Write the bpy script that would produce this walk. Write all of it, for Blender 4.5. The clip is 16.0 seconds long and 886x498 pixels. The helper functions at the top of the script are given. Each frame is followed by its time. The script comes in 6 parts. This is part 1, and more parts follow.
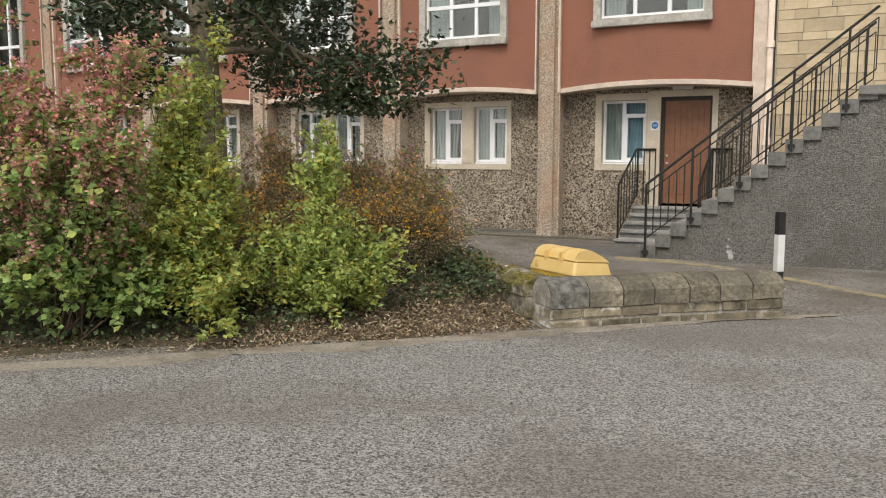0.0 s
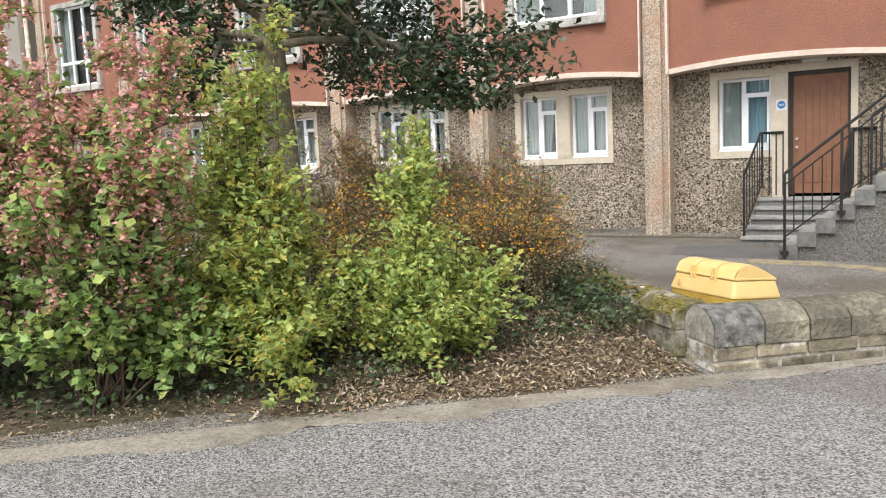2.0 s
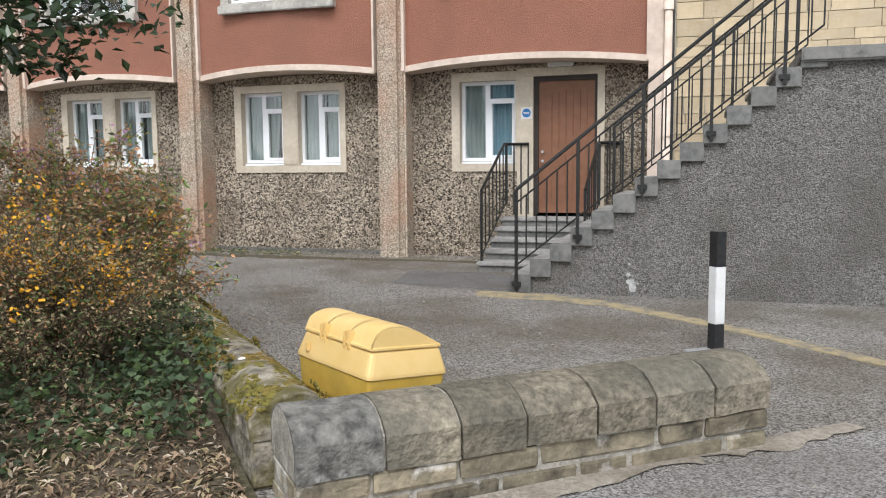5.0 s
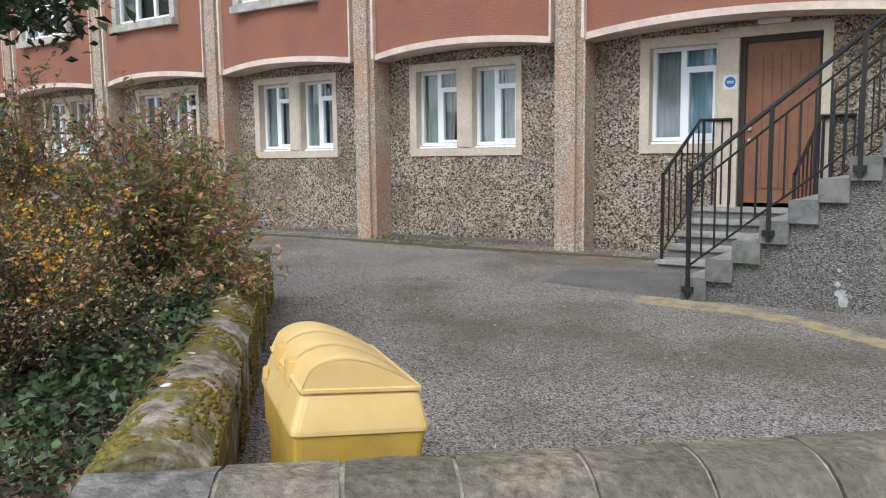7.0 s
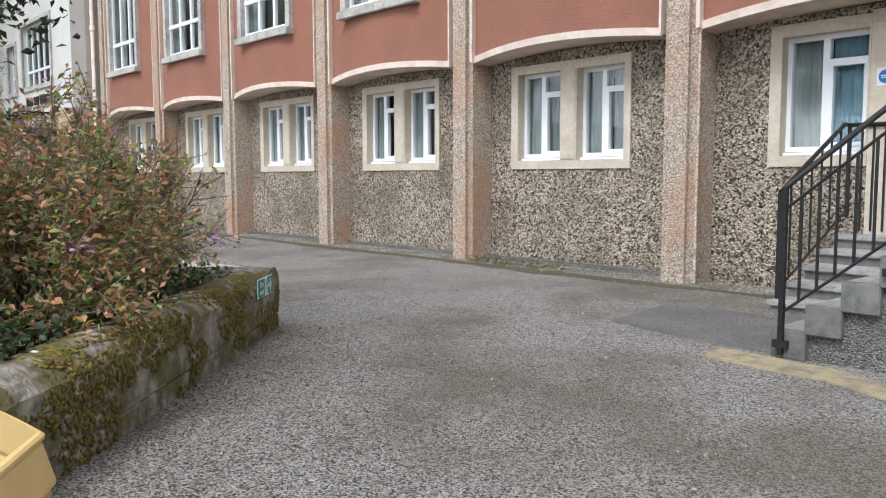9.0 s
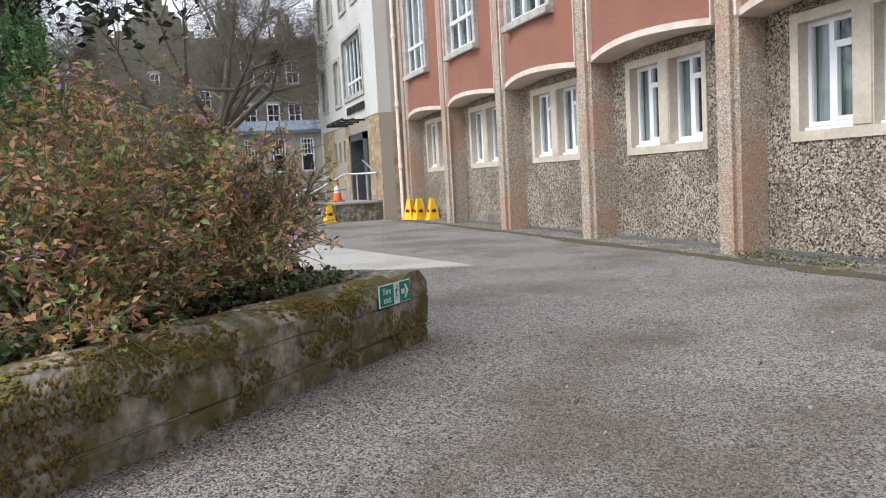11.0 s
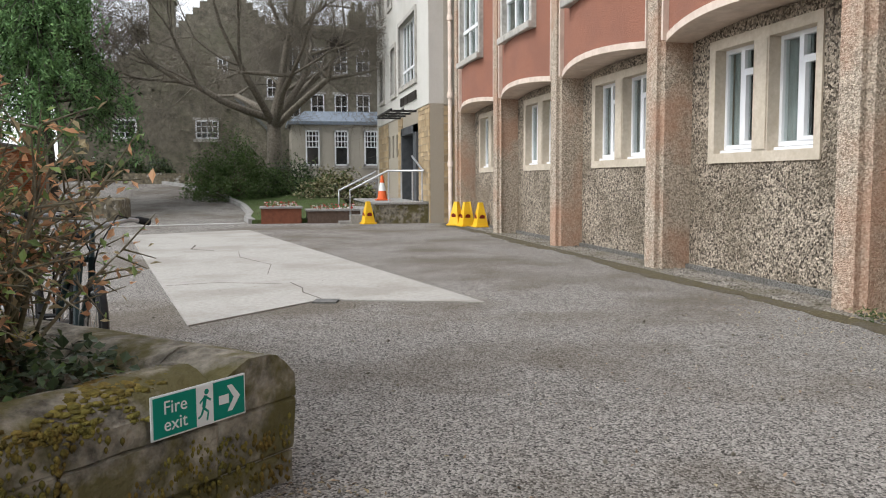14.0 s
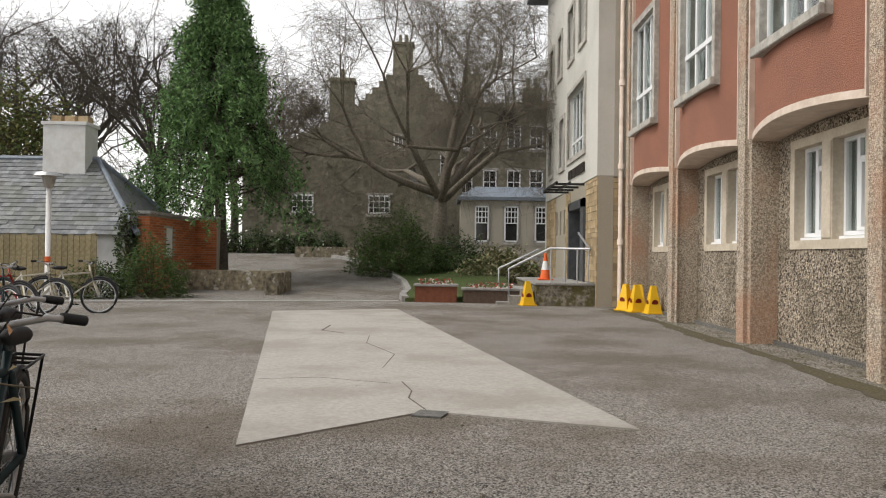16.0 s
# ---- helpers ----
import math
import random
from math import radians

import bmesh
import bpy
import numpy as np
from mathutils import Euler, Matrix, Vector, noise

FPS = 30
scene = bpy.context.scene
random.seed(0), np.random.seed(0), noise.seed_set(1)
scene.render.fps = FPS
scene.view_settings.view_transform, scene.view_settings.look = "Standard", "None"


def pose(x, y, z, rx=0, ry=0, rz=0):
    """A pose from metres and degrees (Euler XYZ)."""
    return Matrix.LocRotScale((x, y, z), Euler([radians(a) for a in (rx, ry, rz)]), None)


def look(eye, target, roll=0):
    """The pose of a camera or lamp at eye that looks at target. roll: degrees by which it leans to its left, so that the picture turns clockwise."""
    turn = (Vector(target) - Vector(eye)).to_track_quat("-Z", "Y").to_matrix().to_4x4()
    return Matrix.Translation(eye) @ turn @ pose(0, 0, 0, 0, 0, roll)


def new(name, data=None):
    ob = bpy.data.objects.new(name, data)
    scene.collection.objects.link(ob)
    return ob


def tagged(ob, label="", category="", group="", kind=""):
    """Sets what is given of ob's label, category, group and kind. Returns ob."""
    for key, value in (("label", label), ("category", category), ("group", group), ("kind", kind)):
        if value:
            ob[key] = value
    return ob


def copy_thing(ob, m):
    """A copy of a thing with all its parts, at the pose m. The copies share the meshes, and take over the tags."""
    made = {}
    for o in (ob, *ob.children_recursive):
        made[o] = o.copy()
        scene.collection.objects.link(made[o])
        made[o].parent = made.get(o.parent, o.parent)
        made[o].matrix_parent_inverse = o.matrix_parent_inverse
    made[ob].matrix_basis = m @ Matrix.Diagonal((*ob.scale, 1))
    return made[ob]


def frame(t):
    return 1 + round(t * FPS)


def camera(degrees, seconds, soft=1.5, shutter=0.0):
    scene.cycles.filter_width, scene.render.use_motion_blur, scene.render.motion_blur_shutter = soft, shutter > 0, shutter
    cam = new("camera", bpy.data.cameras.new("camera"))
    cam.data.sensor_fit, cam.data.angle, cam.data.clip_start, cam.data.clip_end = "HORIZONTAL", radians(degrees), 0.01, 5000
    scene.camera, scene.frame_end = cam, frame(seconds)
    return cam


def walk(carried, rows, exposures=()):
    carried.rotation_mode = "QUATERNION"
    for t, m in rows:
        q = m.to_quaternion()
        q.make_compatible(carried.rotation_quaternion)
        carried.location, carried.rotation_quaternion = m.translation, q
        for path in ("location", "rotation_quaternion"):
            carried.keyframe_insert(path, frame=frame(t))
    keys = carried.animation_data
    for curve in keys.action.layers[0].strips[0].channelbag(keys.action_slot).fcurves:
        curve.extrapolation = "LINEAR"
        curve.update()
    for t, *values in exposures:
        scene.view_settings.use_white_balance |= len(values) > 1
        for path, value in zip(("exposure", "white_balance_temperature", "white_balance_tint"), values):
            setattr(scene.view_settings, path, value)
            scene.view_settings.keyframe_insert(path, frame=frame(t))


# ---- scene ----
cam = camera(57.1, 16.0, soft=1.1)

PATH = [
    (0, (5.716, -15.633, 1.627), (4.831, -13.853, 1.41), 0.1),
    (0.5, (5.385, -15.438, 1.672), (4.37, -13.731, 1.441), -1.8),
    (1, (5.147, -15.164, 1.652), (3.997, -13.542, 1.432), -2.8),
    (1.5, (4.983, -14.819, 1.659), (3.835, -13.195, 1.445), -2.1),
    (2, (4.805, -14.433, 1.681), (3.744, -12.753, 1.457), -2.6),
    (2.5, (4.745, -14.047, 1.658), (3.67, -12.377, 1.428), -3.2),
    (3, (4.742, -13.61, 1.628), (3.725, -11.911, 1.344), -2.2),
    (3.5, (4.726, -13.099, 1.609), (3.857, -11.321, 1.321), -1.9),
    (4, (4.791, -12.599, 1.556), (4.054, -10.753, 1.333), -0.7),
    (4.2, (4.823, -12.423, 1.556), (4.155, -10.549, 1.349), -0.0),
    (6.3, (5.159, -10.635, 1.464), (4.558, -8.74, 1.249), -0.7),
    (6.5, (5.207, -10.475, 1.434), (4.43, -8.645, 1.212), -0.9),
    (7, (5.284, -10.082, 1.43), (4.141, -8.457, 1.203), -0.7),
    (7.5, (5.258, -9.643, 1.44), (3.92, -8.173, 1.223), -2.6),
    (8, (5.321, -9.153, 1.376), (3.935, -7.725, 1.17), -2.8),
    (8.2, (5.446, -8.982, 1.388), (4.046, -7.566, 1.198), -2.2),
    (10.3, (5.444, -6.832, 1.231), (3.661, -5.948, 1.027), -1.0),
    (10.5, (5.349, -6.676, 1.226), (3.512, -5.913, 1.025), -1.9),
    (11, (5.059, -6.363, 1.234), (3.162, -5.756, 1.061), -3.1),
    (11.5, (4.711, -6.113, 1.271), (2.788, -5.576, 1.151), -2.4),
    (12, (4.334, -5.83, 1.293), (2.376, -5.432, 1.21), -0.7),
    (12.5, (3.913, -5.572, 1.29), (1.948, -5.217, 1.189), -0.4),
    (13, (3.505, -5.288, 1.256), (1.539, -4.945, 1.121), -0.2),
    (13.5, (3.1, -5.021, 1.235), (1.15, -4.615, 1.051), -0.3),
    (14, (2.681, -4.823, 1.25), (0.733, -4.4, 1.081), -0.3),
    (14.5, (2.284, -4.608, 1.267), (0.305, -4.334, 1.166), 0.3),
    (15, (1.831, -4.46, 1.269), (-0.159, -4.271, 1.202), 0.3),
    (15.5, (1.393, -4.32, 1.261), (-0.605, -4.235, 1.23), 0.1),
    (16, (0.963, -4.185, 1.279), (-1.037, -4.191, 1.296), 0.8),
]
walk(cam, [(t, look(eye, target, roll)) for t, eye, target, roll in PATH],
     exposures=[(0, 0.45, 6900, 10), (1.5, 1.0, 6500, 10), (2.5, 1.05, 6400, 10), (4, 0.95, 6300, 10), (6.5, 0.62, 6000, 10), (8, 0.85, 5900, 10), (11, 0.92, 5950, 10), (12.5, 0.86, 6250, 10), (15, 0.68, 6250, 10), (16, 0.5, 6750, 10)])


# ---- world and light: a bright overcast day ----
world = bpy.data.worlds.new("sky"); scene.world = world; world.use_nodes = True
wn, wl = world.node_tree.nodes, world.node_tree.links
wn.clear()
sky = wn.new("ShaderNodeTexSky"); sky.sky_type = "NISHITA"; sky.sun_disc = False
sky.sun_elevation, sky.sun_rotation = radians(50), radians(200)
sky.dust_density, sky.air_density = 1.0, 1.0
hs = wn.new("ShaderNodeHueSaturation"); hs.inputs["Saturation"].default_value = 0.12
bg = wn.new("ShaderNodeBackground"); bg.inputs["Strength"].default_value = 0.15
wo = wn.new("ShaderNodeOutputWorld")
wl.new(sky.outputs[0], hs.inputs["Color"]); wl.new(hs.outputs[0], bg.inputs["Color"]); wl.new(bg.outputs[0], wo.inputs["Surface"])
sun = new("sun", bpy.data.lights.new("sun", "SUN")); sun.data.energy = 1.5; sun.data.angle = radians(25)
sun.data.color = (1.0, 0.97, 0.93)
sun.matrix_basis = look((10, -30, 40), (0, 0, 0))

# ---- materials ----
def mat(name, a, b, scale=6.0, rough=0.8, bump=0.2, bscale=60.0, c=None, cscale=0.8, cmix=0.5, metal=0.0, spec=0.3, vor=False, rand=0.0, wave=None, cband=(0.45, 0.62), trans=0.0, ramp=(0.32, 0.68)):
    """Two colours mixed by a fine grain, a third by large stains, and a fine relief."""
    m = bpy.data.materials.new(name); m.use_nodes = True
    n, l = m.node_tree.nodes, m.node_tree.links
    p = n["Principled BSDF"]; p.inputs["Roughness"].default_value = rough; p.inputs["Metallic"].default_value = metal
    p.inputs["Specular IOR Level"].default_value = spec
    tc = n.new("ShaderNodeTexCoord"); co = tc.outputs["Object"]
    if vor:
        t = n.new("ShaderNodeTexVoronoi"); t.inputs["Scale"].default_value = scale
        sep = n.new("ShaderNodeSeparateColor"); l.new(t.outputs["Color"], sep.inputs[0]); f = sep.outputs[0]
    else:
        t = n.new("ShaderNodeTexNoise"); t.inputs["Scale"].default_value = scale; t.inputs["Detail"].default_value = 8; t.inputs["Roughness"].default_value = 0.65
        f = t.outputs["Fac"]
    l.new(co, t.inputs["Vector"])
    r = n.new("ShaderNodeValToRGB"); l.new(f, r.inputs[0])
    r.color_ramp.elements[0].position, r.color_ramp.elements[1].position = (0.05, 0.95) if vor else ramp
    r.color_ramp.elements[0].color, r.color_ramp.elements[1].color = (*a, 1), (*b, 1)
    out = r.outputs[0]
    if c:
        t2 = n.new("ShaderNodeTexNoise"); t2.inputs["Scale"].default_value = cscale; t2.inputs["Detail"].default_value = 6; t2.inputs["Roughness"].default_value = 0.6; l.new(co, t2.inputs["Vector"])
        r2 = n.new("ShaderNodeMapRange"); l.new(t2.outputs["Fac"], r2.inputs[0]); r2.inputs[1].default_value, r2.inputs[2].default_value, r2.inputs[4].default_value = *cband, cmix
        mx = n.new("ShaderNodeMix"); mx.data_type = "RGBA"; l.new(r2.outputs[0], mx.inputs[0]); l.new(out, mx.inputs[6]); mx.inputs[7].default_value = (*c, 1); out = mx.outputs[2]
    if rand:
        oi = n.new("ShaderNodeObjectInfo"); ge = n.new("ShaderNodeNewGeometry")
        ad = n.new("ShaderNodeMath"); ad.operation = "ADD"; l.new(oi.outputs["Random"], ad.inputs[0]); l.new(ge.outputs["Random Per Island"], ad.inputs[1])
        fr = n.new("ShaderNodeMath"); fr.operation = "FRACT"; l.new(ad.outputs[0], fr.inputs[0])
        mr = n.new("ShaderNodeMapRange"); l.new(fr.outputs[0], mr.inputs[0]); mr.inputs[3].default_value, mr.inputs[4].default_value = 1 - rand, 1 + rand
        hv = n.new("ShaderNodeHueSaturation"); l.new(mr.outputs[0], hv.inputs["Value"]); l.new(out, hv.inputs["Color"]); out = hv.outputs[0]
    l.new(out, p.inputs["Base Color"])
    if trans:
        p.inputs["Subsurface Weight"].default_value = 0.0
        tr = n.new("ShaderNodeBsdfTranslucent"); l.new(out, tr.inputs[0]); ms = n.new("ShaderNodeMixShader"); ms.inputs[0].default_value = trans
        l.new(p.outputs[0], ms.inputs[1]); l.new(tr.outputs[0], ms.inputs[2]); l.new(ms.outputs[0], n["Material Output"].inputs[0])
    if bump:
        if vor:
            t3 = n.new("ShaderNodeTexVoronoi"); t3.inputs["Scale"].default_value = bscale; h = t3.outputs["Distance"]
        else:
            t3 = n.new("ShaderNodeTexNoise"); t3.inputs["Scale"].default_value = bscale; t3.inputs["Detail"].default_value = 4; h = t3.outputs["Fac"]
        l.new(co, t3.inputs["Vector"])
        bp = n.new("ShaderNodeBump"); bp.inputs["Strength"].default_value = bump; bp.inputs["Distance"].default_value = 0.02; bp.invert = vor
        l.new(h, bp.inputs["Height"]); l.new(bp.outputs[0], p.inputs["Normal"])
    return m

def glass_mat():
    m = bpy.data.materials.new("window glass"); m.use_nodes = True
    n, l = m.node_tree.nodes, m.node_tree.links; n.remove(n["Principled BSDF"])
    t, g, f, x = n.new("ShaderNodeBsdfTransparent"), n.new("ShaderNodeBsdfGlossy"), n.new("ShaderNodeLayerWeight"), n.new("ShaderNodeMixShader")
    pw, mr = n.new("ShaderNodeMath"), n.new("ShaderNodeMapRange"); pw.operation = "POWER"; pw.inputs[1].default_value = 4.0; f.inputs[0].default_value = 0.5
    mr.inputs[3].default_value, mr.inputs[4].default_value = 0.05, 0.55
    t.inputs[0].default_value = (0.90, 0.93, 0.92, 1); g.inputs["Roughness"].default_value = 0.01
    l.new(f.outputs["Facing"], pw.inputs[0]); l.new(pw.outputs[0], mr.inputs[0])
    l.new(mr.outputs[0], x.inputs[0]); l.new(t.outputs[0], x.inputs[1]); l.new(g.outputs[0], x.inputs[2]); l.new(x.outputs[0], n["Material Output"].inputs[0])
    return m

GLASS = glass_mat()
ASPHALT = mat("yard asphalt", (0.04, 0.037, 0.033), (0.44, 0.412, 0.375), 105, 0.9, 0.6, 105, c=(0.10, 0.078, 0.05), cscale=0.55, cmix=0.6, vor=True, cband=(0.44, 0.62))
ROAD = mat("road asphalt", (0.07, 0.068, 0.066), (0.47, 0.453, 0.43), 110, 0.88, 0.6, 105, c=(0.15, 0.13, 0.11), cscale=0.7, cmix=0.5, vor=True)
SAND = mat("sandy grit", (0.20, 0.175, 0.14), (0.45, 0.405, 0.34), 40, 0.95, 0.6, 80, c=(0.11, 0.085, 0.055), cscale=2.5)
TAR = mat("newer asphalt", (0.045, 0.044, 0.043), (0.28, 0.27, 0.26), 150, 0.85, 0.5, 150, c=(0.11, 0.10, 0.085), cscale=1.5, vor=True)
CONCRETE = mat("worn concrete", (0.33, 0.315, 0.285), (0.44, 0.425, 0.395), 22, 0.8, 0.25, 90, c=(0.26, 0.24, 0.205), cscale=0.9, cmix=0.6)
YELLOW_LINE = mat("worn yellow road paint", (0.24, 0.195, 0.115), (0.50, 0.41, 0.24), 90, 0.85, 0.4, 110, c=(0.19, 0.175, 0.15), cscale=7, cmix=0.9)
RED = mat("terracotta render", (0.24, 0.105, 0.068), (0.385, 0.175, 0.118), 75, 0.9, 0.8, 80, c=(0.25, 0.12, 0.086), cscale=1.1, cmix=0.55)
BUFF = mat("roughcast buff pilaster", (0.25, 0.20, 0.15), (0.69, 0.585, 0.465), 60, 0.9, 0.8, 75, c=(0.50, 0.27, 0.17), cscale=0.9, cmix=0.6, vor=True)
BAND = mat("cream painted band", (0.62, 0.50, 0.41), (0.72, 0.61, 0.52), 10, 0.7, 0.1, 60, c=(0.45, 0.36, 0.29), cscale=3)
PEBBLE = mat("pebbledash", (0.035, 0.027, 0.02), (0.55, 0.465, 0.36), 44, 0.8, 1.0, 42, c=(0.12, 0.095, 0.062), cscale=1.3, cmix=0.5, vor=True)
PEBBLE_GREY = mat("grey pebbledash", (0.10, 0.096, 0.086), (0.32, 0.308, 0.285), 85, 0.85, 1.0, 80, c=(0.13, 0.122, 0.105), cscale=0.9, cmix=0.6, vor=True)
STONE_TRIM = mat("cast stone surround", (0.50, 0.43, 0.33), (0.62, 0.55, 0.45), 18, 0.8, 0.15, 90, c=(0.42, 0.36, 0.27), cscale=2.5)
GREY_TRIM = mat("weathered stone surround", (0.36, 0.34, 0.30), (0.56, 0.53, 0.48), 15, 0.85, 0.2, 70, c=(0.2, 0.19, 0.17), cscale=3)
UPVC = mat("white window plastic", (0.78, 0.79, 0.80), (0.84, 0.85, 0.86), 4, 0.35, 0.0)
CURTAIN = mat("pale curtain", (0.34, 0.38, 0.37), (0.56, 0.60, 0.59), 3, 0.9, 0.1, 200, trans=0.25)
CURTAIN_BLUE = mat("blue curtain", (0.30, 0.48, 0.60), (0.46, 0.64, 0.74), 3, 0.9, 0.1, 200, trans=0.3)
# Near-black: the gloom of unlit rooms is put into this colour.
ROOM = mat("near-black wall for unlit room", (0.06, 0.056, 0.05), (0.09, 0.085, 0.08), 3, 0.9, 0.0)
DOOR = mat("brown painted door", (0.19, 0.088, 0.05), (0.24, 0.115, 0.066), 8, 0.5, 0.1, 40)
DARK = mat("dark door frame", (0.03, 0.025, 0.02), (0.05, 0.04, 0.035), 8, 0.6, 0.0)
IRON = mat("black painted iron", (0.012, 0.012, 0.012), (0.03, 0.03, 0.028), 30, 0.45, 0.1, 90)
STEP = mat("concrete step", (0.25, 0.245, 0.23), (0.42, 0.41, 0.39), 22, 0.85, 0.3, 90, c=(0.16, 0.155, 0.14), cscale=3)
STEP_DARK = mat("dark concrete block and shaded riser", (0.10, 0.10, 0.095), (0.19, 0.19, 0.18), 18, 0.85, 0.3, 80, c=(0.26, 0.25, 0.23), cscale=4, rand=0.15)
SANDSTONE = mat("yellow sandstone", (0.33, 0.235, 0.125), (0.50, 0.385, 0.235), 8, 0.88, 0.45, 35, c=(0.28, 0.235, 0.17), cscale=2.0, rand=0.22)
MORTAR = mat("mortar", (0.34, 0.30, 0.235), (0.42, 0.38, 0.31), 40, 0.9, 0.3, 90)
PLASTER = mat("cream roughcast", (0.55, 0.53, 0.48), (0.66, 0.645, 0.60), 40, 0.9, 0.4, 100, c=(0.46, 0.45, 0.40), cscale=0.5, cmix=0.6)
# Darker PLASTER: shade toned in for the tower side; also the wing's buff.
PLASTER_SIDE = mat("cream render with side shade, wing buff", (0.42, 0.38, 0.31), (0.52, 0.48, 0.41), 30, 0.9, 0.4, 100, c=(0.36, 0.33, 0.27), cscale=0.6)
WALL_STONE = mat("weathered wall stone", (0.06, 0.054, 0.042), (0.34, 0.29, 0.20), 6, 0.9, 0.8, 28, c=(0.56, 0.54, 0.50), cscale=4.5, cmix=0.75, rand=0.3, cband=(0.57, 0.64))
COPING = mat("weathered coping stone", (0.10, 0.088, 0.062), (0.36, 0.315, 0.235), 26, 0.9, 0.9, 42, c=(0.085, 0.08, 0.066), cscale=2.2, cmix=0.75, rand=0.25, cband=(0.40, 0.62))
COPING_DARK = mat("black weathered coping stone", (0.045, 0.044, 0.04), (0.25, 0.24, 0.215), 14, 0.85, 0.8, 42, c=(0.52, 0.51, 0.48), cscale=3.2, cmix=0.8, cband=(0.58, 0.66))
LIME = mat("pale lime mortar", (0.24, 0.22, 0.19), (0.50, 0.47, 0.41), 30, 0.95, 0.6, 60, c=(0.14, 0.13, 0.10), cscale=5)
MOSS_WALL = mat("mossy cement wall", (0.045, 0.041, 0.032), (0.50, 0.45, 0.36), 9, 0.95, 1.0, 26, c=(0.115, 0.10, 0.03), cscale=4.0, cmix=0.85, rand=0.12, cband=(0.45, 0.56), ramp=(0.30, 0.74))
SOIL = mat("soil and leaf litter", (0.05, 0.037, 0.024), (0.15, 0.12, 0.085), 25, 0.95, 0.9, 45, c=(0.05, 0.065, 0.025), cscale=1.2)
MOSS = mat("moss strip", (0.05, 0.042, 0.024), (0.16, 0.135, 0.075), 45, 0.95, 0.9, 70, c=(0.11, 0.095, 0.075), cscale=5, cmix=0.8)
GRAVEL = mat("gravel strip", (0.10, 0.09, 0.075), (0.38, 0.345, 0.30), 45, 0.9, 1.0, 45, c=(0.11, 0.095, 0.05), cscale=2, vor=True)
# Lid and collar yellow, paled for fading and a painted-in sky sheen.
BIN_YELLOW = mat("faded yellow polyethylene with sky sheen", (0.70, 0.485, 0.18), (0.76, 0.555, 0.25), 5, 0.45, 0.05, 90, c=(0.66, 0.46, 0.17), cscale=3)
BIN_DARK = mat("dirty yellow polyethylene", (0.58, 0.37, 0.06), (0.68, 0.46, 0.10), 7, 0.5, 0.08, 90, c=(0.42, 0.29, 0.06), cscale=4)
BARK = mat("grey bark", (0.12, 0.10, 0.07), (0.33, 0.29, 0.21), 16, 0.95, 0.8, 30, c=(0.17, 0.17, 0.09), cscale=3)
BARK_DARK = mat("dark bark", (0.045, 0.038, 0.03), (0.11, 0.095, 0.075), 12, 0.95, 0.7, 30)
TWIG = mat("twig bark", (0.06, 0.042, 0.03), (0.14, 0.10, 0.07), 12, 0.9, 0.0)
SLATE = mat("slate", (0.13, 0.14, 0.15), (0.25, 0.26, 0.27), 6, 0.6, 0.3, 20, c=(0.16, 0.17, 0.13), cscale=1.0, rand=0.3)
LEAD = mat("lead roof", (0.15, 0.18, 0.22), (0.24, 0.28, 0.33), 6, 0.5, 0.1)
OLD_STONE = mat("old house stone", (0.12, 0.11, 0.082), (0.33, 0.295, 0.225), 3.0, 0.95, 0.5, 9, c=(0.15, 0.15, 0.09), cscale=0.5, rand=0.25)
BRICK = mat("red brick", (0.36, 0.115, 0.05), (0.52, 0.20, 0.09), 12, 0.9, 0.4, 60, c=(0.28, 0.10, 0.05), cscale=2, rand=0.25)
WHITE = mat("white paint", (0.66, 0.66, 0.65), (0.76, 0.76, 0.75), 6, 0.6, 0.1, 50, c=(0.55, 0.54, 0.5), cscale=2)
WOOD = mat("weathered fence wood", (0.20, 0.165, 0.09), (0.34, 0.29, 0.18), 14, 0.9, 0.3, 60, rand=0.2)
STEEL = mat("galvanised steel", (0.45, 0.46, 0.47), (0.6, 0.61, 0.62), 20, 0.45, 0.05, 80, metal=0.6)
BLACK = mat("black rubber", (0.012, 0.012, 0.013), (0.03, 0.03, 0.03), 20, 0.6, 0.0)

# ---- building helpers ----
def thing(name, at, label, category, group="", kind=""):
    ob = new(name); ob.matrix_basis = at if isinstance(at, Matrix) else Matrix.Translation(at); ob.empty_display_size = 0.1
    return tagged(ob, label, category, group, kind)

def mesh_ob(name, bm, material, smooth=False):
    me = bpy.data.meshes.new(name); bm.to_mesh(me); bm.free()
    for m in (material if isinstance(material, (list, tuple)) else [material]): me.materials.append(m)
    if smooth: me.polygons.foreach_set("use_smooth", [True] * len(me.polygons))
    return new(name, me)

def under(ob, parent, label=""):
    """Hang ob, built in world coordinates, under its thing or part."""
    base = Matrix.Identity(4); q = parent
    chain = []
    while q is not None: chain.append(q); q = q.parent
    for q in reversed(chain): base = base @ q.matrix_parent_inverse @ q.matrix_basis
    ob.parent = parent; ob.matrix_parent_inverse = base.inverted()
    return tagged(ob, label)

def part(name, bm, material, parent, label="", smooth=False):
    return under(mesh_ob(name, bm, material, smooth), parent, label)

def single(name, bm, material, label, category, group="", kind="", smooth=False):
    return tagged(mesh_ob(name, bm, material, smooth), label, category, group, kind)

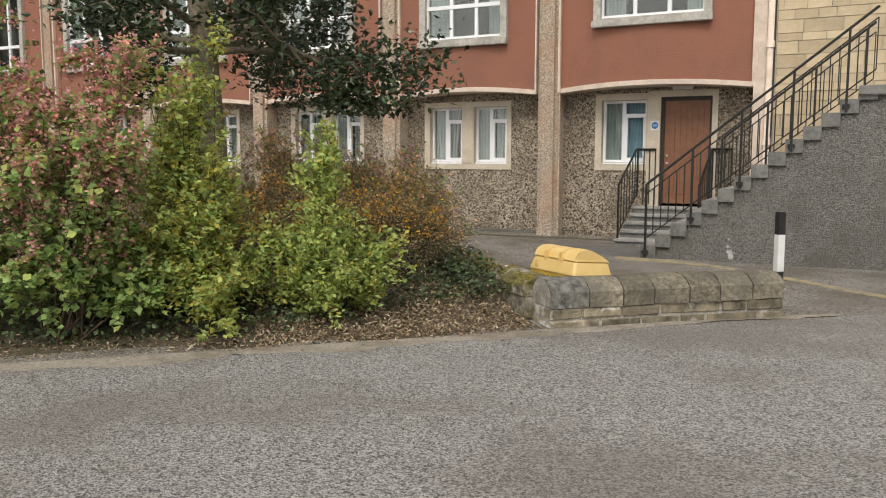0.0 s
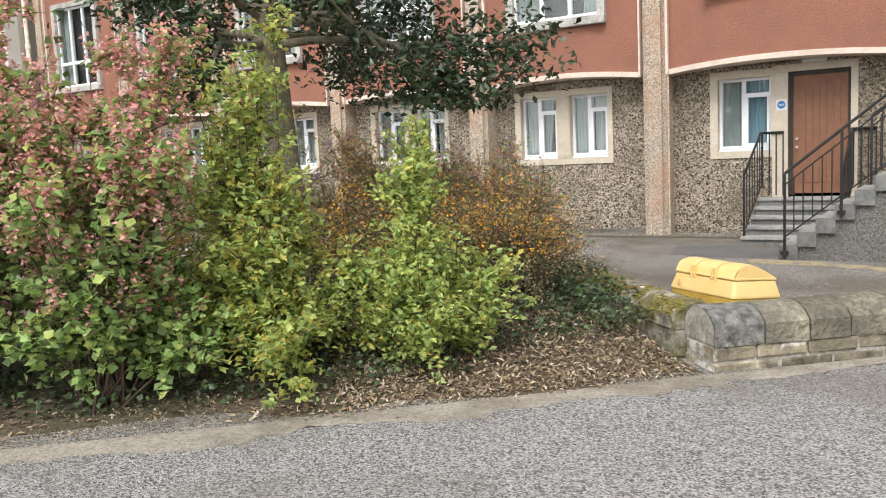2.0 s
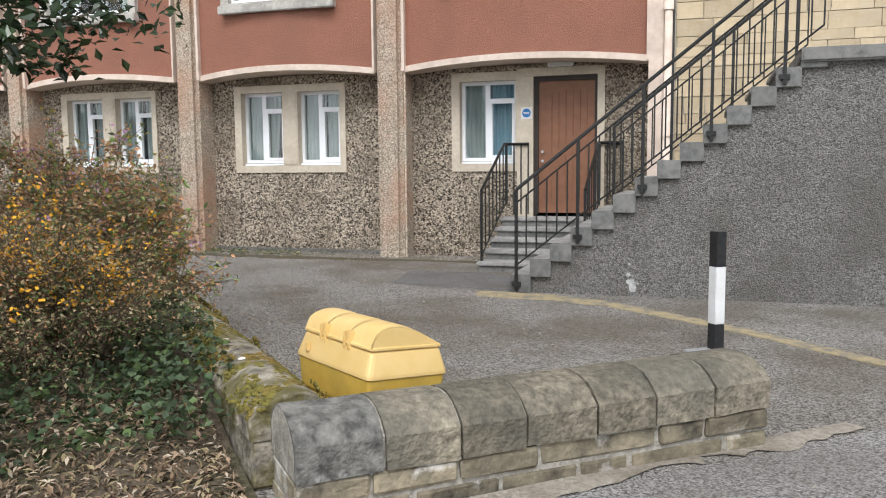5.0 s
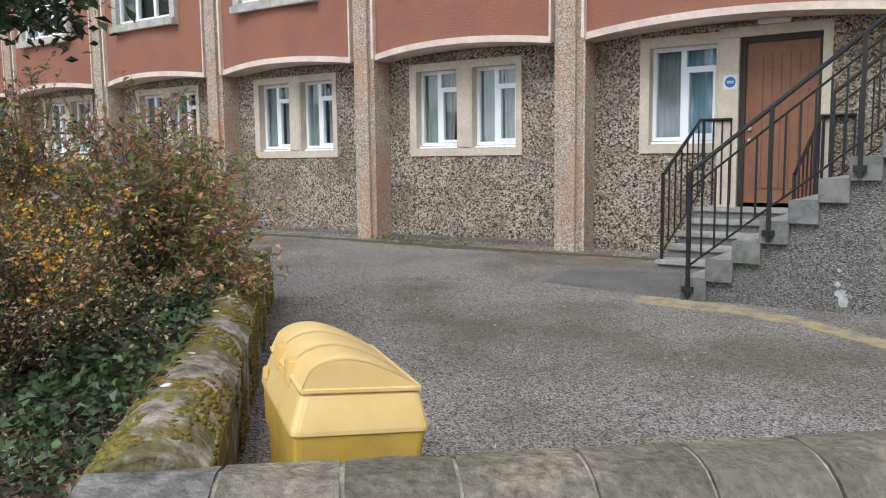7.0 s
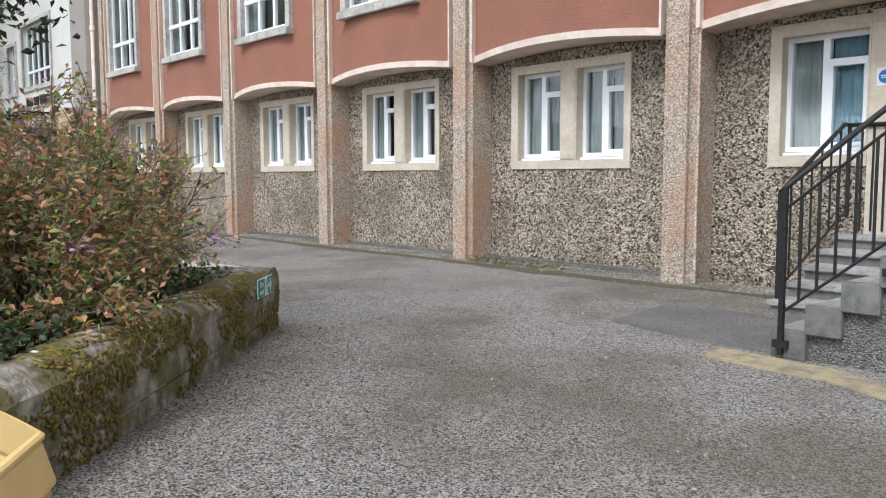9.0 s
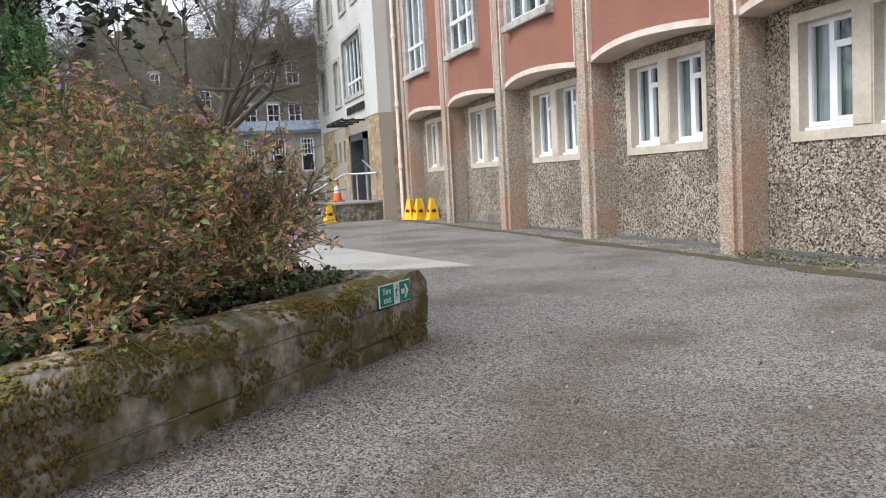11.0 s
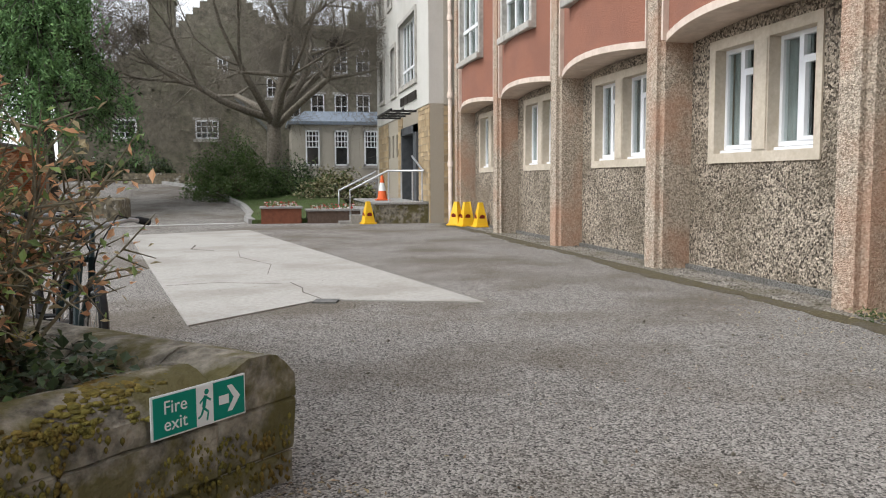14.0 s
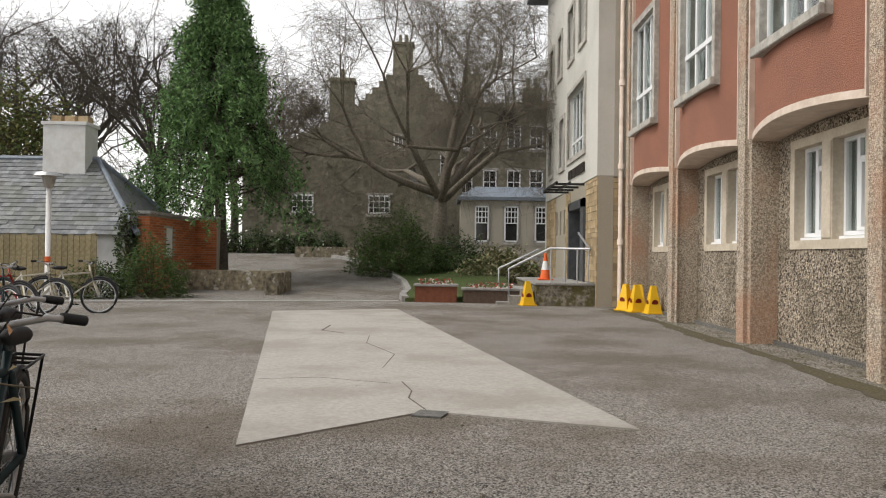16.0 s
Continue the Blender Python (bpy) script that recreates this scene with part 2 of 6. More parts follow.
def box(bm, x0, x1, y0, y1, z0, z1, m=None, bevel=0.0):
    vs = [bm.verts.new((x, y, z)) for z in (z0, z1) for y in (y0, y1) for x in (x0, x1)]
    fs = [bm.faces.new([vs[i] for i in q]) for q in ((0, 2, 3, 1), (4, 5, 7, 6), (0, 1, 5, 4), (2, 6, 7, 3), (0, 4, 6, 2), (1, 3, 7, 5))]
    if m is not None:
        for v in vs: v.co = m @ v.co
    if bevel: bmesh.ops.bevel(bm, geom=list({e for f in fs for e in f.edges}), offset=bevel, segments=2, affect="EDGES")
    return bm

def boxes(*rows, m=None, bevel=0.0):
    bm = bmesh.new()
    for r in rows: box(bm, *r, m=m, bevel=bevel)
    return bm

def tube(bm, pts, r, sides=6, r1=None, cap=True):
    """A tube along a line of points."""
    pts = [Vector([float(c) for c in p]) for p in pts]; rings = []
    for i, p in enumerate(pts):
        d = (pts[min(i + 1, len(pts) - 1)] - pts[max(i - 1, 0)]).normalized()
        a = d.cross(Vector((0, 0, 1)) if abs(d.z) < 0.9 else Vector((1, 0, 0))).normalized(); b = d.cross(a)
        k = float(r if r1 is None else r + (r1 - r) * i / (len(pts) - 1))
        rings.append([bm.verts.new(p + k * (math.cos(t) * a + math.sin(t) * b)) for t in [2 * math.pi * j / sides for j in range(sides)]])
    for s, e in zip(rings, rings[1:]):
        for j in range(sides): bm.faces.new((s[j], s[(j + 1) % sides], e[(j + 1) % sides], e[j]))
    if cap: bm.faces.new(rings[0]); bm.faces.new(rings[-1])
    return bm

def pierced(x0, x1, z0, z1, holes, y0, y1):
    """One wall slab in the x-z plane with rectangular openings (a, b, c, d) cut through it."""
    xs = sorted({x0, x1, *[h[i] for h in holes for i in (0, 1)]}); zs = sorted({z0, z1, *[h[i] for h in holes for i in (2, 3)]})
    bm = bmesh.new(); g = {}
    def vert(i, k):
        if (i, k) not in g: g[i, k] = bm.verts.new((xs[i], y0, zs[k]))
        return g[i, k]
    for i in range(len(xs) - 1):
        for k in range(len(zs) - 1):
            mx, mz = (xs[i] + xs[i + 1]) / 2, (zs[k] + zs[k + 1]) / 2
            if not any(h[0] < mx < h[1] and h[2] < mz < h[3] for h in holes): bm.faces.new((vert(i, k), vert(i + 1, k), vert(i + 1, k + 1), vert(i, k + 1)))
    r = bmesh.ops.extrude_face_region(bm, geom=bm.faces[:])
    for v in r["geom"]:
        if isinstance(v, bmesh.types.BMVert): v.co.y = y1
    bmesh.ops.recalc_face_normals(bm, faces=bm.faces[:])
    return bm

def tubes(lines, r, sides=6, r1=None):
    bm = bmesh.new()
    for pts in lines: tube(bm, pts, r, sides, r1)
    return bm

def prism(bm, poly, z0, z1):
    """A slab over a polygon; z0 and z1 numbers or functions of x, y."""
    f0 = z0 if callable(z0) else lambda x, y: z0
    f1 = z1 if callable(z1) else lambda x, y: z1
    lo = [bm.verts.new((x, y, f0(x, y))) for x, y in poly]; hi = [bm.verts.new((x, y, f1(x, y))) for x, y in poly]
    bm.faces.new(list(reversed(lo))); bm.faces.new(hi)
    for i in range(len(poly)): j = (i + 1) % len(poly); bm.faces.new((lo[i], lo[j], hi[j], hi[i]))
    return bm

def from_arrays(name, verts, faces, materials, index=None, smooth=False):
    me = bpy.data.meshes.new(name)
    me.from_pydata([tuple(v) for v in verts] if not isinstance(verts, np.ndarray) else verts.tolist(), [], faces if isinstance(faces, list) else faces.tolist())
    for m in materials: me.materials.append(m)
    if index is not None: me.polygons.foreach_set("material_index", index)
    if smooth: me.polygons.foreach_set("use_smooth", [True] * len(me.polygons))
    return new(name, me)

# ---- plan: the long hall fronts y = 0; road and garden walls run at 45 degrees ----
U, V = Vector((0.7071, 0.7071)), Vector((-0.7071, 0.7071))
CORNER = Vector((3.50, -9.15))
def uv(u, v): q = CORNER + float(u) * U + float(v) * V; return q.x, q.y
def smooth01(t): t = max(0.0, min(1.0, t)); return t * t * (3 - 2 * t)
def ground_z(x, y):
    """The road lies higher and falls gently into the yard; the drive climbs beyond the entrance."""
    w = 0.9 * (y + 9.14) - 0.3 * (x - 3.5)
    z = 0.095 + 0.115 * (1 - smooth01(w / 3.0)) + 0.26 * smooth01(-w / 9.0)
    z += 1.25 * smooth01((-21.5 - x) / 21) if x < -21.5 else 0.0
    return z
YARD = 0.095

# ---- ground: one sheet to the horizon ----
def axis(lo, hi, step, far):
    a = [lo - far, lo - far / 3, lo - far / 10, lo - far / 30]; n = int((hi - lo) / step)
    return a + [lo + step * i for i in range(n + 1)] + [hi + far / 30, hi + far / 10, hi + far / 3, hi + far]
gx, gy = axis(-50, 14, 0.8, 900), axis(-26, 8, 0.5, 900)
def below_road(x, y): return 0.04 * smooth01((-((x - CORNER.x) * V.x + (y - CORNER.y) * V.y) - 0.9) / 0.8)
gv = [(x, y, ground_z(x, y) - below_road(x, y)) for y in gy for x in gx]
gf = [(j * len(gx) + i, j * len(gx) + i + 1, (j + 1) * len(gx) + i + 1, (j + 1) * len(gx) + i) for j in range(len(gy) - 1) for i in range(len(gx) - 1)]
tagged(from_arrays("ground", gv, gf, [ASPHALT], smooth=True), "worn grey asphalt of the yard and road", "ground", kind="structure")

rv = [-0.22, -0.6, -1.2, -2.0, -3.0, -4.2, -6.0, -9.0, -14.0]; ru = [-60, -30] + [-20 + 0.8 * i for i in range(41)] + [20, 40]
rvt = []
for v in rv:
    for u in ru:
        w = v + (0.10 * noise.noise((u * 0.9, 1.7, 0)) if v == rv[0] else 0.0); x, y = uv(u, w); rvt.append((x, y, ground_z(x, y) + 0.006))
nr = len(ru)
tagged(from_arrays("road", rvt, [(j * nr + i, j * nr + i + 1, (j + 1) * nr + i + 1, (j + 1) * nr + i) for j in range(len(rv) - 1) for i in range(nr - 1)], [ROAD], smooth=True), "pale worn asphalt road", "road", kind="structure")
svt = []
for k, wide in enumerate((0.0, -0.2)):
    for u in [-16 + 0.06 * i for i in range(317)]:
        off = wide * (0.35 if u > -0.1 else 1.0); w = off + (-0.12 + 0.14 * noise.noise((u * 1.4, 5.1 + k, 0)) + 0.07 * noise.noise((u * 7, 2.3, k)) + 0.04 * noise.noise((u * 19, 1.3, k)) if k else -0.05); x, y = uv(u, w - (0.0 if u < 0.0 else 0.02)); svt.append((x, y, ground_z(x, y) + 0.008))
tagged(from_arrays("sandy_verge", svt, [(i + 1, i, 317 + i, 318 + i) for i in range(316)], [SAND], smooth=True), "strip of sandy grit along the road edge", "grit", kind="stuff")

def slab(name, poly, up, material, label, category, kind="structure"):
    bm = bmesh.new(); prism(bm, poly, lambda x, y: ground_z(x, y) - 0.05, lambda x, y: ground_z(x, y) + up)
    return single(name, bm, material, label, category, kind=kind)
concrete = [(-4.65, -2.83), (-5.2, -4.31), (-4.02, -5.45), (-15.74, -7.71), (-16.92, -5.23)]
slab("concrete_apron", concrete, 0.012, CONCRETE, "pale worn concrete apron laid in the asphalt yard", "paving")
def crack(pts, w=0.03):
    bm = bmesh.new(); pts = [(x - 0.3, y + 0.23) for x, y in pts]; l = [(x, y - w / 2) for x, y in pts]; r = [(x, y + w / 2) for x, y in reversed(pts)]
    prism(bm, l + r, lambda x, y: ground_z(x, y), lambda x, y: ground_z(x, y) + 0.014); single("concrete_crack", bm, mat("crack dirt", (0.06, 0.052, 0.042), (0.16, 0.14, 0.115), 50, 0.95, 0.5), "dark filled crack across the concrete apron", "crack", kind="stuff")
crack([(-4.95, -4.55), (-5.45, -4.70), (-5.8, -4.69), (-6.3, -4.80)], 0.012); crack([(-7.2, -5.05), (-8.4, -5.0), (-9.6, -5.45), (-10.6, -5.5)], 0.008); crack([(-6.2, -4.9), (-6.5, -5.6), (-6.35, -6.15)], 0.007); crack([(-10.9, -5.9), (-11.3, -6.3), (-12.2, -6.3)], 0.03)
slab("asphalt_patch", [(1.05, -1.35), (1.9, -1.28), (2.78, -1.6), (2.80, -2.74), (2.1, -2.68), (1.25, -2.52)], 0.006, TAR, "darker newer asphalt patch beside the steps", "paving")
bm = bmesh.new()
line_in = [(2.4, -2.82), (3.25, -2.88), (3.9, -3.14), (4.58, -3.67), (5.2, -4.22), (5.77, -4.80), (6.4, -5.5)]
prism(bm, line_in + [(x + 0.12, y - 0.36) for x, y in reversed(line_in)], lambda x, y: ground_z(x, y) - 0.02, lambda x, y: ground_z(x, y) + 0.008)
single("yellow_line", bm, YELLOW_LINE, "worn yellow painted line on the asphalt", "road marking", kind="structure")
mrng = random.Random(4)
slab("moss_strip", [(-18 + 0.25 * i, -0.34 - 0.06 * math.sin(i * 0.31) + mrng.uniform(-0.07, 0.05)) for i in range(80)] + [(1.9, -0.1), (-18, -0.06)], 0.007, MOSS, "strip of moss where asphalt meets the hall", "moss", kind="stuff")
slab("gravel_strip", [(-18.4, -0.08), (1.9, -0.12), (1.9, 0.6), (-18.4, 0.6)], 0.014, GRAVEL, "gravel and rubble strip at the wall foot", "gravel", kind="stuff")
slab("kerb_drain", [(-5.24, -4.36), (-5.02, -4.42), (-4.96, -4.20), (-5.18, -4.14)], 0.014, STEP_DARK, "small iron drain grate at the concrete edge", "drain")

# ---- the hall ----
B, PW = 3.62, 0.46
BAND_Z, TOP = 2.94, 9.4
hall = thing("hall_building", (0, 0.5, 0.1), "long rendered hall with bowed terracotta bays between buff pilasters", "building")

def pilaster(x):
    bm = bmesh.new(); box(bm, x + 0.04, x + PW, 0.0, 0.65, 0.02, TOP)
    bmesh.ops.bevel(bm, geom=[e for e in bm.edges if abs(e.verts[0].co.z - e.verts[1].co.z) > 1 and e.verts[0].co.y < 0.1], offset=0.075, segments=5, affect="EDGES")
    part("pilaster", bm, BUFF, hall, "buff roughcast pilaster")

def bow(s): return 0.10 - 0.21 * (1 - (2 * s - 1) ** 2)
def bay_wall(x0, x1, wz0, wz1, half):
    """The bowed upper wall of a bay, open for its window, with its cream lower band and side edges."""
    w = x1 - x0; a, b = 0.5 - half / w, 0.5 + half / w
    ss = [a * i / 5 for i in range(5)] + [a + (b - a) * i / 10 for i in range(10)] + [b + (1 - b) * i / 5 for i in range(6)]
    n = len(ss) - 1
    pts = [(x0 + w * s, bow(s), 0.095 * (1 - (2 * s - 1) ** 2)) for s in ss]
    bm = bmesh.new()
    rows = [[bm.verts.new((x, y, z0 + r * k)) for x, y, r in pts] for z0, k in ((BAND_Z + 0.085, 1), (wz0, 0), (wz1, 0), (TOP, 0))]
    for q in range(3):
        for i in range(n):
            if not (q == 1 and 5 <= i < 15): bm.faces.new((rows[q][i], rows[q][i + 1], rows[q + 1][i + 1], rows[q + 1][i]))
    part("bay_wall", bm, RED, hall, "bowed terracotta rendered wall", smooth=True)
    bm = bmesh.new(); r = [[bm.verts.new((x, 0.7, BAND_Z + k)) for x, y, k in pts]]
    for dy, z in ((-0.03, 0.0), (-0.03, 0.09), (0.02, 0.09)): r.append([bm.verts.new((x, y + dy, BAND_Z + z + k)) for x, y, k in pts])
    for p, q in zip(r, r[1:]):
        for i in range(n): bm.faces.new((p[i], p[i + 1], q[i + 1], q[i]))
    part("band", bm, BAND, hall, "cream painted band and soffit")
    part("edge_strip", boxes((x0, x0 + 0.045, 0.01, 0.2, BAND_Z + 0.02, TOP)), BAND, hall)
    part("edge_strip", boxes((x1 - 0.03, x1, 0.03, 0.2, BAND_Z + 0.02, TOP)), BAND, hall)

def holed_wall(x0, x1, z0, z1, holes, y0, y1, material, name="wall"):
    """A wall of boxes round rectangular openings (a, b, c, d) that stand side by side."""
    return part(name, pierced(x0, x1, z0, z1, holes, y0, y1), material, hall)

def curtain(x0, x1, z0, z1, y, parent, material=CURTAIN, fold=0.07, tied=False):
    bm = bmesh.new(); n = max(10, int((x1 - x0) / 0.018)); a, b = [], []
    for i in range(n + 1):
        s = i / n; w = math.sin(s * (x1 - x0) / fold * 6.28 + x0) * 0.034 + math.sin(s * 9 + x0 * 3) * 0.012
        a.append(bm.verts.new((x0 + (x1 - x0) * s * (0.55 if tied else 1), y + w, z0))); b.append(bm.verts.new((x0 + (x1 - x0) * s, y + w, z1)))
    for i in range(n): bm.faces.new((a[i], a[i + 1], b[i + 1], b[i]))
    part("curtain", bm, material, parent, smooth=True)

def light(x0, x1, z0, z1, y, parent, vent=True):
    """A white plastic window light: a fixed side, and a side with a small vent above."""
    f, xm = 0.05, x0 + (x1 - x0) * 0.47
    zv = z1 - 0.29
    rows = [(x0, x1, y, y + 0.07, z0, z0 + f), (x0, x1, y, y + 0.07, z1 - f, z1), (x0, x0 + f, y, y + 0.07, z0 + f, z1 - f), (x1 - f, x1, y, y + 0.07, z0 + f, z1 - f),
            (xm - 0.035, xm + 0.035, y - 0.008, y + 0.07, z0 + f, z1 - f), (xm + 0.035, x1 - f, y - 0.006, y + 0.07, zv - 0.045, zv + 0.03),
            (xm + 0.035, xm + 0.075, y - 0.012, y + 0.05, z0 + f, zv - 0.045), (x1 - f - 0.035, x1 - f, y - 0.012, y + 0.05, z0 + f, zv - 0.045), (xm + 0.075, x1 - f - 0.035, y - 0.012, y + 0.05, z0 + f, z0 + f + 0.04)]
    part("window_frame", boxes(*rows), UPVC, parent, "white plastic frame")
    for a, b, c, d in ((x0 + f, xm - 0.035, z0 + f, z1 - f), (xm + 0.035, x1 - f, z0 + f, zv - 0.045), (xm + 0.035, x1 - f, zv + 0.03, z1 - f)):
        p = part("pane", boxes((a, b, y + 0.03, y + 0.034, c, d)), GLASS, parent); p.visible_shadow = False
    part("window_sill", boxes((x0 - 0.015, x1 + 0.015, y - 0.055, y + 0.02, z0 - 0.04, z0 - 0.008)), UPVC, parent)

WY = 0.43
def bay_window(x, tied=False):
    """Two white lights in a stone surround with a stone mullion; x is the surround's near edge."""
    a, b, c, d = x, x + 2.05, 1.43, 2.87
    s = part("window", pierced(a, b, c, d, [(a + 0.13, a + 0.91, c + 0.115, d - 0.115), (a + 1.19, b - 0.10, c + 0.115, d - 0.115)], WY, WY + 0.28), STONE_TRIM, hall, "cream cast stone window surround")
    part("mullion_face", boxes((a + 0.93, a + 1.17, WY - 0.012, WY, c + 0.13, d - 0.13), bevel=0.005), STONE_TRIM, s)
    for l, r in ((a + 0.13, a + 0.91), (a + 1.19, b - 0.10)):
        light(l, r, c + 0.16, d - 0.115, WY + 0.14, s)
    y = WY + 0.255
    curtain(a + 0.12, a + 0.46, c + 0.1, d - 0.1, y, s); curtain(a + 0.5, a + (0.74 if tied else 0.92), c + 0.1, d - 0.1, y + 0.04, s, tied=tied)
    curtain(a + 1.2, a + 1.6, c + 0.1, d - 0.1, y, s); curtain(a + 1.62, a + 1.96, c + 0.1, d - 0.1, y + 0.03, s)
    return a, b, c, d

def upper_window(x0, x1, z0, z1):
    yb = bow(0.5) - 0.012
    s = part("window", pierced(x0 - 0.14, x1 + 0.14, z0 - 0.16, z1 + 0.14, [(x0, x1, z0, z1)], yb, yb + 0.3), GREY_TRIM, hall, "weathered stone window surround")
    part("window_sill", boxes((x0 - 0.16, x1 + 0.16, yb - 0.07, yb, z0 - 0.17, z0 - 0.04), bevel=0.012), GREY_TRIM, s)
    f, y, n = 0.06, yb + 0.1, 3
    rows = [(x0, x1, y, y + 0.07, z0, z0 + f), (x0, x1, y, y + 0.07, z1 - f, z1), (x0, x1, y - 0.01, y + 0.07, z0 + 0.62, z0 + 0.70)]
    xs = [x0 + (x1 - x0) * i / n for i in range(n + 1)]
    for i, x in enumerate(xs): rows.append((max(x0, x - 0.035), min(x1, x + 0.035), y + 0.002, y + 0.068, z0 + f, z1 - f))
    part("window_frame", boxes(*rows), UPVC, s, "white frame")
    for a, b in zip(xs, xs[1:]):
        for c, d in ((z0 + f, z0 + 0.62), (z0 + 0.70, z1 - f)):
            p = part("pane", boxes((a + 0.036, b - 0.036, y + 0.03, y + 0.034, c, d)), GLASS, s); p.visible_shadow = False
    # Dark sheet added behind the panes in place of a deep, shaded room.
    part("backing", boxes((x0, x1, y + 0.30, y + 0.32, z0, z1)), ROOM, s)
    curtain(x0 + 0.02, x0 + 0.42, z0 + 0.05, z1 - 0.02, y + 0.2, s); curtain(x1 - 0.35, x1 - 0.02, z0 + 0.05, z1 - 0.02, y + 0.2, s)

for k in range(1, 6): pilaster(-B * (k - 1))
for x in (PW + 0.03, PW + 0.03 - 4 * B):
    bm = tubes([[(x, 0.06, 0.12), (x, 0.06, BAND_Z)]], 0.017, 8)
    for z in (0.5, 1.3, 2.1): tube(bm, [(x, 0.06, z), (x, 0.06, z + 0.05)], 0.024, 8)
    part("conduit", bm, BUFF, hall, "thin painted conduit", smooth=True)
pilaster(-B * 5 - 0.05)
for k in range(2, 7):
    xl, xr = -B * (k - 1) + PW, -B * (k - 2)
    bay_wall(xl, xr, 3.96, 6.44, 0.99)
    o = -B * (k - 2)
    w = bay_window(-2.73 + o, tied=(k == 2))
    holed_wall(xl, xr, 0.05, 3.02, [w], 0.45, 0.85, PEBBLE)
    part("plinth", boxes((xl, xr, 0.40, 0.45, 0.05, 0.17)), PEBBLE_GREY, hall, "low rendered plinth")
    upper_window((xl + xr) / 2 - 0.85, (xl + xr) / 2 + 0.85, 4.12, 6.3)
# door bay
xl, xr = PW, 4.10
bay_wall(xl, xr, 4.14, 6.44, 1.09)
upper_window((xl + xr) / 2 - 0.95, (xl + xr) / 2 + 0.95, 4.30, 6.3)
holed_wall(xl, xr, 0.05, 3.02, [(1.12, 2.24, 1.43, 2.93), (2.24, 3.44, 0.72, 2.96)], 0.45, 0.85, PEBBLE)
s1 = part("window", pierced(1.12, 2.15, 1.43, 2.93, [(1.25, 2.13, 1.545, 2.80)], WY, WY + 0.28), STONE_TRIM, hall, "cream cast stone surround")
part("door_post", boxes((2.152, 2.40, WY + 0.004, WY + 0.29, 0.72, 2.838)), STONE_TRIM, hall, "cream stone post between window and door")
light(1.25, 2.13, 1.59, 2.80, WY + 0.14, s1)
curtain(1.24, 1.66, 1.5, 2.8, WY + 0.255, s1); curtain(1.68, 2.12, 1.5, 2.8, WY + 0.265, s1, CURTAIN_BLUE)
d1 = part("door", boxes((2.47, 3.31, 0.53, 0.575, 0.80, 2.77)), DOOR, hall, "brown boarded door")
part("surround", boxes((2.152, 3.46, WY, WY + 0.26, 2.84, 2.96), (3.355, 3.46, WY, WY + 0.26, 0.72, 2.84)), STONE_TRIM, d1, "cream stone surround")
part("door_frame", boxes((2.40, 2.47, 0.49, 0.61, 0.78, 2.84), (3.31, 3.355, 0.49, 0.61, 0.78, 2.84), (2.47, 3.31, 0.49, 0.61, 2.77, 2.84)), DARK, d1, "dark frame")
for i in range(6): part("board", boxes((2.575 + 0.106 * i, 2.669 + 0.106 * i, 0.518, 0.532, 0.98, 2.62), bevel=0.004), DOOR, d1)
part("door_handle", tubes([[(2.53, 0.53, 1.72), (2.53, 0.485, 1.72)], [(2.53, 0.53, 1.58), (2.53, 0.495, 1.58)]], 0.022, 8), STEEL, d1, "steel knob and lock")
part("light_fitting", boxes((2.62, 3.0, 0.37, 0.45, 2.965, 3.03), bevel=0.012), WHITE, hall, "white bulkhead light over the door")
for i, n in ((0, 1),):
    bm = bmesh.new(); bmesh.ops.create_circle(bm, cap_ends=True, radius=0.066, segments=28, matrix=pose(2.30, 0.424, 2.30, 90))
    sg = single("door_sign", boxes((2.215, 2.385, 0.427, 0.436, 2.21, 2.39)), WHITE, "white sign with a blue disc on the door post", "sign")
    part("disc", bm, mat("sign blue", (0.02, 0.14, 0.36), (0.03, 0.17, 0.42), 4, 0.4, 0.0), sg, "blue disc")
    part("bar", boxes((2.255, 2.345, 0.419, 0.4235, 2.305, 2.315), (2.26, 2.34, 0.419, 0.4235, 2.285, 2.295)), WHITE, sg, "white lettering bars")
# end column, downpipe, stone range beyond
part("end_column", boxes((4.10, 4.30, 0.02, 0.7, 0.05, TOP)), BAND, hall, "cream end column")
bm = tubes([[(4.36, -0.02, 0.1), (4.36, -0.02, TOP)]], 0.055, 10)
for z in (1.9, 3.6, 5.4): tube(bm, [(4.36, -0.02, z), (4.36, -0.02, z + 0.12)], 0.07, 10)
part("downpipe", bm, BAND, hall, "cream downpipe", smooth=True)
part("roof", boxes((-18.7, 4.3, 0.1, 12, TOP, TOP + 0.25)), LEAD, hall, "flat roof")
# Unseen inner walls; their near-black colour stands in for indoor shade.
part("inner_wall", boxes((-18.5, 4.2, 4.4, 4.6, 0.05, TOP), (-18.5, 4.2, 0.9, 4.4, 3.1, 3.2), (-18.5, 4.2, 0.9, 4.4, 0.0, 0.12), (4.2, 4.3, 0.8, 4.6, 0.05, TOP), (-18.6, -18.5, 0.85, 4.6, 0.05, TOP)), ROOM, hall, "unseen rooms with indoor shade in the wall colour")

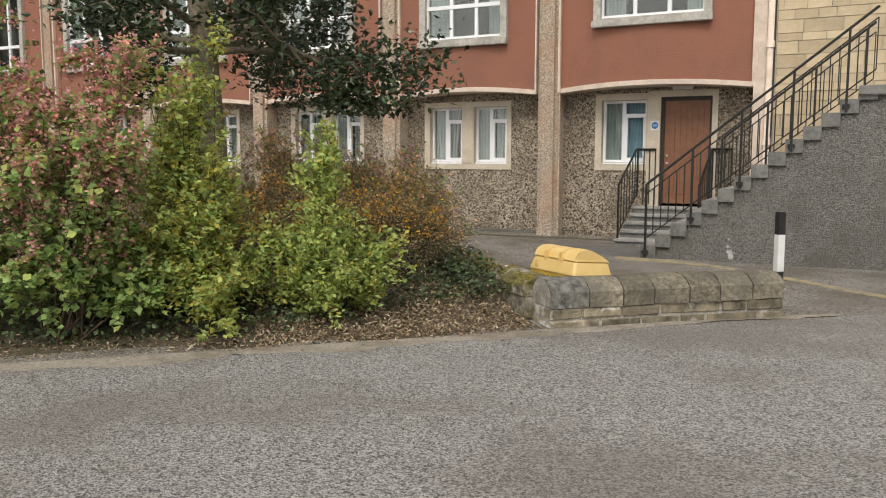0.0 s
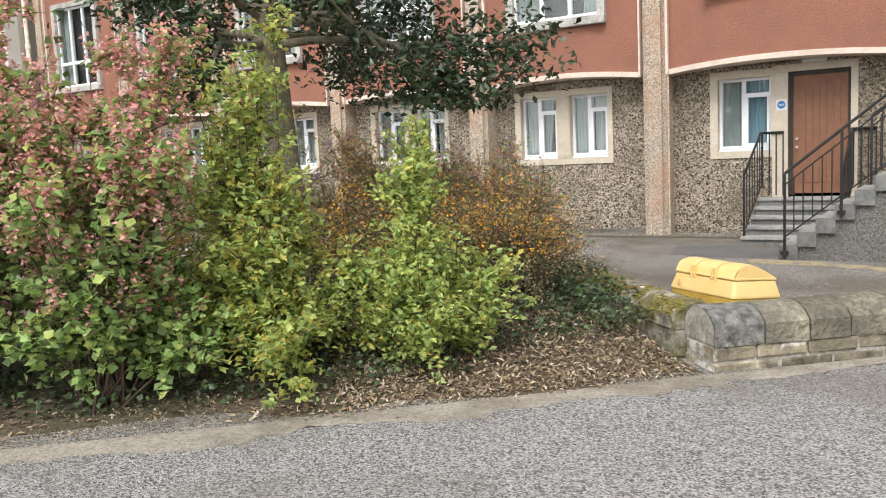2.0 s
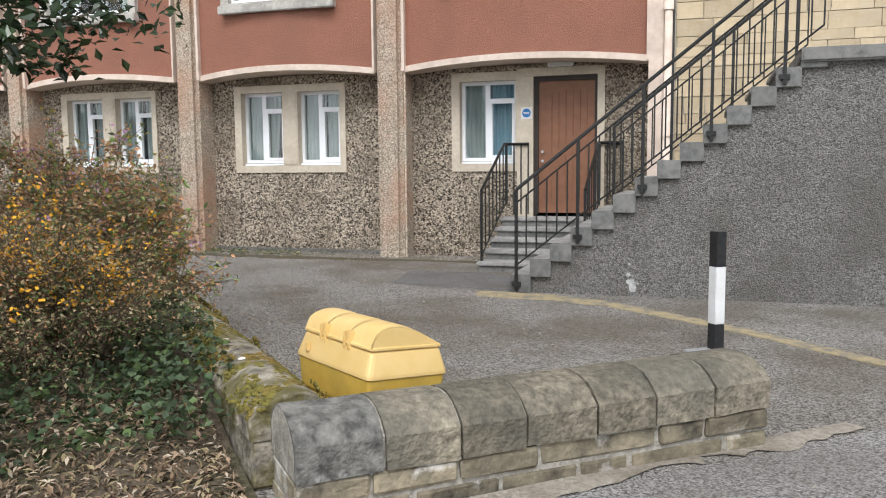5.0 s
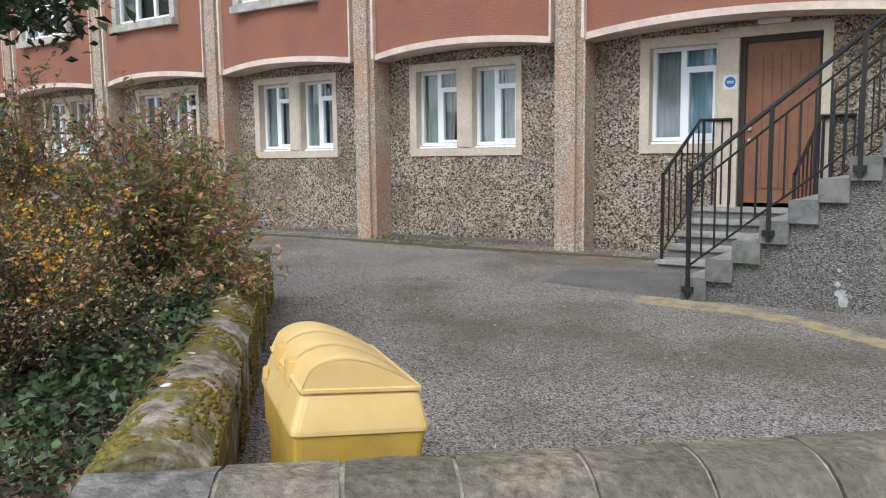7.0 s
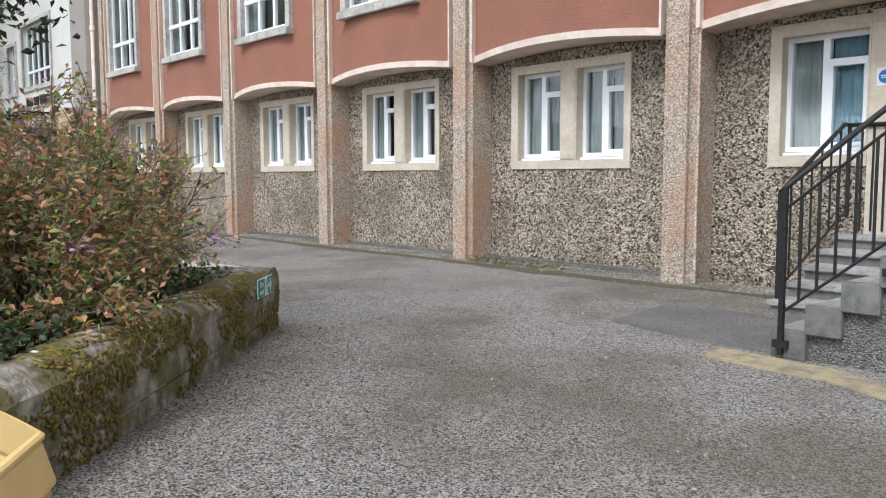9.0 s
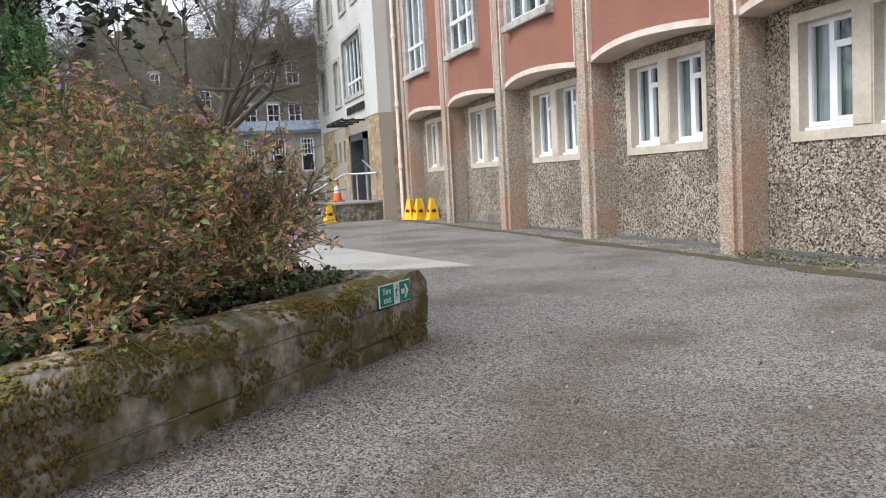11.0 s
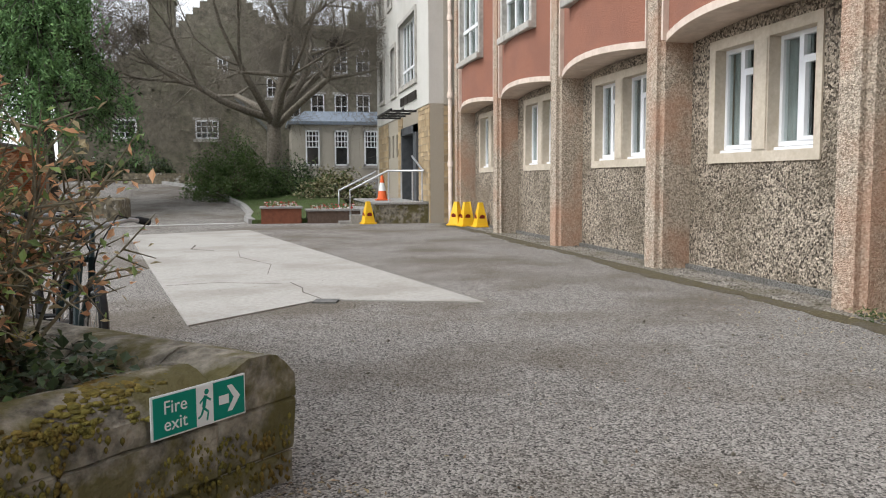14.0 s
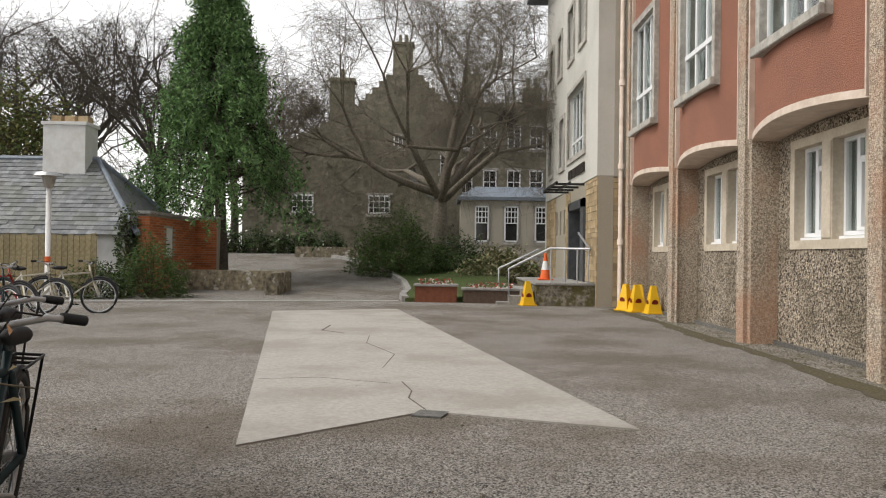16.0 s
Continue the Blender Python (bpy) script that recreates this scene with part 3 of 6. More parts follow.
def ashlar(name, x0, x1, z0, z1, y, parent, seed, m=None, row=0.16, face=-1, cap=300, material=SANDSTONE):
    """Courses of squared stones, each an object on shared meshes; m lays the wall plane elsewhere."""
    rng = random.Random(seed); sizes = {}
    z = z0; count = 0; m = m or Matrix.Identity(4)
    while z < z1 - 0.05:
        h = min(rng.choice((row, row * 1.35, row * 0.8)), z1 - z); x = x0 - rng.random() * 0.3
        while x < x1 - 0.02:
            w = rng.choice((0.28, 0.38, 0.5, 0.62)); a, b = max(x, x0), min(x + w, x1)
            if b - a > 0.06:
                key = (round(b - a, 2), round(h, 2))
                if key not in sizes:
                    bm = bmesh.new(); box(bm, 0.006, key[0] - 0.006, -0.02, 0.03, 0.006, key[1] - 0.006)
                    for v in bm.verts:
                        if v.co.y < 0: v.co += Vector((rng.uniform(-.004, .004), rng.uniform(-.008, .004), rng.uniform(-.004, .004)))
                    me = bpy.data.meshes.new("stone"); bm.to_mesh(me); bm.free(); me.materials.append(material); sizes[key] = me
                ob = new("stone", sizes[key]); ob.matrix_basis = m @ Matrix.Translation((a, y, z)); under(ob, parent); count += 1
            x += w
        z += h
    return count

range_b = thing("stone_range", (8, 0.3, 0.1), "sandstone range beside the outdoor stair", "building")
part("wall", boxes((4.44, 13, 0.05, 0.6, 0.05, 10)), MORTAR, range_b)

# ---- outdoor stair and door steps ----
stair = thing("outdoor_stair", (4.5, -2.6, 0.1), "concrete outdoor stair with grey pebbledash side and black railings", "stairs")
N, TR, RI, SX, SZ = 14, 0.228, 0.1825, 2.81, 0.29
YF, YB = -2.78, -1.42
prof = [(9.5, 0.02), (9.5, SZ + RI * (N - 1) - 0.06)]
for i in reversed(range(N)): prof += [(SX + TR * i + 0.02, SZ + RI * i - 0.06), (SX + TR * i + 0.02, 0.02 if i == 0 else SZ + RI * (i - 1) - 0.06)]
bm = bmesh.new(); fr = [bm.verts.new((x, YF + 0.03, z)) for x, z in prof]; bk = [bm.verts.new((x, YB, z)) for x, z in prof]
bm.faces.new(fr); bm.faces.new(list(reversed(bk)))
for i in range(len(fr)): j = (i + 1) % len(fr); bm.faces.new((fr[i], fr[j], bk[j], bk[i]))
bmesh.ops.recalc_face_normals(bm, faces=bm.faces[:])
part("wall", bm, PEBBLE_GREY, stair, "grey pebbledash flank")
for i in range(N):
    x = SX + TR * i
    if i < N - 1: part("step", boxes((x - 0.01, x + TR + 0.04, YF + 0.05, YB, SZ + RI * i - 0.055, SZ + RI * i), bevel=0.008), STEP, stair)
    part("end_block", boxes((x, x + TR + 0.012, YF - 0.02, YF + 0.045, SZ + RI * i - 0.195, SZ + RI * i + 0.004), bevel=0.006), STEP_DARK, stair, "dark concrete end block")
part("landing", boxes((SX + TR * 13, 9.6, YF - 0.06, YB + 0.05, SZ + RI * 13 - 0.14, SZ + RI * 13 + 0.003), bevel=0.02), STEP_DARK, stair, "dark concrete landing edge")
def railing(y, i0, i1, off):
    lines = []
    p = lambda i, h: (SX + TR * i + 0.08, y, SZ + RI * i + h)
    part("handrail", tubes([[p(i0, 0.97), p(i1, 0.97)]], 0.02, 8), IRON, stair, smooth=True)
    part("lower_rail", tubes([[p(i0, 0.82), p(i1, 0.82)], [p(i0, 0.12), p(i1, 0.12)]], 0.011, 6), IRON, stair)
    for k in range(int((i1 - i0) / 0.5) + 1):
        i = i0 + 0.5 * k; main = k % 6 == 0
        part("post" if main else "baluster", boxes((SX + TR * i + 0.08 - (0.017 if main else 0.008), SX + TR * i + 0.08 + (0.017 if main else 0.008), y - (0.017 if main else 0.008), y + (0.017 if main else 0.008),
             SZ + RI * i + (-0.17 if main else 0.12), SZ + RI * i + (0.97 if main else 0.82))), IRON, stair)
        if main: part("bracket", boxes((SX + TR * i + 0.03, SX + TR * i + 0.13, y - 0.02, y + 0.04, SZ + RI * i - 0.12, SZ + RI * i - 0.07)), IRON, stair)
railing(YF - 0.04, 0, 13.5, 0)
railing(YB + 0.03, 4, 13.5, 0)
bm = bmesh.new(); srng = random.Random(2)
for si, (cx, cz, r) in enumerate(((4.15, 0.25, 0.055), (4.17, 0.19, 0.05), (4.12, 0.33, 0.028), (4.13, 0.45, 0.02), (4.22, 0.24, 0.02))):
    bm.faces.new([bm.verts.new((cx + r * srng.uniform(0.55, 1.0) * math.cos(q * 0.3927), YF + 0.026 - 0.002 * si, cz + r * srng.uniform(0.55, 1.1) * math.sin(q * 0.3927))) for q in range(16)])
part("stain", bm, mat("limewash splash", (0.26, 0.26, 0.25), (0.58, 0.58, 0.56), 14, 0.9, 0.3, 90), stair, "white splash stain")
steps = thing("door_steps", (2.6, -0.4, 0.1), "five pale concrete steps up to the brown door", "steps")
for i in range(5):
    y0, z1 = -1.18 + 0.33 * i, 0.225 + 0.13 * i
    part("tread", boxes((1.96, 3.44, y0, 0.60 if i == 4 else y0 + 0.37, z1 - 0.05, z1), bevel=0.01), STEP, steps, "pale worn tread")
    # Risers reuse the dark block concrete; upright shade is put in their colour.
    part("riser", boxes((1.99, 3.42, y0 + 0.035, 0.58, 0.02 if i == 0 else z1 - 0.135, z1 - 0.05)), STEP_DARK, steps, "riser with shade in its colour")
def side_rail(x, sgn):
    t = thing("step_railing", (x, -0.3, 0.2), "black iron railing beside the door steps", "railing", "door step railings")
    zt = lambda y: 1.19 + 0.50 * (y + 1.05) if y < 0.25 else 1.84
    part("handrail", tubes([[(x, -1.05, 1.19), (x, 0.25, 1.84), (x, 0.40, 1.84), (x + sgn * 0.34, 0.42, 1.84)]], 0.021, 8), IRON, t, smooth=True)
    part("lower_rail", tubes([[(x, -1.05, 0.30), (x, 0.25, 0.93), (x, 0.40, 0.93)]], 0.012, 6), IRON, t)
    for k in range(8):
        y = -1.05 + k * 0.205; r = 0.016 if k in (0, 7) else 0.008
        part("post" if k in (0, 7) else "baluster", boxes((x - r, x + r, y - r, y + r, (0.1 if k == 0 else 0.3 + 0.48 * min(1.3, y + 1.05)), zt(y))), IRON, t)
    for k in range(3): part("baluster", boxes((x + sgn * (0.11 + 0.11 * k) - 0.009, x + sgn * (0.11 + 0.11 * k) + 0.009, 0.41, 0.428, 0.78, 1.84)), IRON, t)
side_rail(2.0, 1); side_rail(3.40, 1)

# ---- tower at the far end ----
tower = thing("entrance_tower", (-23.5, 2, 0.1), "cream roughcast entrance tower on a sandstone base", "building")
TX, TY, TL, TT = -18.62, -0.56, -28.4, 10.75
ent = (-22.9, -20.25, 0.6, 2.85)
big = (-23.3, -20.4, 4.15, 6.05)
def front_wall(z0, z1, y0, y1, holes, material, name="wall"):
    part(name, pierced(TL, TX, z0, z1, holes, y0, y1), material, tower)
slits = [(-24.3 - 0.85 * i, -23.95 - 0.85 * i, 2.0, 2.75) for i in range(3)]
up = [(-25.0, -24.1, 4.1, 5.6), (-27.6, -26.7, 4.1, 5.6), (-21.4, -20.4, 7.1, 8.6), (-23.4, -22.4, 7.1, 8.6), (-25.6, -24.8, 7.1, 8.4), (-27.6, -26.8, 7.1, 8.4)]
front_wall(0.05, 3.27, TY + 0.03, TY + 0.4, [ent] + slits, MORTAR)
front_wall(3.27, TT, TY, TY + 0.4, [big] + up, PLASTER)
# Side wall repeats the front plaster darker, its shade mixed into the colour.
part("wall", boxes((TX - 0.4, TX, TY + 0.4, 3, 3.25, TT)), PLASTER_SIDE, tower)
part("wall", boxes((TX - 0.37, TX - 0.03, TY + 0.4, 3, 0.05, 3.25)), MORTAR, tower)
part("wall", boxes((TL, TX - 0.4, 6, 6.3, 0.05, TT), (TL - 0.3, TL, TY, 6.3, 0.05, TT)), PLASTER, tower)
part("roof", boxes((TL - 1.2, TX + 0.3, TY - 0.7, 6.6, TT, TT + 0.3)), LEAD, tower, "flat roof with dark overhanging eave")
# Lobby reuses the near-black frame paint, so its unlit depth is coloured in.
part("lobby", boxes((-23.6, -19.6, 2.2, 2.3, 0.6, 3.2), (-23.6, -23.5, TY + 0.4, 2.2, 0.6, 3.2), (-19.7, -19.6, TY + 0.4, 2.2, 0.6, 3.2), (-23.6, -19.6, TY + 0.4, 2.3, 3.2, 3.26)), DARK, tower, "lobby with unlit depth in its near-black colour")
part("door_frame", boxes((ent[0], ent[0] + 0.22, TY - 0.05, TY + 0.5, 0.6, 2.85), (ent[1] - 0.5, ent[1], TY - 0.05, TY + 0.5, 0.6, 2.85), (ent[0], ent[1], TY - 0.05, TY + 0.5, 2.62, 2.85)), mat("dark grey cladding", (0.06, 0.065, 0.07), (0.10, 0.105, 0.11), 6, 0.6, 0.1), tower, "dark grey entrance surround")
def tower_window(h, lights, trim=True):
    a, b, c, d = h
    s = part("window", pierced(a - 0.12, b + 0.12, c - 0.14, d + 0.12, [(a, b, c, d)], TY - 0.05, TY + 0.02), GREY_TRIM, tower, "stone window surround")
    y = TY + 0.12; xs = [a + (b - a) * i / lights for i in range(lights + 1)]
    rows = [(a, b, y, y + 0.06, c, c + 0.06), (a, b, y, y + 0.06, d - 0.06, d), (a, b, y - 0.01, y + 0.06, c + 0.45, c + 0.52)]
    for x in xs: rows.append((max(a, x - 0.04), min(b, x + 0.04), y + 0.002, y + 0.058, c + 0.06, d - 0.06))
    part("window_frame", boxes(*rows), UPVC, s, "white frame")
    for l, r in zip(xs, xs[1:]): part("pane", boxes((l + 0.04, r - 0.04, y + 0.025, y + 0.03, c + 0.06, d - 0.06)), GLASS, s)
    # Near-black sheet added behind the lights, standing in for the room's shade.
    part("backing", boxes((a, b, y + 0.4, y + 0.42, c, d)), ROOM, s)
tower_window(big, 5)
for h in up: tower_window(h, 2)
for a, b, c, d in slits: part("pane", boxes((a, b, TY + 0.2, TY + 0.21, c, d)), GLASS, tower); part("backing", boxes((a, b, TY + 0.36, TY + 0.38, c, d)), ROOM, tower)
for i in range(17):
    x = -23.0 + 0.16 * i
    if i not in (4, 8): part("letter", boxes((x, x + 0.11, TY - 0.05, TY - 0.01, 3.55, 3.80)), DARK, tower)
part("canopy", boxes((-23.2, -20.4, TY - 0.75, TY - 0.70, 3.22, 3.28), (-23.2, -20.4, TY - 0.4, TY - 0.36, 3.22, 3.28), *[(x, x + 0.05, TY - 0.75, TY, 3.18, 3.24) for x in (-23.2, -22.3, -21.4, -20.45)]), IRON, tower, "small dark slatted canopy")
bm = tubes([[(-18.45, -0.02, 0.1), (-18.45, -0.02, TT)]], 0.06, 10)
for z in (1.6, 3.4, 5.4, 7.6): tube(bm, [(-18.45, -0.02, z), (-18.45, -0.02, z + 0.14)], 0.08, 10)
part("downpipe", bm, BAND, tower, "cream downpipe", smooth=True)
platform = thing("entrance_platform", (-21, -1.2, 0.1), "low stone entrance platform with steel handrails", "platform")
part("base", boxes((-24.2, -18.88, -1.95, TY + 0.02, 0.02, 0.60)), MOSS_WALL, platform, "mossy stone base")
part("slab", boxes((-24.25, -18.83, -2.0, TY + 0.02, 0.60, 0.66), bevel=0.015), STEP, platform)
for q in ([(-19.0, -0.65, 1.5), (-19.0, -1.62, 1.5), (-19.3, -2.6, 0.98), (-19.3, -2.6, 0.3)], [(-21.6, -1.6, 1.5), (-21.6, -2.7, 0.95), (-21.6, -2.7, 0.25)], [(-19.0, -0.65, 1.5), (-20.9, -0.62, 1.95)]):
    part("handrail", tubes([q], 0.028, 8), STEEL, platform, "steel handrail", smooth=True)
for y in (-0.68, -0.95, -1.25, -1.6): part("post", tubes([[(-19.0, y, 0.65), (-19.0, y, 1.5)]], 0.022, 8), STEEL, platform)
for i in range(3): part("step", boxes((-21.7, -19.2, -2.0 - 0.3 * (i + 1), -2.0 - 0.3 * i, 0.02, 0.48 - 0.16 * i)), STEP, platform)

# ---- garden walls ----
def wall_run(t, u0, v0, along, length, thick, z0, ztop, seed, mat_face, mat_cap, soil_side, capw=0.02, cap_len=0.62, courses=2, hcap=0.185, turn=0.0, joint=MORTAR, inset=0.03, stone=(0.25, 0.62), gap=0.006, first=None):
    """A low wall: courses of separate stones on both faces, a mortar core and rounded coping stones."""
    rng = random.Random(seed); a = U if along == "u" else V; n = V if along == "u" else U
    q = Matrix.Rotation(radians(turn), 2); a, n = q @ a, q @ n
    o = CORNER + u0 * U + v0 * V
    m = Matrix(((a.x, n.x, 0, o.x), (a.y, n.y, 0, o.y), (0, 0, 1, 0), (0, 0, 0, 1)))
    part("core", boxes((inset, length - inset, inset, thick - inset, z0, ztop - 0.09), m=m), joint, t)
    h = (ztop - hcap - z0) / courses
    for c in range(courses):
        x = 0.0
        while x < length - 0.03:
            w = rng.uniform(*stone); e = min(x + w, length)
            if length - e < 0.16: e = length
            bm = bmesh.new(); box(bm, x + gap, e - gap, rng.uniform(-0.012, 0.006), thick + rng.uniform(-0.006, 0.012), z0 + h * c + gap, z0 + h * (c + 1) - gap)
            bmesh.ops.bevel(bm, geom=list(bm.edges), offset=0.012, segments=1, affect="EDGES")
            for v in bm.verts: v.co += Vector((rng.uniform(-.006, .006), rng.uniform(-.007, .007), rng.uniform(-.005, .005))); v.co = m @ v.co
            part("stone", bm, mat_face, t); x = e
    bm = bmesh.new(); fill = [(0.0, ztop - hcap + 0.004)] + [(thick * k / 8, ztop - 0.107 + 0.10 * (1 - abs(k / 4 - 1) ** 2.6)) for k in range(9)] + [(thick, ztop - hcap + 0.004)]
    ends = [[bm.verts.new(m @ Vector((px, py, pz))) for py, pz in fill] for px in (0.006, length - 0.006)]
    for j in range(len(fill)): bm.faces.new((ends[0][j], ends[0][(j + 1) % len(fill)], ends[1][(j + 1) % len(fill)], ends[1][j]))
    bm.faces.new(ends[0]); bm.faces.new(list(reversed(ends[1])))
    part("bedding", bm, joint, t, "mortar bed under the coping")
    x = 0.0
    while x < length - 0.03:
        e = min(x + rng.uniform(cap_len * 0.75, cap_len * 1.15), length)
        if length - e < 0.25: e = length
        bm = bmesh.new(); prof = []
        for k in range(9):
            s = k / 8; prof.append((-capw + (thick + 2 * capw) * s, ztop - 0.10 + 0.10 * (1 - abs(2 * s - 1) ** 2.6)))
        prof = [(-capw, ztop - hcap)] + prof + [(thick + capw, ztop - hcap)]
        ends = []
        ns = max(2, int((e - x) / 0.12))
        for q in range(ns + 1):
            px = x + gap * 0.8 + (e - x - gap * 1.6) * q / ns
            ends.append([bm.verts.new(m @ Vector((px, py + rng.uniform(-.005, .005), pz + rng.uniform(-.006, .006)))) for py, pz in prof])
        for r0, r1 in zip(ends, ends[1:]):
            for j in range(len(prof)): bm.faces.new((r0[j], r0[(j + 1) % len(prof)], r1[(j + 1) % len(prof)], r1[j]))
        bm.faces.new(ends[0]); bm.faces.new(list(reversed(ends[-1])))
        part("coping_stone", bm, first if first and x == 0.0 else mat_cap, t, smooth=False); x = e
front = thing("front_garden_wall", (*uv(1.3, 0.2), 0.05), "low weathered stone wall with rounded coping along the road", "wall", kind="structure")
wall_run(front, 0, 0, "u", 2.30, 0.40, 0.165, 0.615, 5, WALL_STONE, COPING, 0, cap_len=0.36, hcap=0.235, turn=-3.6, joint=LIME, inset=0.010, gap=0.008, first=COPING_DARK)
side = thing("planter_wall", (*uv(0.2, 3), 0.05), "low mossy stone wall edging the planting bed", "wall", kind="structure")
wall_run(side, -0.05, 0.41, "v", 5.14, 0.36, 0.0, 0.60, 6, MOSS_WALL, MOSS_WALL, 1, capw=0.004, cap_len=1.5, stone=(1.2, 2.3), gap=0.002, inset=0.02)
endw = thing("planter_end_wall", (*uv(-1.5, 5.3), 0.05), "low mossy stone wall closing the planting bed", "wall", kind="structure")
wall_run(endw, -4.7, 5.55, "u", 5.02, 0.38, 0.0, 0.61, 7, MOSS_WALL, MOSS_WALL, 0, capw=0.004, cap_len=1.6, stone=(1.2, 2.3), gap=0.002, inset=0.02)
# planting bed soil, rising from the road edge to the wall tops
bu = [-16 + 0.4 * i for i in range(40)] + [-0.06]; bv = [-0.35 + 0.27 * i for i in range(23)]
def bed_z(u, v):
    return 0.19 + 0.27 * smooth01((v + 0.1) / 2.2) + 0.03 * noise.noise((u * 1.3, v * 1.3, 0))
bvts = []
for v in bv:
    for u in bu:
        vv = v + (0.12 * noise.noise((u * 0.8, 3.3, 0)) if v == bv[0] else 0); x, y = uv(u, vv)
        bvts.append((x, y, (ground_z(x, y) - 0.02) if v == bv[0] else bed_z(u, vv) + 0.02))
nb = len(bu)
bed = tagged(from_arrays("planting_bed", bvts, [(j * nb + i, j * nb + i + 1, (j + 1) * nb + i + 1, (j + 1) * nb + i) for j in range(len(bv) - 1) for i in range(nb - 1)], [SOIL], smooth=True), "planting bed of dark soil and leaf litter", "soil", kind="structure")

# ---- things in the yard ----
def uvm(u, v, z, turn=0.0): x, y = uv(u, v); return pose(x, y, z, 0, 0, 45 + turn)

def grit_bin(m):
    """A grit bin: stepped tub, sloping collar and a three-lobed lid hinged along one long side; local y is its length."""
    t = thing("grit_bin", m, "weathered yellow plastic grit bin with three-lobed lid behind the wall", "grit bin")
    def ring(bm, w, l, z, r=0.028):
        out = []
        for sx, sy, a0 in ((1, 1, 0), (-1, 1, 90), (-1, -1, 180), (1, -1, 270)):
            for j in range(4):
                a = radians(a0 + 30 * j); out.append(bm.verts.new((sx * (w - r) + r * math.cos(a), sy * (l - r) + r * math.sin(a), z)))
        return out
    def loft(levels):
        bm = bmesh.new(); rs = [ring(bm, *q) for q in levels]
        for a, b in zip(rs, rs[1:]):
            for j in range(16): bm.faces.new((a[j], a[(j + 1) % 16], b[(j + 1) % 16], b[j]))
        bm.faces.new(rs[-1]); bm.faces.new(list(reversed(rs[0])))
        return bm
    def add(name, bm, mt, label="", smooth=False):
        ob = mesh_ob(name, bm, mt, smooth); ob.parent = t; tagged(ob, label); return ob
    W, L = 0.232, 0.362
    add("body", loft([(W - 0.05, L - 0.05, 0.0), (W - 0.028, L - 0.028, 0.225), (W - 0.018, L - 0.018, 0.23), (W - 0.004, L - 0.004, 0.385)]), BIN_DARK, "dirty yellow tub with a moulded step")
    add("collar", loft([(W - 0.006, L - 0.006, 0.378), (W + 0.003, L + 0.003, 0.386), (W + 0.002, L + 0.002, 0.40), (W - 0.026, L - 0.026, 0.505), (W - 0.034, L - 0.034, 0.512)]), BIN_YELLOW, "pale yellow sloping collar")
    def lobe(y0, y1):
        bm = bmesh.new(); w = W - 0.030; rows = []
        for i in range(11):
            q = i / 10; e = 1 - abs(2 * q - 1) ** 6; y = y0 + (y1 - y0) * q; row = []
            for j in range(17):
                s = -1 + 2 * j / 16
                h = 0.108 * (1 - min(1.0, abs((s + 0.28) / 0.72)) ** 2.4) ** 0.5 if s < -0.28 else 0.108 * (1 - ((s + 0.28) / 1.28) ** 1.55)
                row.append(bm.verts.new((s * w, y, 0.528 + h * (0.90 + 0.10 * e))))
            rows.append(row)
        for a, b in zip(rows, rows[1:]):
            for j in range(16): bm.faces.new((a[j], a[j + 1], b[j + 1], b[j]))
        for row in (rows[0], list(reversed(rows[-1]))): bm.faces.new([bm.verts.new((v.co.x, v.co.y, 0.515)) for v in (row[0], row[-1])][::-1] + row)
        ob = add("lid_lobe", bm, BIN_YELLOW, "domed lobe of the lid")
        ob.data.polygons.foreach_set("use_smooth", [abs(p.normal.y) < 0.8 for p in ob.data.polygons])
    l = L - 0.028
    add("lid_plate", loft([(W - 0.028, l, 0.516), (W - 0.022, l + 0.006, 0.520), (W - 0.022, l + 0.006, 0.530), (W - 0.03, l - 0.004, 0.536)]), BIN_YELLOW, "flat lid edge")
    lobe(-l, -0.122); lobe(-0.114, 0.114); lobe(0.122, l)
    for y in (-0.118, 0.118):
        add("hinge", boxes((-W + 0.012, -W + 0.075, y - 0.030, y - 0.012, 0.49, 0.585), (-W + 0.012, -W + 0.075, y + 0.012, y + 0.030, 0.49, 0.585), bevel=0.006), BIN_YELLOW, "moulded hinge lug")
    add("lug", boxes((-W - 0.012, -W + 0.01, L - 0.14, L - 0.10, 0.42, 0.47), bevel=0.006), BIN_YELLOW)
    return t
grit_bin(pose(3.265, -7.945, 0.145, 0, 4.5, 55))

bol = thing("bollard_post", pose(5.01, -5.22, ground_z(5.01, -5.22) + 0.004, 0, 0, 38), "black and white square folding marker post bolted to the asphalt", "bollard")
for z0, z1, mt in ((0.012, 0.215, BLACK), (0.215, 0.655, WHITE), (0.655, 0.925, BLACK)):
    ob = mesh_ob("band", boxes((-0.045, 0.045, -0.045, 0.045, z0, z1 - 0.001), bevel=0.005), mt); ob.parent = bol
ob = mesh_ob("foot_plate", boxes((-0.25, 0.07, -0.07, 0.07, 0.0, 0.018), bevel=0.004), STEEL); ob.parent = bol; tagged(ob, "steel hinge plate")
ob = mesh_ob("hasp", tubes([[(-0.046, 0.02 * math.cos(q * 0.785), 0.12 + 0.02 * math.sin(q * 0.785)) for q in range(9)]], 0.006, 5), BLACK); ob.parent = bol
ob = mesh_ob("reflector", boxes((0.043, 0.055, -0.032, 0.032, 0.76, 0.85), bevel=0.004), mat("orange reflector", (0.72, 0.22, 0.03), (0.80, 0.28, 0.05), 9, 0.35, 0.0)); ob.parent = bol; tagged(ob, "orange reflector")

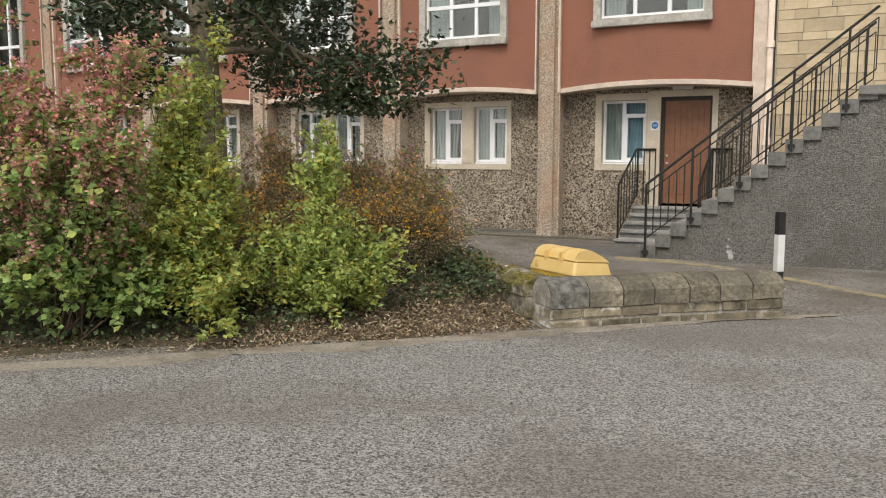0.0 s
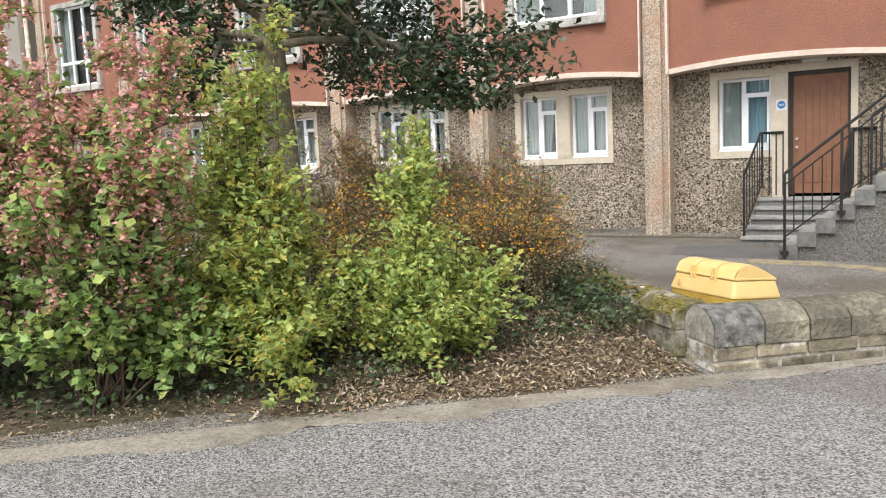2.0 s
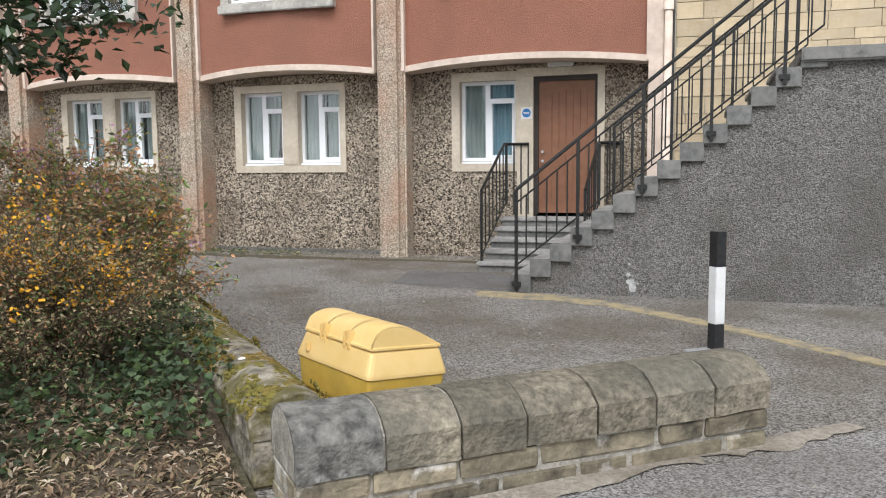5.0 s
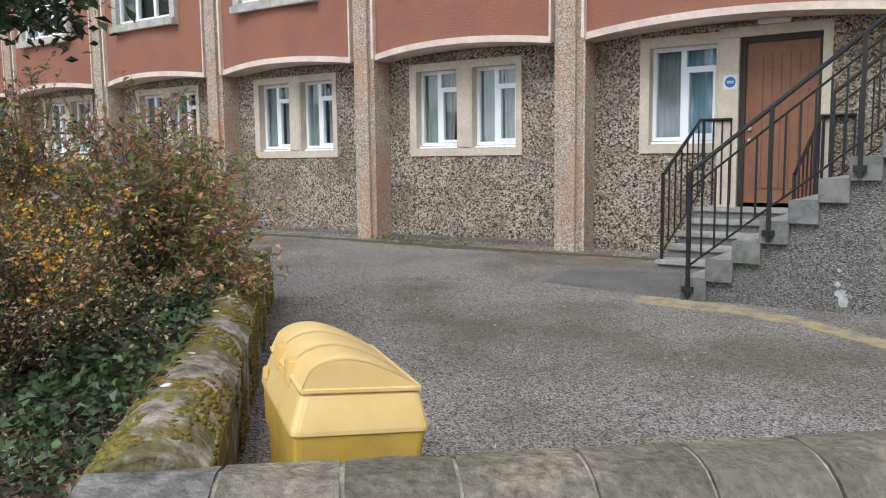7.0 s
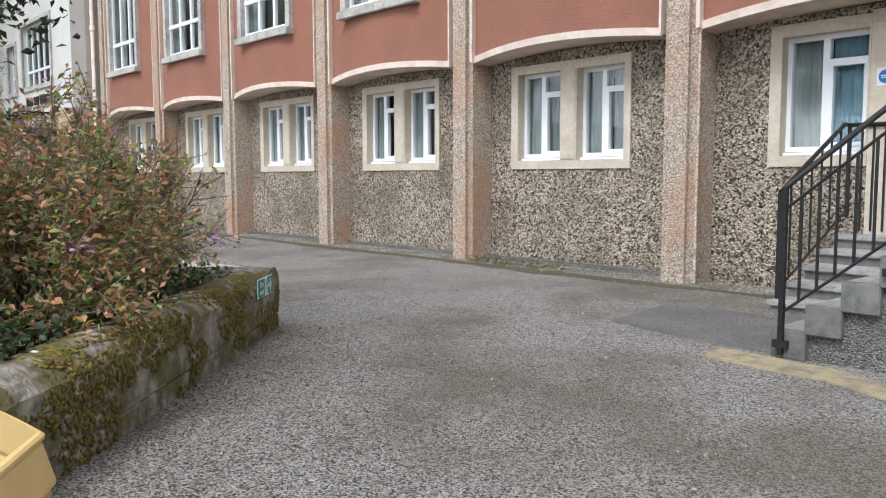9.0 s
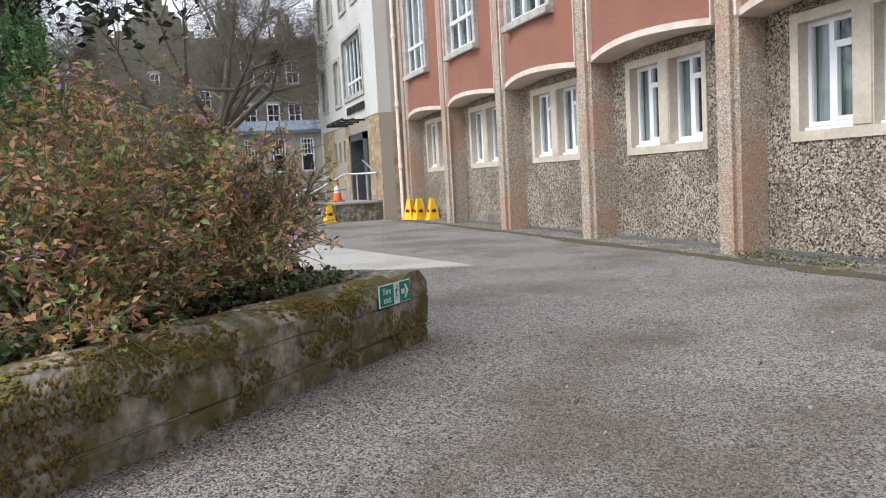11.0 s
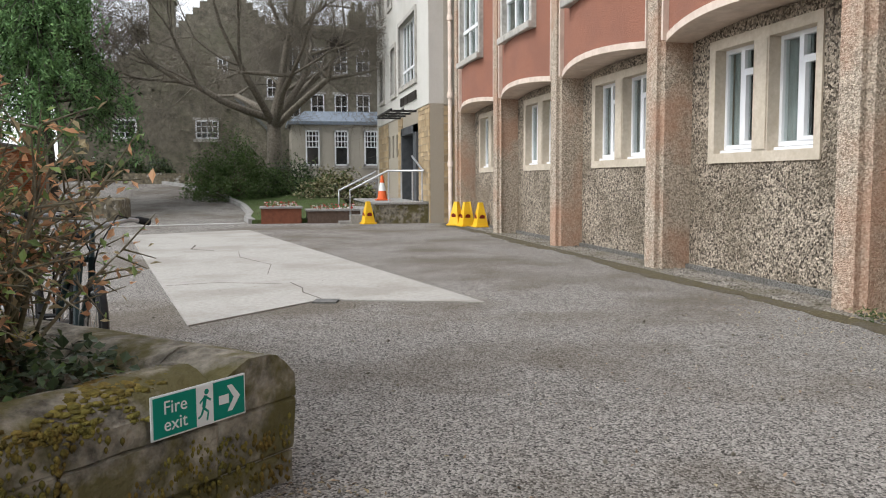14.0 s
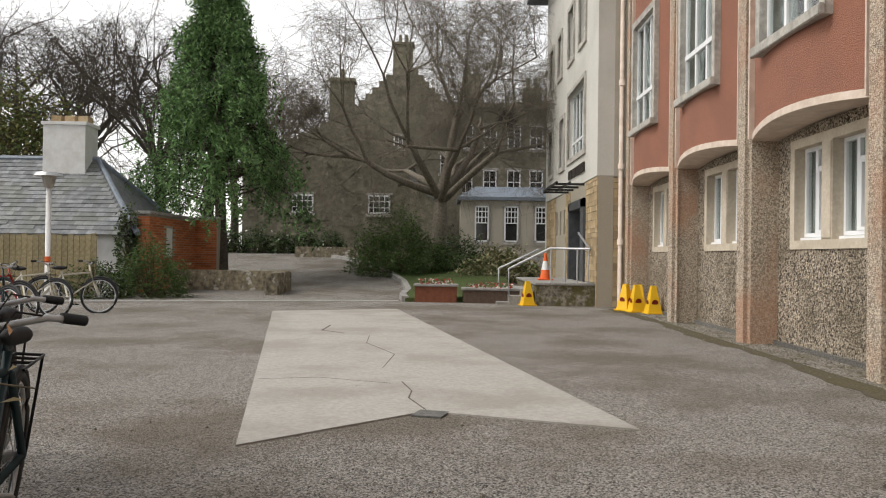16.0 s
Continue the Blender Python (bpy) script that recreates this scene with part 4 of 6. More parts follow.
GREEN = mat("sign green", (0.0, 0.22, 0.155), (0.0, 0.25, 0.18), 5, 0.35, 0.0)
SIGN_WHITE = mat("sign white", (0.75, 0.77, 0.76), (0.8, 0.81, 0.8), 5, 0.35, 0.0)
def fire_sign(m):
    """Built in local x along the sign, z up, facing -y."""
    t = thing("fire_exit_sign", m, "green and white fire exit sign on the mossy wall", "sign")
    def add(name, bm, mt, label=""):
        ob = mesh_ob(name, bm, mt); ob.parent = t; tagged(ob, label)
    add("plate", boxes((-0.20, 0.20, 0.0, 0.006, -0.072, 0.072)), SIGN_WHITE, "white plate")
    add("field", boxes((-0.193, -0.022, -0.003, -0.0005, -0.066, 0.066)), GREEN, "green field")
    add("field", boxes((0.052, 0.193, -0.003, -0.0005, -0.066, 0.066)), GREEN, "green field")
    for text, z in (("Fire", 0.008), ("exit", -0.048)):
        cu = bpy.data.curves.new("lettering", "FONT"); cu.body = text; cu.size = 0.062; cu.align_x = "CENTER"; cu.extrude = 0.0008
        ob = new("lettering", cu); ob.matrix_basis = pose(-0.108, -0.0045, z, 90); ob.data.materials.append(SIGN_WHITE); ob.parent = t
    bm = bmesh.new()
    for poly in ([(0.075, -0.016), (0.12, -0.016), (0.12, 0.016), (0.075, 0.016)], [(0.112, -0.046), (0.135, -0.046), (0.172, 0.0), (0.135, 0.046), (0.112, 0.046), (0.142, 0.0)]):
        bm.faces.new([bm.verts.new((x, -0.0042, z)) for x, z in poly])
    add("arrow", bm, SIGN_WHITE, "white arrow")
    bm = bmesh.new()
    bmesh.ops.create_circle(bm, cap_ends=True, radius=0.010, segments=12, matrix=pose(0.022, -0.0042, 0.045, 90))
    for a, b, w in (((0.018, 0.033), (0.008, -0.008), 0.012), ((0.018, 0.028), (0.040, 0.012), 0.006), ((0.014, 0.028), (-0.008, 0.010), 0.006), ((0.008, -0.008), (0.028, -0.026), 0.007), ((0.028, -0.026), (0.022, -0.054), 0.006), ((0.008, -0.008), (-0.002, -0.032), 0.007), ((-0.002, -0.032), (-0.016, -0.040), 0.006)):
        d = Vector((b[0] - a[0], 0, b[1] - a[1])).normalized(); n = Vector((-d.z, 0, d.x)) * w / 1.6
        p, q = Vector((a[0], -0.0042, a[1])), Vector((b[0], -0.0042, b[1])); bm.faces.new([bm.verts.new(v) for v in (p - n, q - n, q + n, p + n)])
    add("pictogram", bm, GREEN, "green running figure shape")
    add("pictogram_field", boxes((-0.021, 0.051, -0.0035, -0.001, -0.066, 0.066)), SIGN_WHITE)
sx, sy = uv(0.335, 5.46)
fire_sign(pose(sx, sy, 0.495, 0, 0, 135))

YSIGN = mat("yellow plastic", (0.80, 0.47, 0.02), (0.86, 0.53, 0.03), 5, 0.4, 0.0)
ORANGE = mat("orange plastic", (0.75, 0.13, 0.03), (0.82, 0.17, 0.05), 5, 0.5, 0.0)
def floor_sign(m):
    t = thing("wet_floor_sign", m, "yellow plastic wet floor cone sign standing on asphalt", "floor sign", "wet floor signs")
    def add(name, bm, mt): ob = mesh_ob(name, bm, mt); ob.parent = t
    bm = bmesh.new()
    for (r0, z0), (r1, z1) in (((0.15, 0.03), (0.055, 0.56)), ((0.055, 0.56), (0.05, 0.60))):
        lo = [bm.verts.new((sx * r0, sy * r0, z0)) for sx, sy in ((-1, -1), (1, -1), (1, 1), (-1, 1))]; hi = [bm.verts.new((sx * r1, sy * r1, z1)) for sx, sy in ((-1, -1), (1, -1), (1, 1), (-1, 1))]
        for j in range(4): bm.faces.new((lo[j], lo[(j + 1) % 4], hi[(j + 1) % 4], hi[j]))
        bm.faces.new(hi)
    add("cone", bm, YSIGN); add("base", boxes((-0.19, 0.19, -0.19, 0.19, 0.0, 0.04), bevel=0.012), YSIGN)
    for a in range(4):
        bm = bmesh.new(); bmesh.ops.create_circle(bm, cap_ends=True, radius=0.07, segments=16, matrix=pose(0, 0, 0, 0, 0, 90 * a) @ pose(0, -0.121, 0.24, 100))
        bmesh.ops.create_circle(bm, cap_ends=True, radius=0.045, segments=16, matrix=pose(0, 0, 0, 0, 0, 90 * a) @ pose(0, -0.123, 0.24, 100)); add("symbol", bm, [mat("warning dark red", (0.2, 0.02, 0.01), (0.25, 0.03, 0.02), 4, 0.5, 0.0)] if a == 0 else [bpy.data.materials["warning dark red"]])
    return t
fs = floor_sign(pose(-18.9, -2.17, ground_z(-19, -2.17), 0, 0, 12))
for x, y, a in ((-16.85, 0.0, 10), (-17.35, -0.12, 40), (-17.2, 0.16, 75), (-16.35, 0.24, 5)): copy_thing(fs, pose(x, y, YARD + 0.01, 0, 0, a))
cone = thing("traffic_cone", (-21.2, -1.46, 0.66), "orange and white traffic cone on the platform", "traffic cone")
for (r0, z0, r1, z1, mt, nm) in ((0.15, 0.04, 0.11, 0.28, ORANGE, "lower_cone"), (0.11, 0.28, 0.065, 0.52, SIGN_WHITE, "sleeve"), (0.065, 0.52, 0.03, 0.74, ORANGE, "tip")):
    bm = bmesh.new(); bmesh.ops.create_cone(bm, cap_ends=True, segments=20, radius1=r0, radius2=r1, depth=z1 - z0, matrix=Matrix.Translation((-21.2, -1.46, 0.66 + (z0 + z1) / 2))); part(nm, bm, mt, cone, smooth=False)
part("base", boxes((-21.41, -20.99, -1.67, -1.25, 0.66, 0.70), bevel=0.015), ORANGE, cone)

FLOWER_RED = mat("red petals", (0.35, 0.03, 0.03), (0.5, 0.06, 0.07), 9, 0.7, 0.0, rand=0.2)
FLOWER_WHITE = mat("white petals", (0.6, 0.55, 0.5), (0.75, 0.7, 0.66), 9, 0.7, 0.0, rand=0.2)
LEAF_MID = mat("mid green leaf", (0.045, 0.085, 0.02), (0.09, 0.15, 0.04), 5, 0.55, 0.0, rand=0.35, trans=0.25)
def planter(y0, y1, x, h, mt, label, seed):
    t = thing("flower_planter", (x, (y0 + y1) / 2, 0.09), label, "planter", "planters by the entrance")
    part("box", boxes((x - 0.9, x, y0, y1, 0.07, h), bevel=0.01), mt, t)
    part("rim", boxes((x - 0.94, x + 0.04, y0 - 0.04, y1 + 0.04, h, h + 0.05), bevel=0.01), STEP, t)
    rng = np.random.default_rng(seed); n = 260
    P = np.c_[rng.uniform(x - 0.8, x - 0.05, n), rng.uniform(y0 + 0.1, y1 - 0.1, n), h + 0.06 + 0.12 * rng.random(n)]
    leaves("plants", P, 0.06, [LEAF_MID, FLOWER_RED, FLOWER_WHITE], [0.4, 0.35, 0.25], seed, t)

# ---- foliage maker ----
def leaves(name, P, size, mats, weights, seed, parent, aspect=0.62, droop=0.0, up=1.2, sizes=0.35, label=""):
    """A crown of small folded leaves at the points P (each leaf four corners, two triangles)."""
    rng = np.random.default_rng(seed); n = len(P); P = np.asarray(P, float)
    d = rng.normal(size=(n, 3)); d[:, 2] = d[:, 2] * 0.6 - droop; d /= np.linalg.norm(d, axis=1)[:, None]
    nrm = rng.normal(size=(n, 3)) * 0.7; nrm[:, 2] += up
    s = np.cross(d, nrm); s /= np.linalg.norm(s, axis=1)[:, None] + 1e-9; q = np.cross(s, d)
    L = size * (1 + sizes * rng.uniform(-1, 1, n))[:, None]; W = L * aspect * 0.5
    v = np.stack([P - d * L * 0.5, P + s * W + q * L * 0.10 - d * L * 0.04, P + d * L * 0.5 - q * L * 0.05, P - s * W + q * L * 0.10 - d * L * 0.04], 1).reshape(-1, 3)
    i = np.arange(n)[:, None] * 4
    f = np.concatenate([i + [0, 1, 2], i + [0, 2, 3]], 1).reshape(-1, 3)
    idx = np.repeat(rng.choice(len(mats), n, p=np.array(weights) / sum(weights)), 2)
    ob = from_arrays(name, v, f, mats, idx.astype(np.int32))
    tagged(ob, kind="stuff")
    return under(ob, parent, label) if parent else ob

def tube_mesh(name, segs, material, parent, sides=4, label=""):
    """Many straight tapered limbs (a, b, ra, rb) as one mesh, by arrays."""
    A = np.array([s[0] for s in segs]); Bq = np.array([s[1] for s in segs]); ra = np.array([s[2] for s in segs]); rb = np.array([s[3] for s in segs])
    d = Bq - A; d /= np.linalg.norm(d, axis=1)[:, None] + 1e-9
    ref = np.where(np.abs(d[:, 2:]) < 0.9, [[0, 0, 1.0]], [[1.0, 0, 0]]); s = np.cross(d, ref); s /= np.linalg.norm(s, axis=1)[:, None]; q = np.cross(d, s)
    ang = np.arange(sides) * 2 * np.pi / sides
    off = np.cos(ang)[None, :, None] * s[:, None] + np.sin(ang)[None, :, None] * q[:, None]
    v = np.concatenate([A[:, None] + off * ra[:, None, None], Bq[:, None] + off * rb[:, None, None]], 1).reshape(-1, 3)
    i = np.arange(len(segs))[:, None] * 2 * sides; f = []
    for j in range(sides):
        k = (j + 1) % sides; f.append(np.concatenate([i + j, i + k, i + sides + k, i + sides + j], 1))
    ob = from_arrays(name, v, np.concatenate(f), [material], smooth=True)
    tagged(ob, kind="stuff")
    return under(ob, parent, label)

def stems_and_points(base, targets, rng, r0, twigs, twig_len, per_twig, start=0.35, spread=0.5):
    """Curved stems from a base to each target, side twigs, and leaf points along them."""
    segs, pts = [], []
    for tgt in targets:
        b = np.array(base) + rng.normal(size=3) * [0.08, 0.08, 0.0]; tgt = np.array(tgt); mid = (b + tgt) / 2 + [0, 0, 0.12 * np.linalg.norm(tgt - b)] + rng.normal(size=3) * 0.05
        line = [(1 - s) ** 2 * b + 2 * s * (1 - s) * mid + s * s * tgt for s in np.linspace(0, 1, 6)]
        for k in range(5): segs.append((line[k], line[k + 1], r0 * (1 - k / 6), r0 * (1 - (k + 1) / 6)))
        for k in range(twigs):
            s = rng.uniform(start, 1); i = min(4, int(s * 5)); p = line[i] + (line[i + 1] - line[i]) * (s * 5 - i)
            d = (tgt - b); d /= np.linalg.norm(d) + 1e-9; d = d * (1 - spread) + rng.normal(size=3) * spread; d /= np.linalg.norm(d) + 1e-9
            e = p + d * twig_len * rng.uniform(0.5, 1.2); segs.append((p, e, r0 * 0.35, r0 * 0.15))
            for w in rng.uniform(0.15, 1.05, per_twig): pts.append(p + (e - p) * w + rng.normal(size=3) * twig_len * 0.10)
    return segs, np.array(pts)

def dome(rng, n, c, r, low=0.0, fill=0.55, lump=0.25, seed=0):
    """Points over and inside a lumpy dome of radii r round c."""
    out = []
    while len(out) < n:
        d = rng.normal(size=3); d /= np.linalg.norm(d)
        if d[2] < low: continue
        k = (1 + lump * noise.noise((d[0] * 2.2 + seed, d[1] * 2.2, d[2] * 2.2))) * rng.uniform(fill, 1.0)
        out.append(np.array(c) + d * np.array(r) * k)
    return out
planter(-4.95, -3.88, -19.72, 0.50, mat("red planter", (0.16, 0.06, 0.035), (0.24, 0.09, 0.05), 10, 0.85, 0.2), "red-brown planter box with sparse flowers", 3)
planter(-3.72, -2.3, -19.6, 0.42, mat("dark planter", (0.09, 0.06, 0.045), (0.14, 0.10, 0.075), 10, 0.85, 0.2), "dark planter box with red and white flowers", 4)

# ---- the old house, its wing and the terrace behind ----
house = thing("old_stone_house", (-46, -11, 1.2), "old stone house with crow-stepped gable and white sash windows", "house")
GX, G0, G1 = -43.0, -15.2, -6.05
def crow_gable(x, y0, y1, mid, half, z0, eave, apex, n, name, parent):
    """A gable wall facing +x with stepped skews up to a flat top round mid."""
    right = [(y1 - (y1 - mid - half) * k / n, eave + (apex - eave) * (k + q) / n) for k in range(n) for q in (0, 1)]
    left = [(mid - half - (mid - half - y0) * k / n, apex - (apex - eave) * (k + q) / n) for k in range(n) for q in (0, 1)]
    left = [(mid - half, apex)] + [(y, z) for y, z in left if (y, z) != (mid - half, apex)]
    pts = [(y0, z0), (y1, z0)] + right + [(mid + half, apex)] + left + [(y0, eave)]
    clean = [p for k, p in enumerate(pts) if k == 0 or (abs(p[0] - pts[k - 1][0]) + abs(p[1] - pts[k - 1][1])) > 1e-4]
    bm = bmesh.new(); fr = [bm.verts.new((x, y, z)) for y, z in clean]; bk = [bm.verts.new((x - 0.6, y, z)) for y, z in clean]
    bm.faces.new(fr); bm.faces.new(list(reversed(bk)))
    for k in range(len(fr)): m = (k + 1) % len(fr); bm.faces.new((fr[k], fr[m], bk[m], bk[k]))
    g = part(name, bm, OLD_STONE, parent, "stone gable with crow steps")
    bm = bmesh.new()
    for ya, yb in ((y1 + 0.1, mid), (y0 - 0.1, mid)): bm.faces.new([bm.verts.new(p) for p in ((x - 0.6, ya, eave - 0.2), (x - 12, ya, eave - 0.2), (x - 12, yb, apex - 0.2), (x - 0.6, yb, apex - 0.2))])
    part("roof", bm, SLATE, parent, "dark slate roof")
    return g
def stack(x, y, z0, z1, w, pots, parent):
    c = part("chimney", boxes((x - 1.1, x - 0.02, y - w / 2, y + w / 2, z0, z1), (x - 1.2, x + 0.06, y - w / 2 - 0.1, y + w / 2 + 0.1, z1, z1 + 0.16)), OLD_STONE, parent, "stone chimney")
    for k in range(pots): q = y + (k - (pots - 1) / 2) * 0.38; part("chimney_pot", tubes([[(x - 0.55, q, z1 + 0.16), (x - 0.55, q, z1 + 0.75)]], 0.13, 8, 0.10), OLD_STONE, c)
gable = crow_gable(GX, G0, G1, -9.95, 0.5, 0.8, 6.3, 8.75, 8, "gable_wall", house)
part("wall", boxes((GX - 6.5, GX - 0.6, G1 - 0.5, G1, 0.8, 6.2), (GX - 6.5, GX - 0.6, G0, G0 + 0.5, 0.8, 6.2)), OLD_STONE, house)
stack(GX - 0.1, -9.95, 8.0, 10.7, 1.25, 1, house)
crow_gable(GX - 6.5, -11.4, -3.2, -7.0, 0.6, 0.8, 9.3, 12.9, 9, "rear_gable", house)
stack(GX - 6.6, -7.0, 12.0, 14.4, 1.2, 2, house)
frng = random.Random(12); bm = bmesh.new()
for k in range(150):
    y, z = frng.uniform(G0 + 0.3, G1 - 0.5), frng.uniform(1.8, 7.8)
    if z > 6.2 - 0.0 + 2.2 * (1 - abs(y + 9.95) / 4.4) or any(a - 0.3 < y < b + 0.3 and 3.2 < z < 4.9 for a, b in ((-12.7, -11.2), (-8.6, -7.0))): continue
    box(bm, GX - 0.01, GX + 0.03, y, y + frng.uniform(0.25, 0.6), z, z + frng.uniform(0.1, 0.2))
ob = part("facing_stone", bm, OLD_STONE, gable); tagged(ob, kind="stuff")
def sash(parent, x, y0, y1, z0, z1, nx, nz, zmid=None):
    w = part("window", boxes((x - 0.02, x + 0.03, y0 - 0.12, y1 + 0.12, z1, z1 + 0.14)), GREY_TRIM, parent, "white sash window")
    part("window_sill", boxes((x - 0.02, x + 0.05, y0 - 0.12, y1 + 0.12, z0 - 0.15, z0)), GREY_TRIM, w)
    rows = [(x, x + 0.06, y0, y1, z0, z0 + 0.09), (x, x + 0.06, y0, y1, z1 - 0.08, z1), (x, x + 0.06, y0, y0 + 0.08, z0, z1), (x, x + 0.06, y1 - 0.08, y1, z0, z1)]
    za = zmid or z0
    for i in range(1, nx): y = y0 + (y1 - y0) * i / nx; rows.append((x + 0.002, x + 0.05, y - 0.022, y + 0.022, za, z1))
    for k in range(0 if zmid else 1, nz): z = za + (z1 - za) * k / nz; rows.append((x + 0.004, x + 0.054, y0, y1, z - 0.025, z + 0.025))
    part("window_frame", boxes(*rows), UPVC, w, "white glazing bars")
    part("pane", boxes((x - 0.015, x + 0.01, y0, y1, z0, z1)), mat("dark old glass", (0.012, 0.013, 0.014), (0.03, 0.03, 0.03), 2, 0.08, 0.0, spec=0.6) if "dark old glass" not in bpy.data.materials else bpy.data.materials["dark old glass"], w)
sash(house, GX + 0.01, -12.55, -11.35, 3.5, 4.5, 4, 3); sash(house, GX + 0.01, -8.4, -7.2, 3.5, 4.5, 4, 3); sash(house, GX - 6.49, -7.5, -6.9, 7.9, 8.7, 2, 2); sash(house, GX - 6.49, -4.6, -3.9, 6.4, 7.6, 2, 2)
lean = part("lean_to", boxes((GX - 1.5, GX + 1.2, -6.38, -6.1, 1.0, 5.4)), OLD_STONE, house, "lean-to at the gable")
bm = bmesh.new(); bm.faces.new([bm.verts.new(p) for p in ((GX + 1.2, -6.1, 1.0), (GX + 1.2, -4.7, 1.0), (GX + 1.2, -4.7, 4.0), (GX + 1.2, -6.1, 5.5))]); part("gablet", bm, OLD_STONE, lean)
bm = bmesh.new(); bm.faces.new([bm.verts.new(p) for p in ((GX + 1.35, -6.3, 5.75), (GX + 1.35, -4.5, 3.95), (GX - 2, -4.5, 3.95), (GX - 2, -6.3, 5.75))]); r = bmesh.ops.extrude_face_region(bm, geom=bm.faces[:]); [setattr(v, "co", v.co + Vector((0, 0, -0.2))) for v in r["geom"] if isinstance(v, bmesh.types.BMVert)]; part("lean_roof", bm, SLATE, lean)
wing = thing("bay_wing", (-42, -1, 1.2), "low buff wing with lead roof and white sash windows", "house")
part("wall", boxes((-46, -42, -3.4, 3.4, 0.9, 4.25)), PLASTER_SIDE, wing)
part("roof", boxes((-46, -41.8, -3.6, 3.6, 4.25, 4.42)), LEAD, wing, "lead roof edge")
bm = bmesh.new(); bm.faces.new([bm.verts.new(p) for p in ((-41.85, -3.5, 4.43), (-41.85, 3.5, 4.43), (-43.6, 3.0, 5.1), (-43.6, -2.6, 5.1))]); part("roof_slope", bm, LEAD, wing)
for y in (-2.66, -1.11, 0.5): sash(wing, -41.98, y, y + 0.75, 2.05, 3.95, 4, 3, 3.05)
terrace = thing("stone_terrace", (-52, 0, 1.2), "tall dark stone terrace with rows of sash windows and chimneys", "building")
part("wall", boxes((-60, -50, -8.5, 9, 0.9, 10.6)), OLD_STONE, terrace)
part("cornice", boxes((-60.2, -49.8, -8.7, 9.2, 10.6, 10.9)), OLD_STONE, terrace)
for z in (5.2, 8.0):
    for y in (-6.4, -3.4, -1.9, -0.4, 1.0, 3.0): sash(terrace, -49.98, y, y + 0.85, z, z + 1.5, 2, 2)
for y, h in ((-2.6, 1.9), (1.2, 1.1)):
    c = part("chimney", boxes((-51.6, -50.4, y - 0.55, y + 0.55, 10.9, 10.9 + h)), OLD_STONE, terrace)
    for k in range(2): part("chimney_pot", tubes([[(-51, y - 0.25 + 0.5 * k, 10.9 + h), (-51, y - 0.25 + 0.5 * k, 11.6 + h)]], 0.16, 8, 0.12), OLD_STONE, c)

# ---- cottage, brick wall, fence, lamp ----
cot = thing("slate_cottage", (-25, -22, 0.3), "low cottage with slate roof and white chimney", "house")
bm = bmesh.new()
ridge, eave = 4.15, 1.75
vs = [bm.verts.new(p) for p in ((-21.9, -34, eave), (-21.9, -13.4, eave), (-24.6, -15.7, ridge), (-24.6, -34, ridge), (-27.3, -13.4, eave), (-27.3, -34, eave))]
bm.faces.new((vs[0], vs[1], vs[2], vs[3])); bm.faces.new((vs[1], vs[4], vs[2])); bm.faces.new((vs[3], vs[2], vs[4], vs[5]))
part("roof", bm, SLATE, cot, "grey slate roof")
part("ridge_cap", tubes([[(-24.6, -34, ridge + 0.02), (-24.6, -15.7, ridge + 0.02), (-21.9, -13.4, eave + 0.04)], [(-24.6, -15.7, ridge + 0.02), (-27.3, -13.4, eave)]], 0.09, 6), LEAD, cot)
part("wall", boxes((-27, -22.1, -34, -13.7, 0.1, eave)), WHITE, cot, "white wall")
ch = part("chimney", boxes((-24.9, -24.0, -17.15, -15.85, 3.4, 5.15), (-24.95, -23.95, -17.2, -15.8, 5.15, 5.25)), WHITE, cot, "white rendered chimney")
for k in range(3): part("chimney_pot", boxes((-24.7, -24.3, -17.05 + 0.42 * k, -16.75 + 0.42 * k, 5.25, 5.48)), SANDSTONE, ch)
lampp = thing("lamp_post", (-18, -14.06, 0.1), "white lamp post with flat round head", "street lamp")
part("post", tubes([[(-18, -14.06, 0.08), (-18, -14.06, 2.75)]], 0.06, 10), WHITE, lampp, smooth=True)
bm = bmesh.new(); bmesh.ops.create_cone(bm, cap_ends=True, segments=20, radius1=0.10, radius2=0.17, depth=0.28, matrix=Matrix.Translation((-18, -14.06, 2.88))); part("lantern", bm, GREY_TRIM, lampp)
bm = bmesh.new(); bmesh.ops.create_cone(bm, cap_ends=True, segments=24, radius1=0.33, radius2=0.28, depth=0.08, matrix=Matrix.Translation((-18, -14.06, 3.05))); part("head", bm, STEEL, lampp)
part("bands", tubes([[(-18, -14.06, 1.0), (-18, -14.06, 1.14)]], 0.065, 10), ORANGE, lampp); 
low = thing("drive_wall", (-23, -10.5, 0.1), "low dark stone wall beside the drive", "wall", kind="structure")
part("wall", boxes((-24.3, -23.9, -13.0, -9.0, 0.0, 0.75), (-24.3, -22.2, -9.3, -8.95, 0.0, 0.72), (-26.5, -24.3, -13.2, -12.8, 0, 0.75), bevel=0.02), WALL_STONE, low)
kerb = [(-19.9, -5.2), (-21.5, -5.35), (-24, -5.3), (-27, -5.6), (-30, -6.3), (-34, -7.6), (-38, -10)]
island = [(-19.9, -5.2), (-19.9, -2.2), (-24.4, -2.05), (-41, -2.0), (-41, -9.5)] + list(reversed(kerb))[1:-1]
slab("grass_island", island, 0.10, mat("rough grass", (0.035, 0.06, 0.015), (0.09, 0.13, 0.035), 12, 0.95, 0.8, 60, c=(0.06, 0.05, 0.025), cscale=1), "rough grass bed beside the drive", "grass")
bm = bmesh.new()
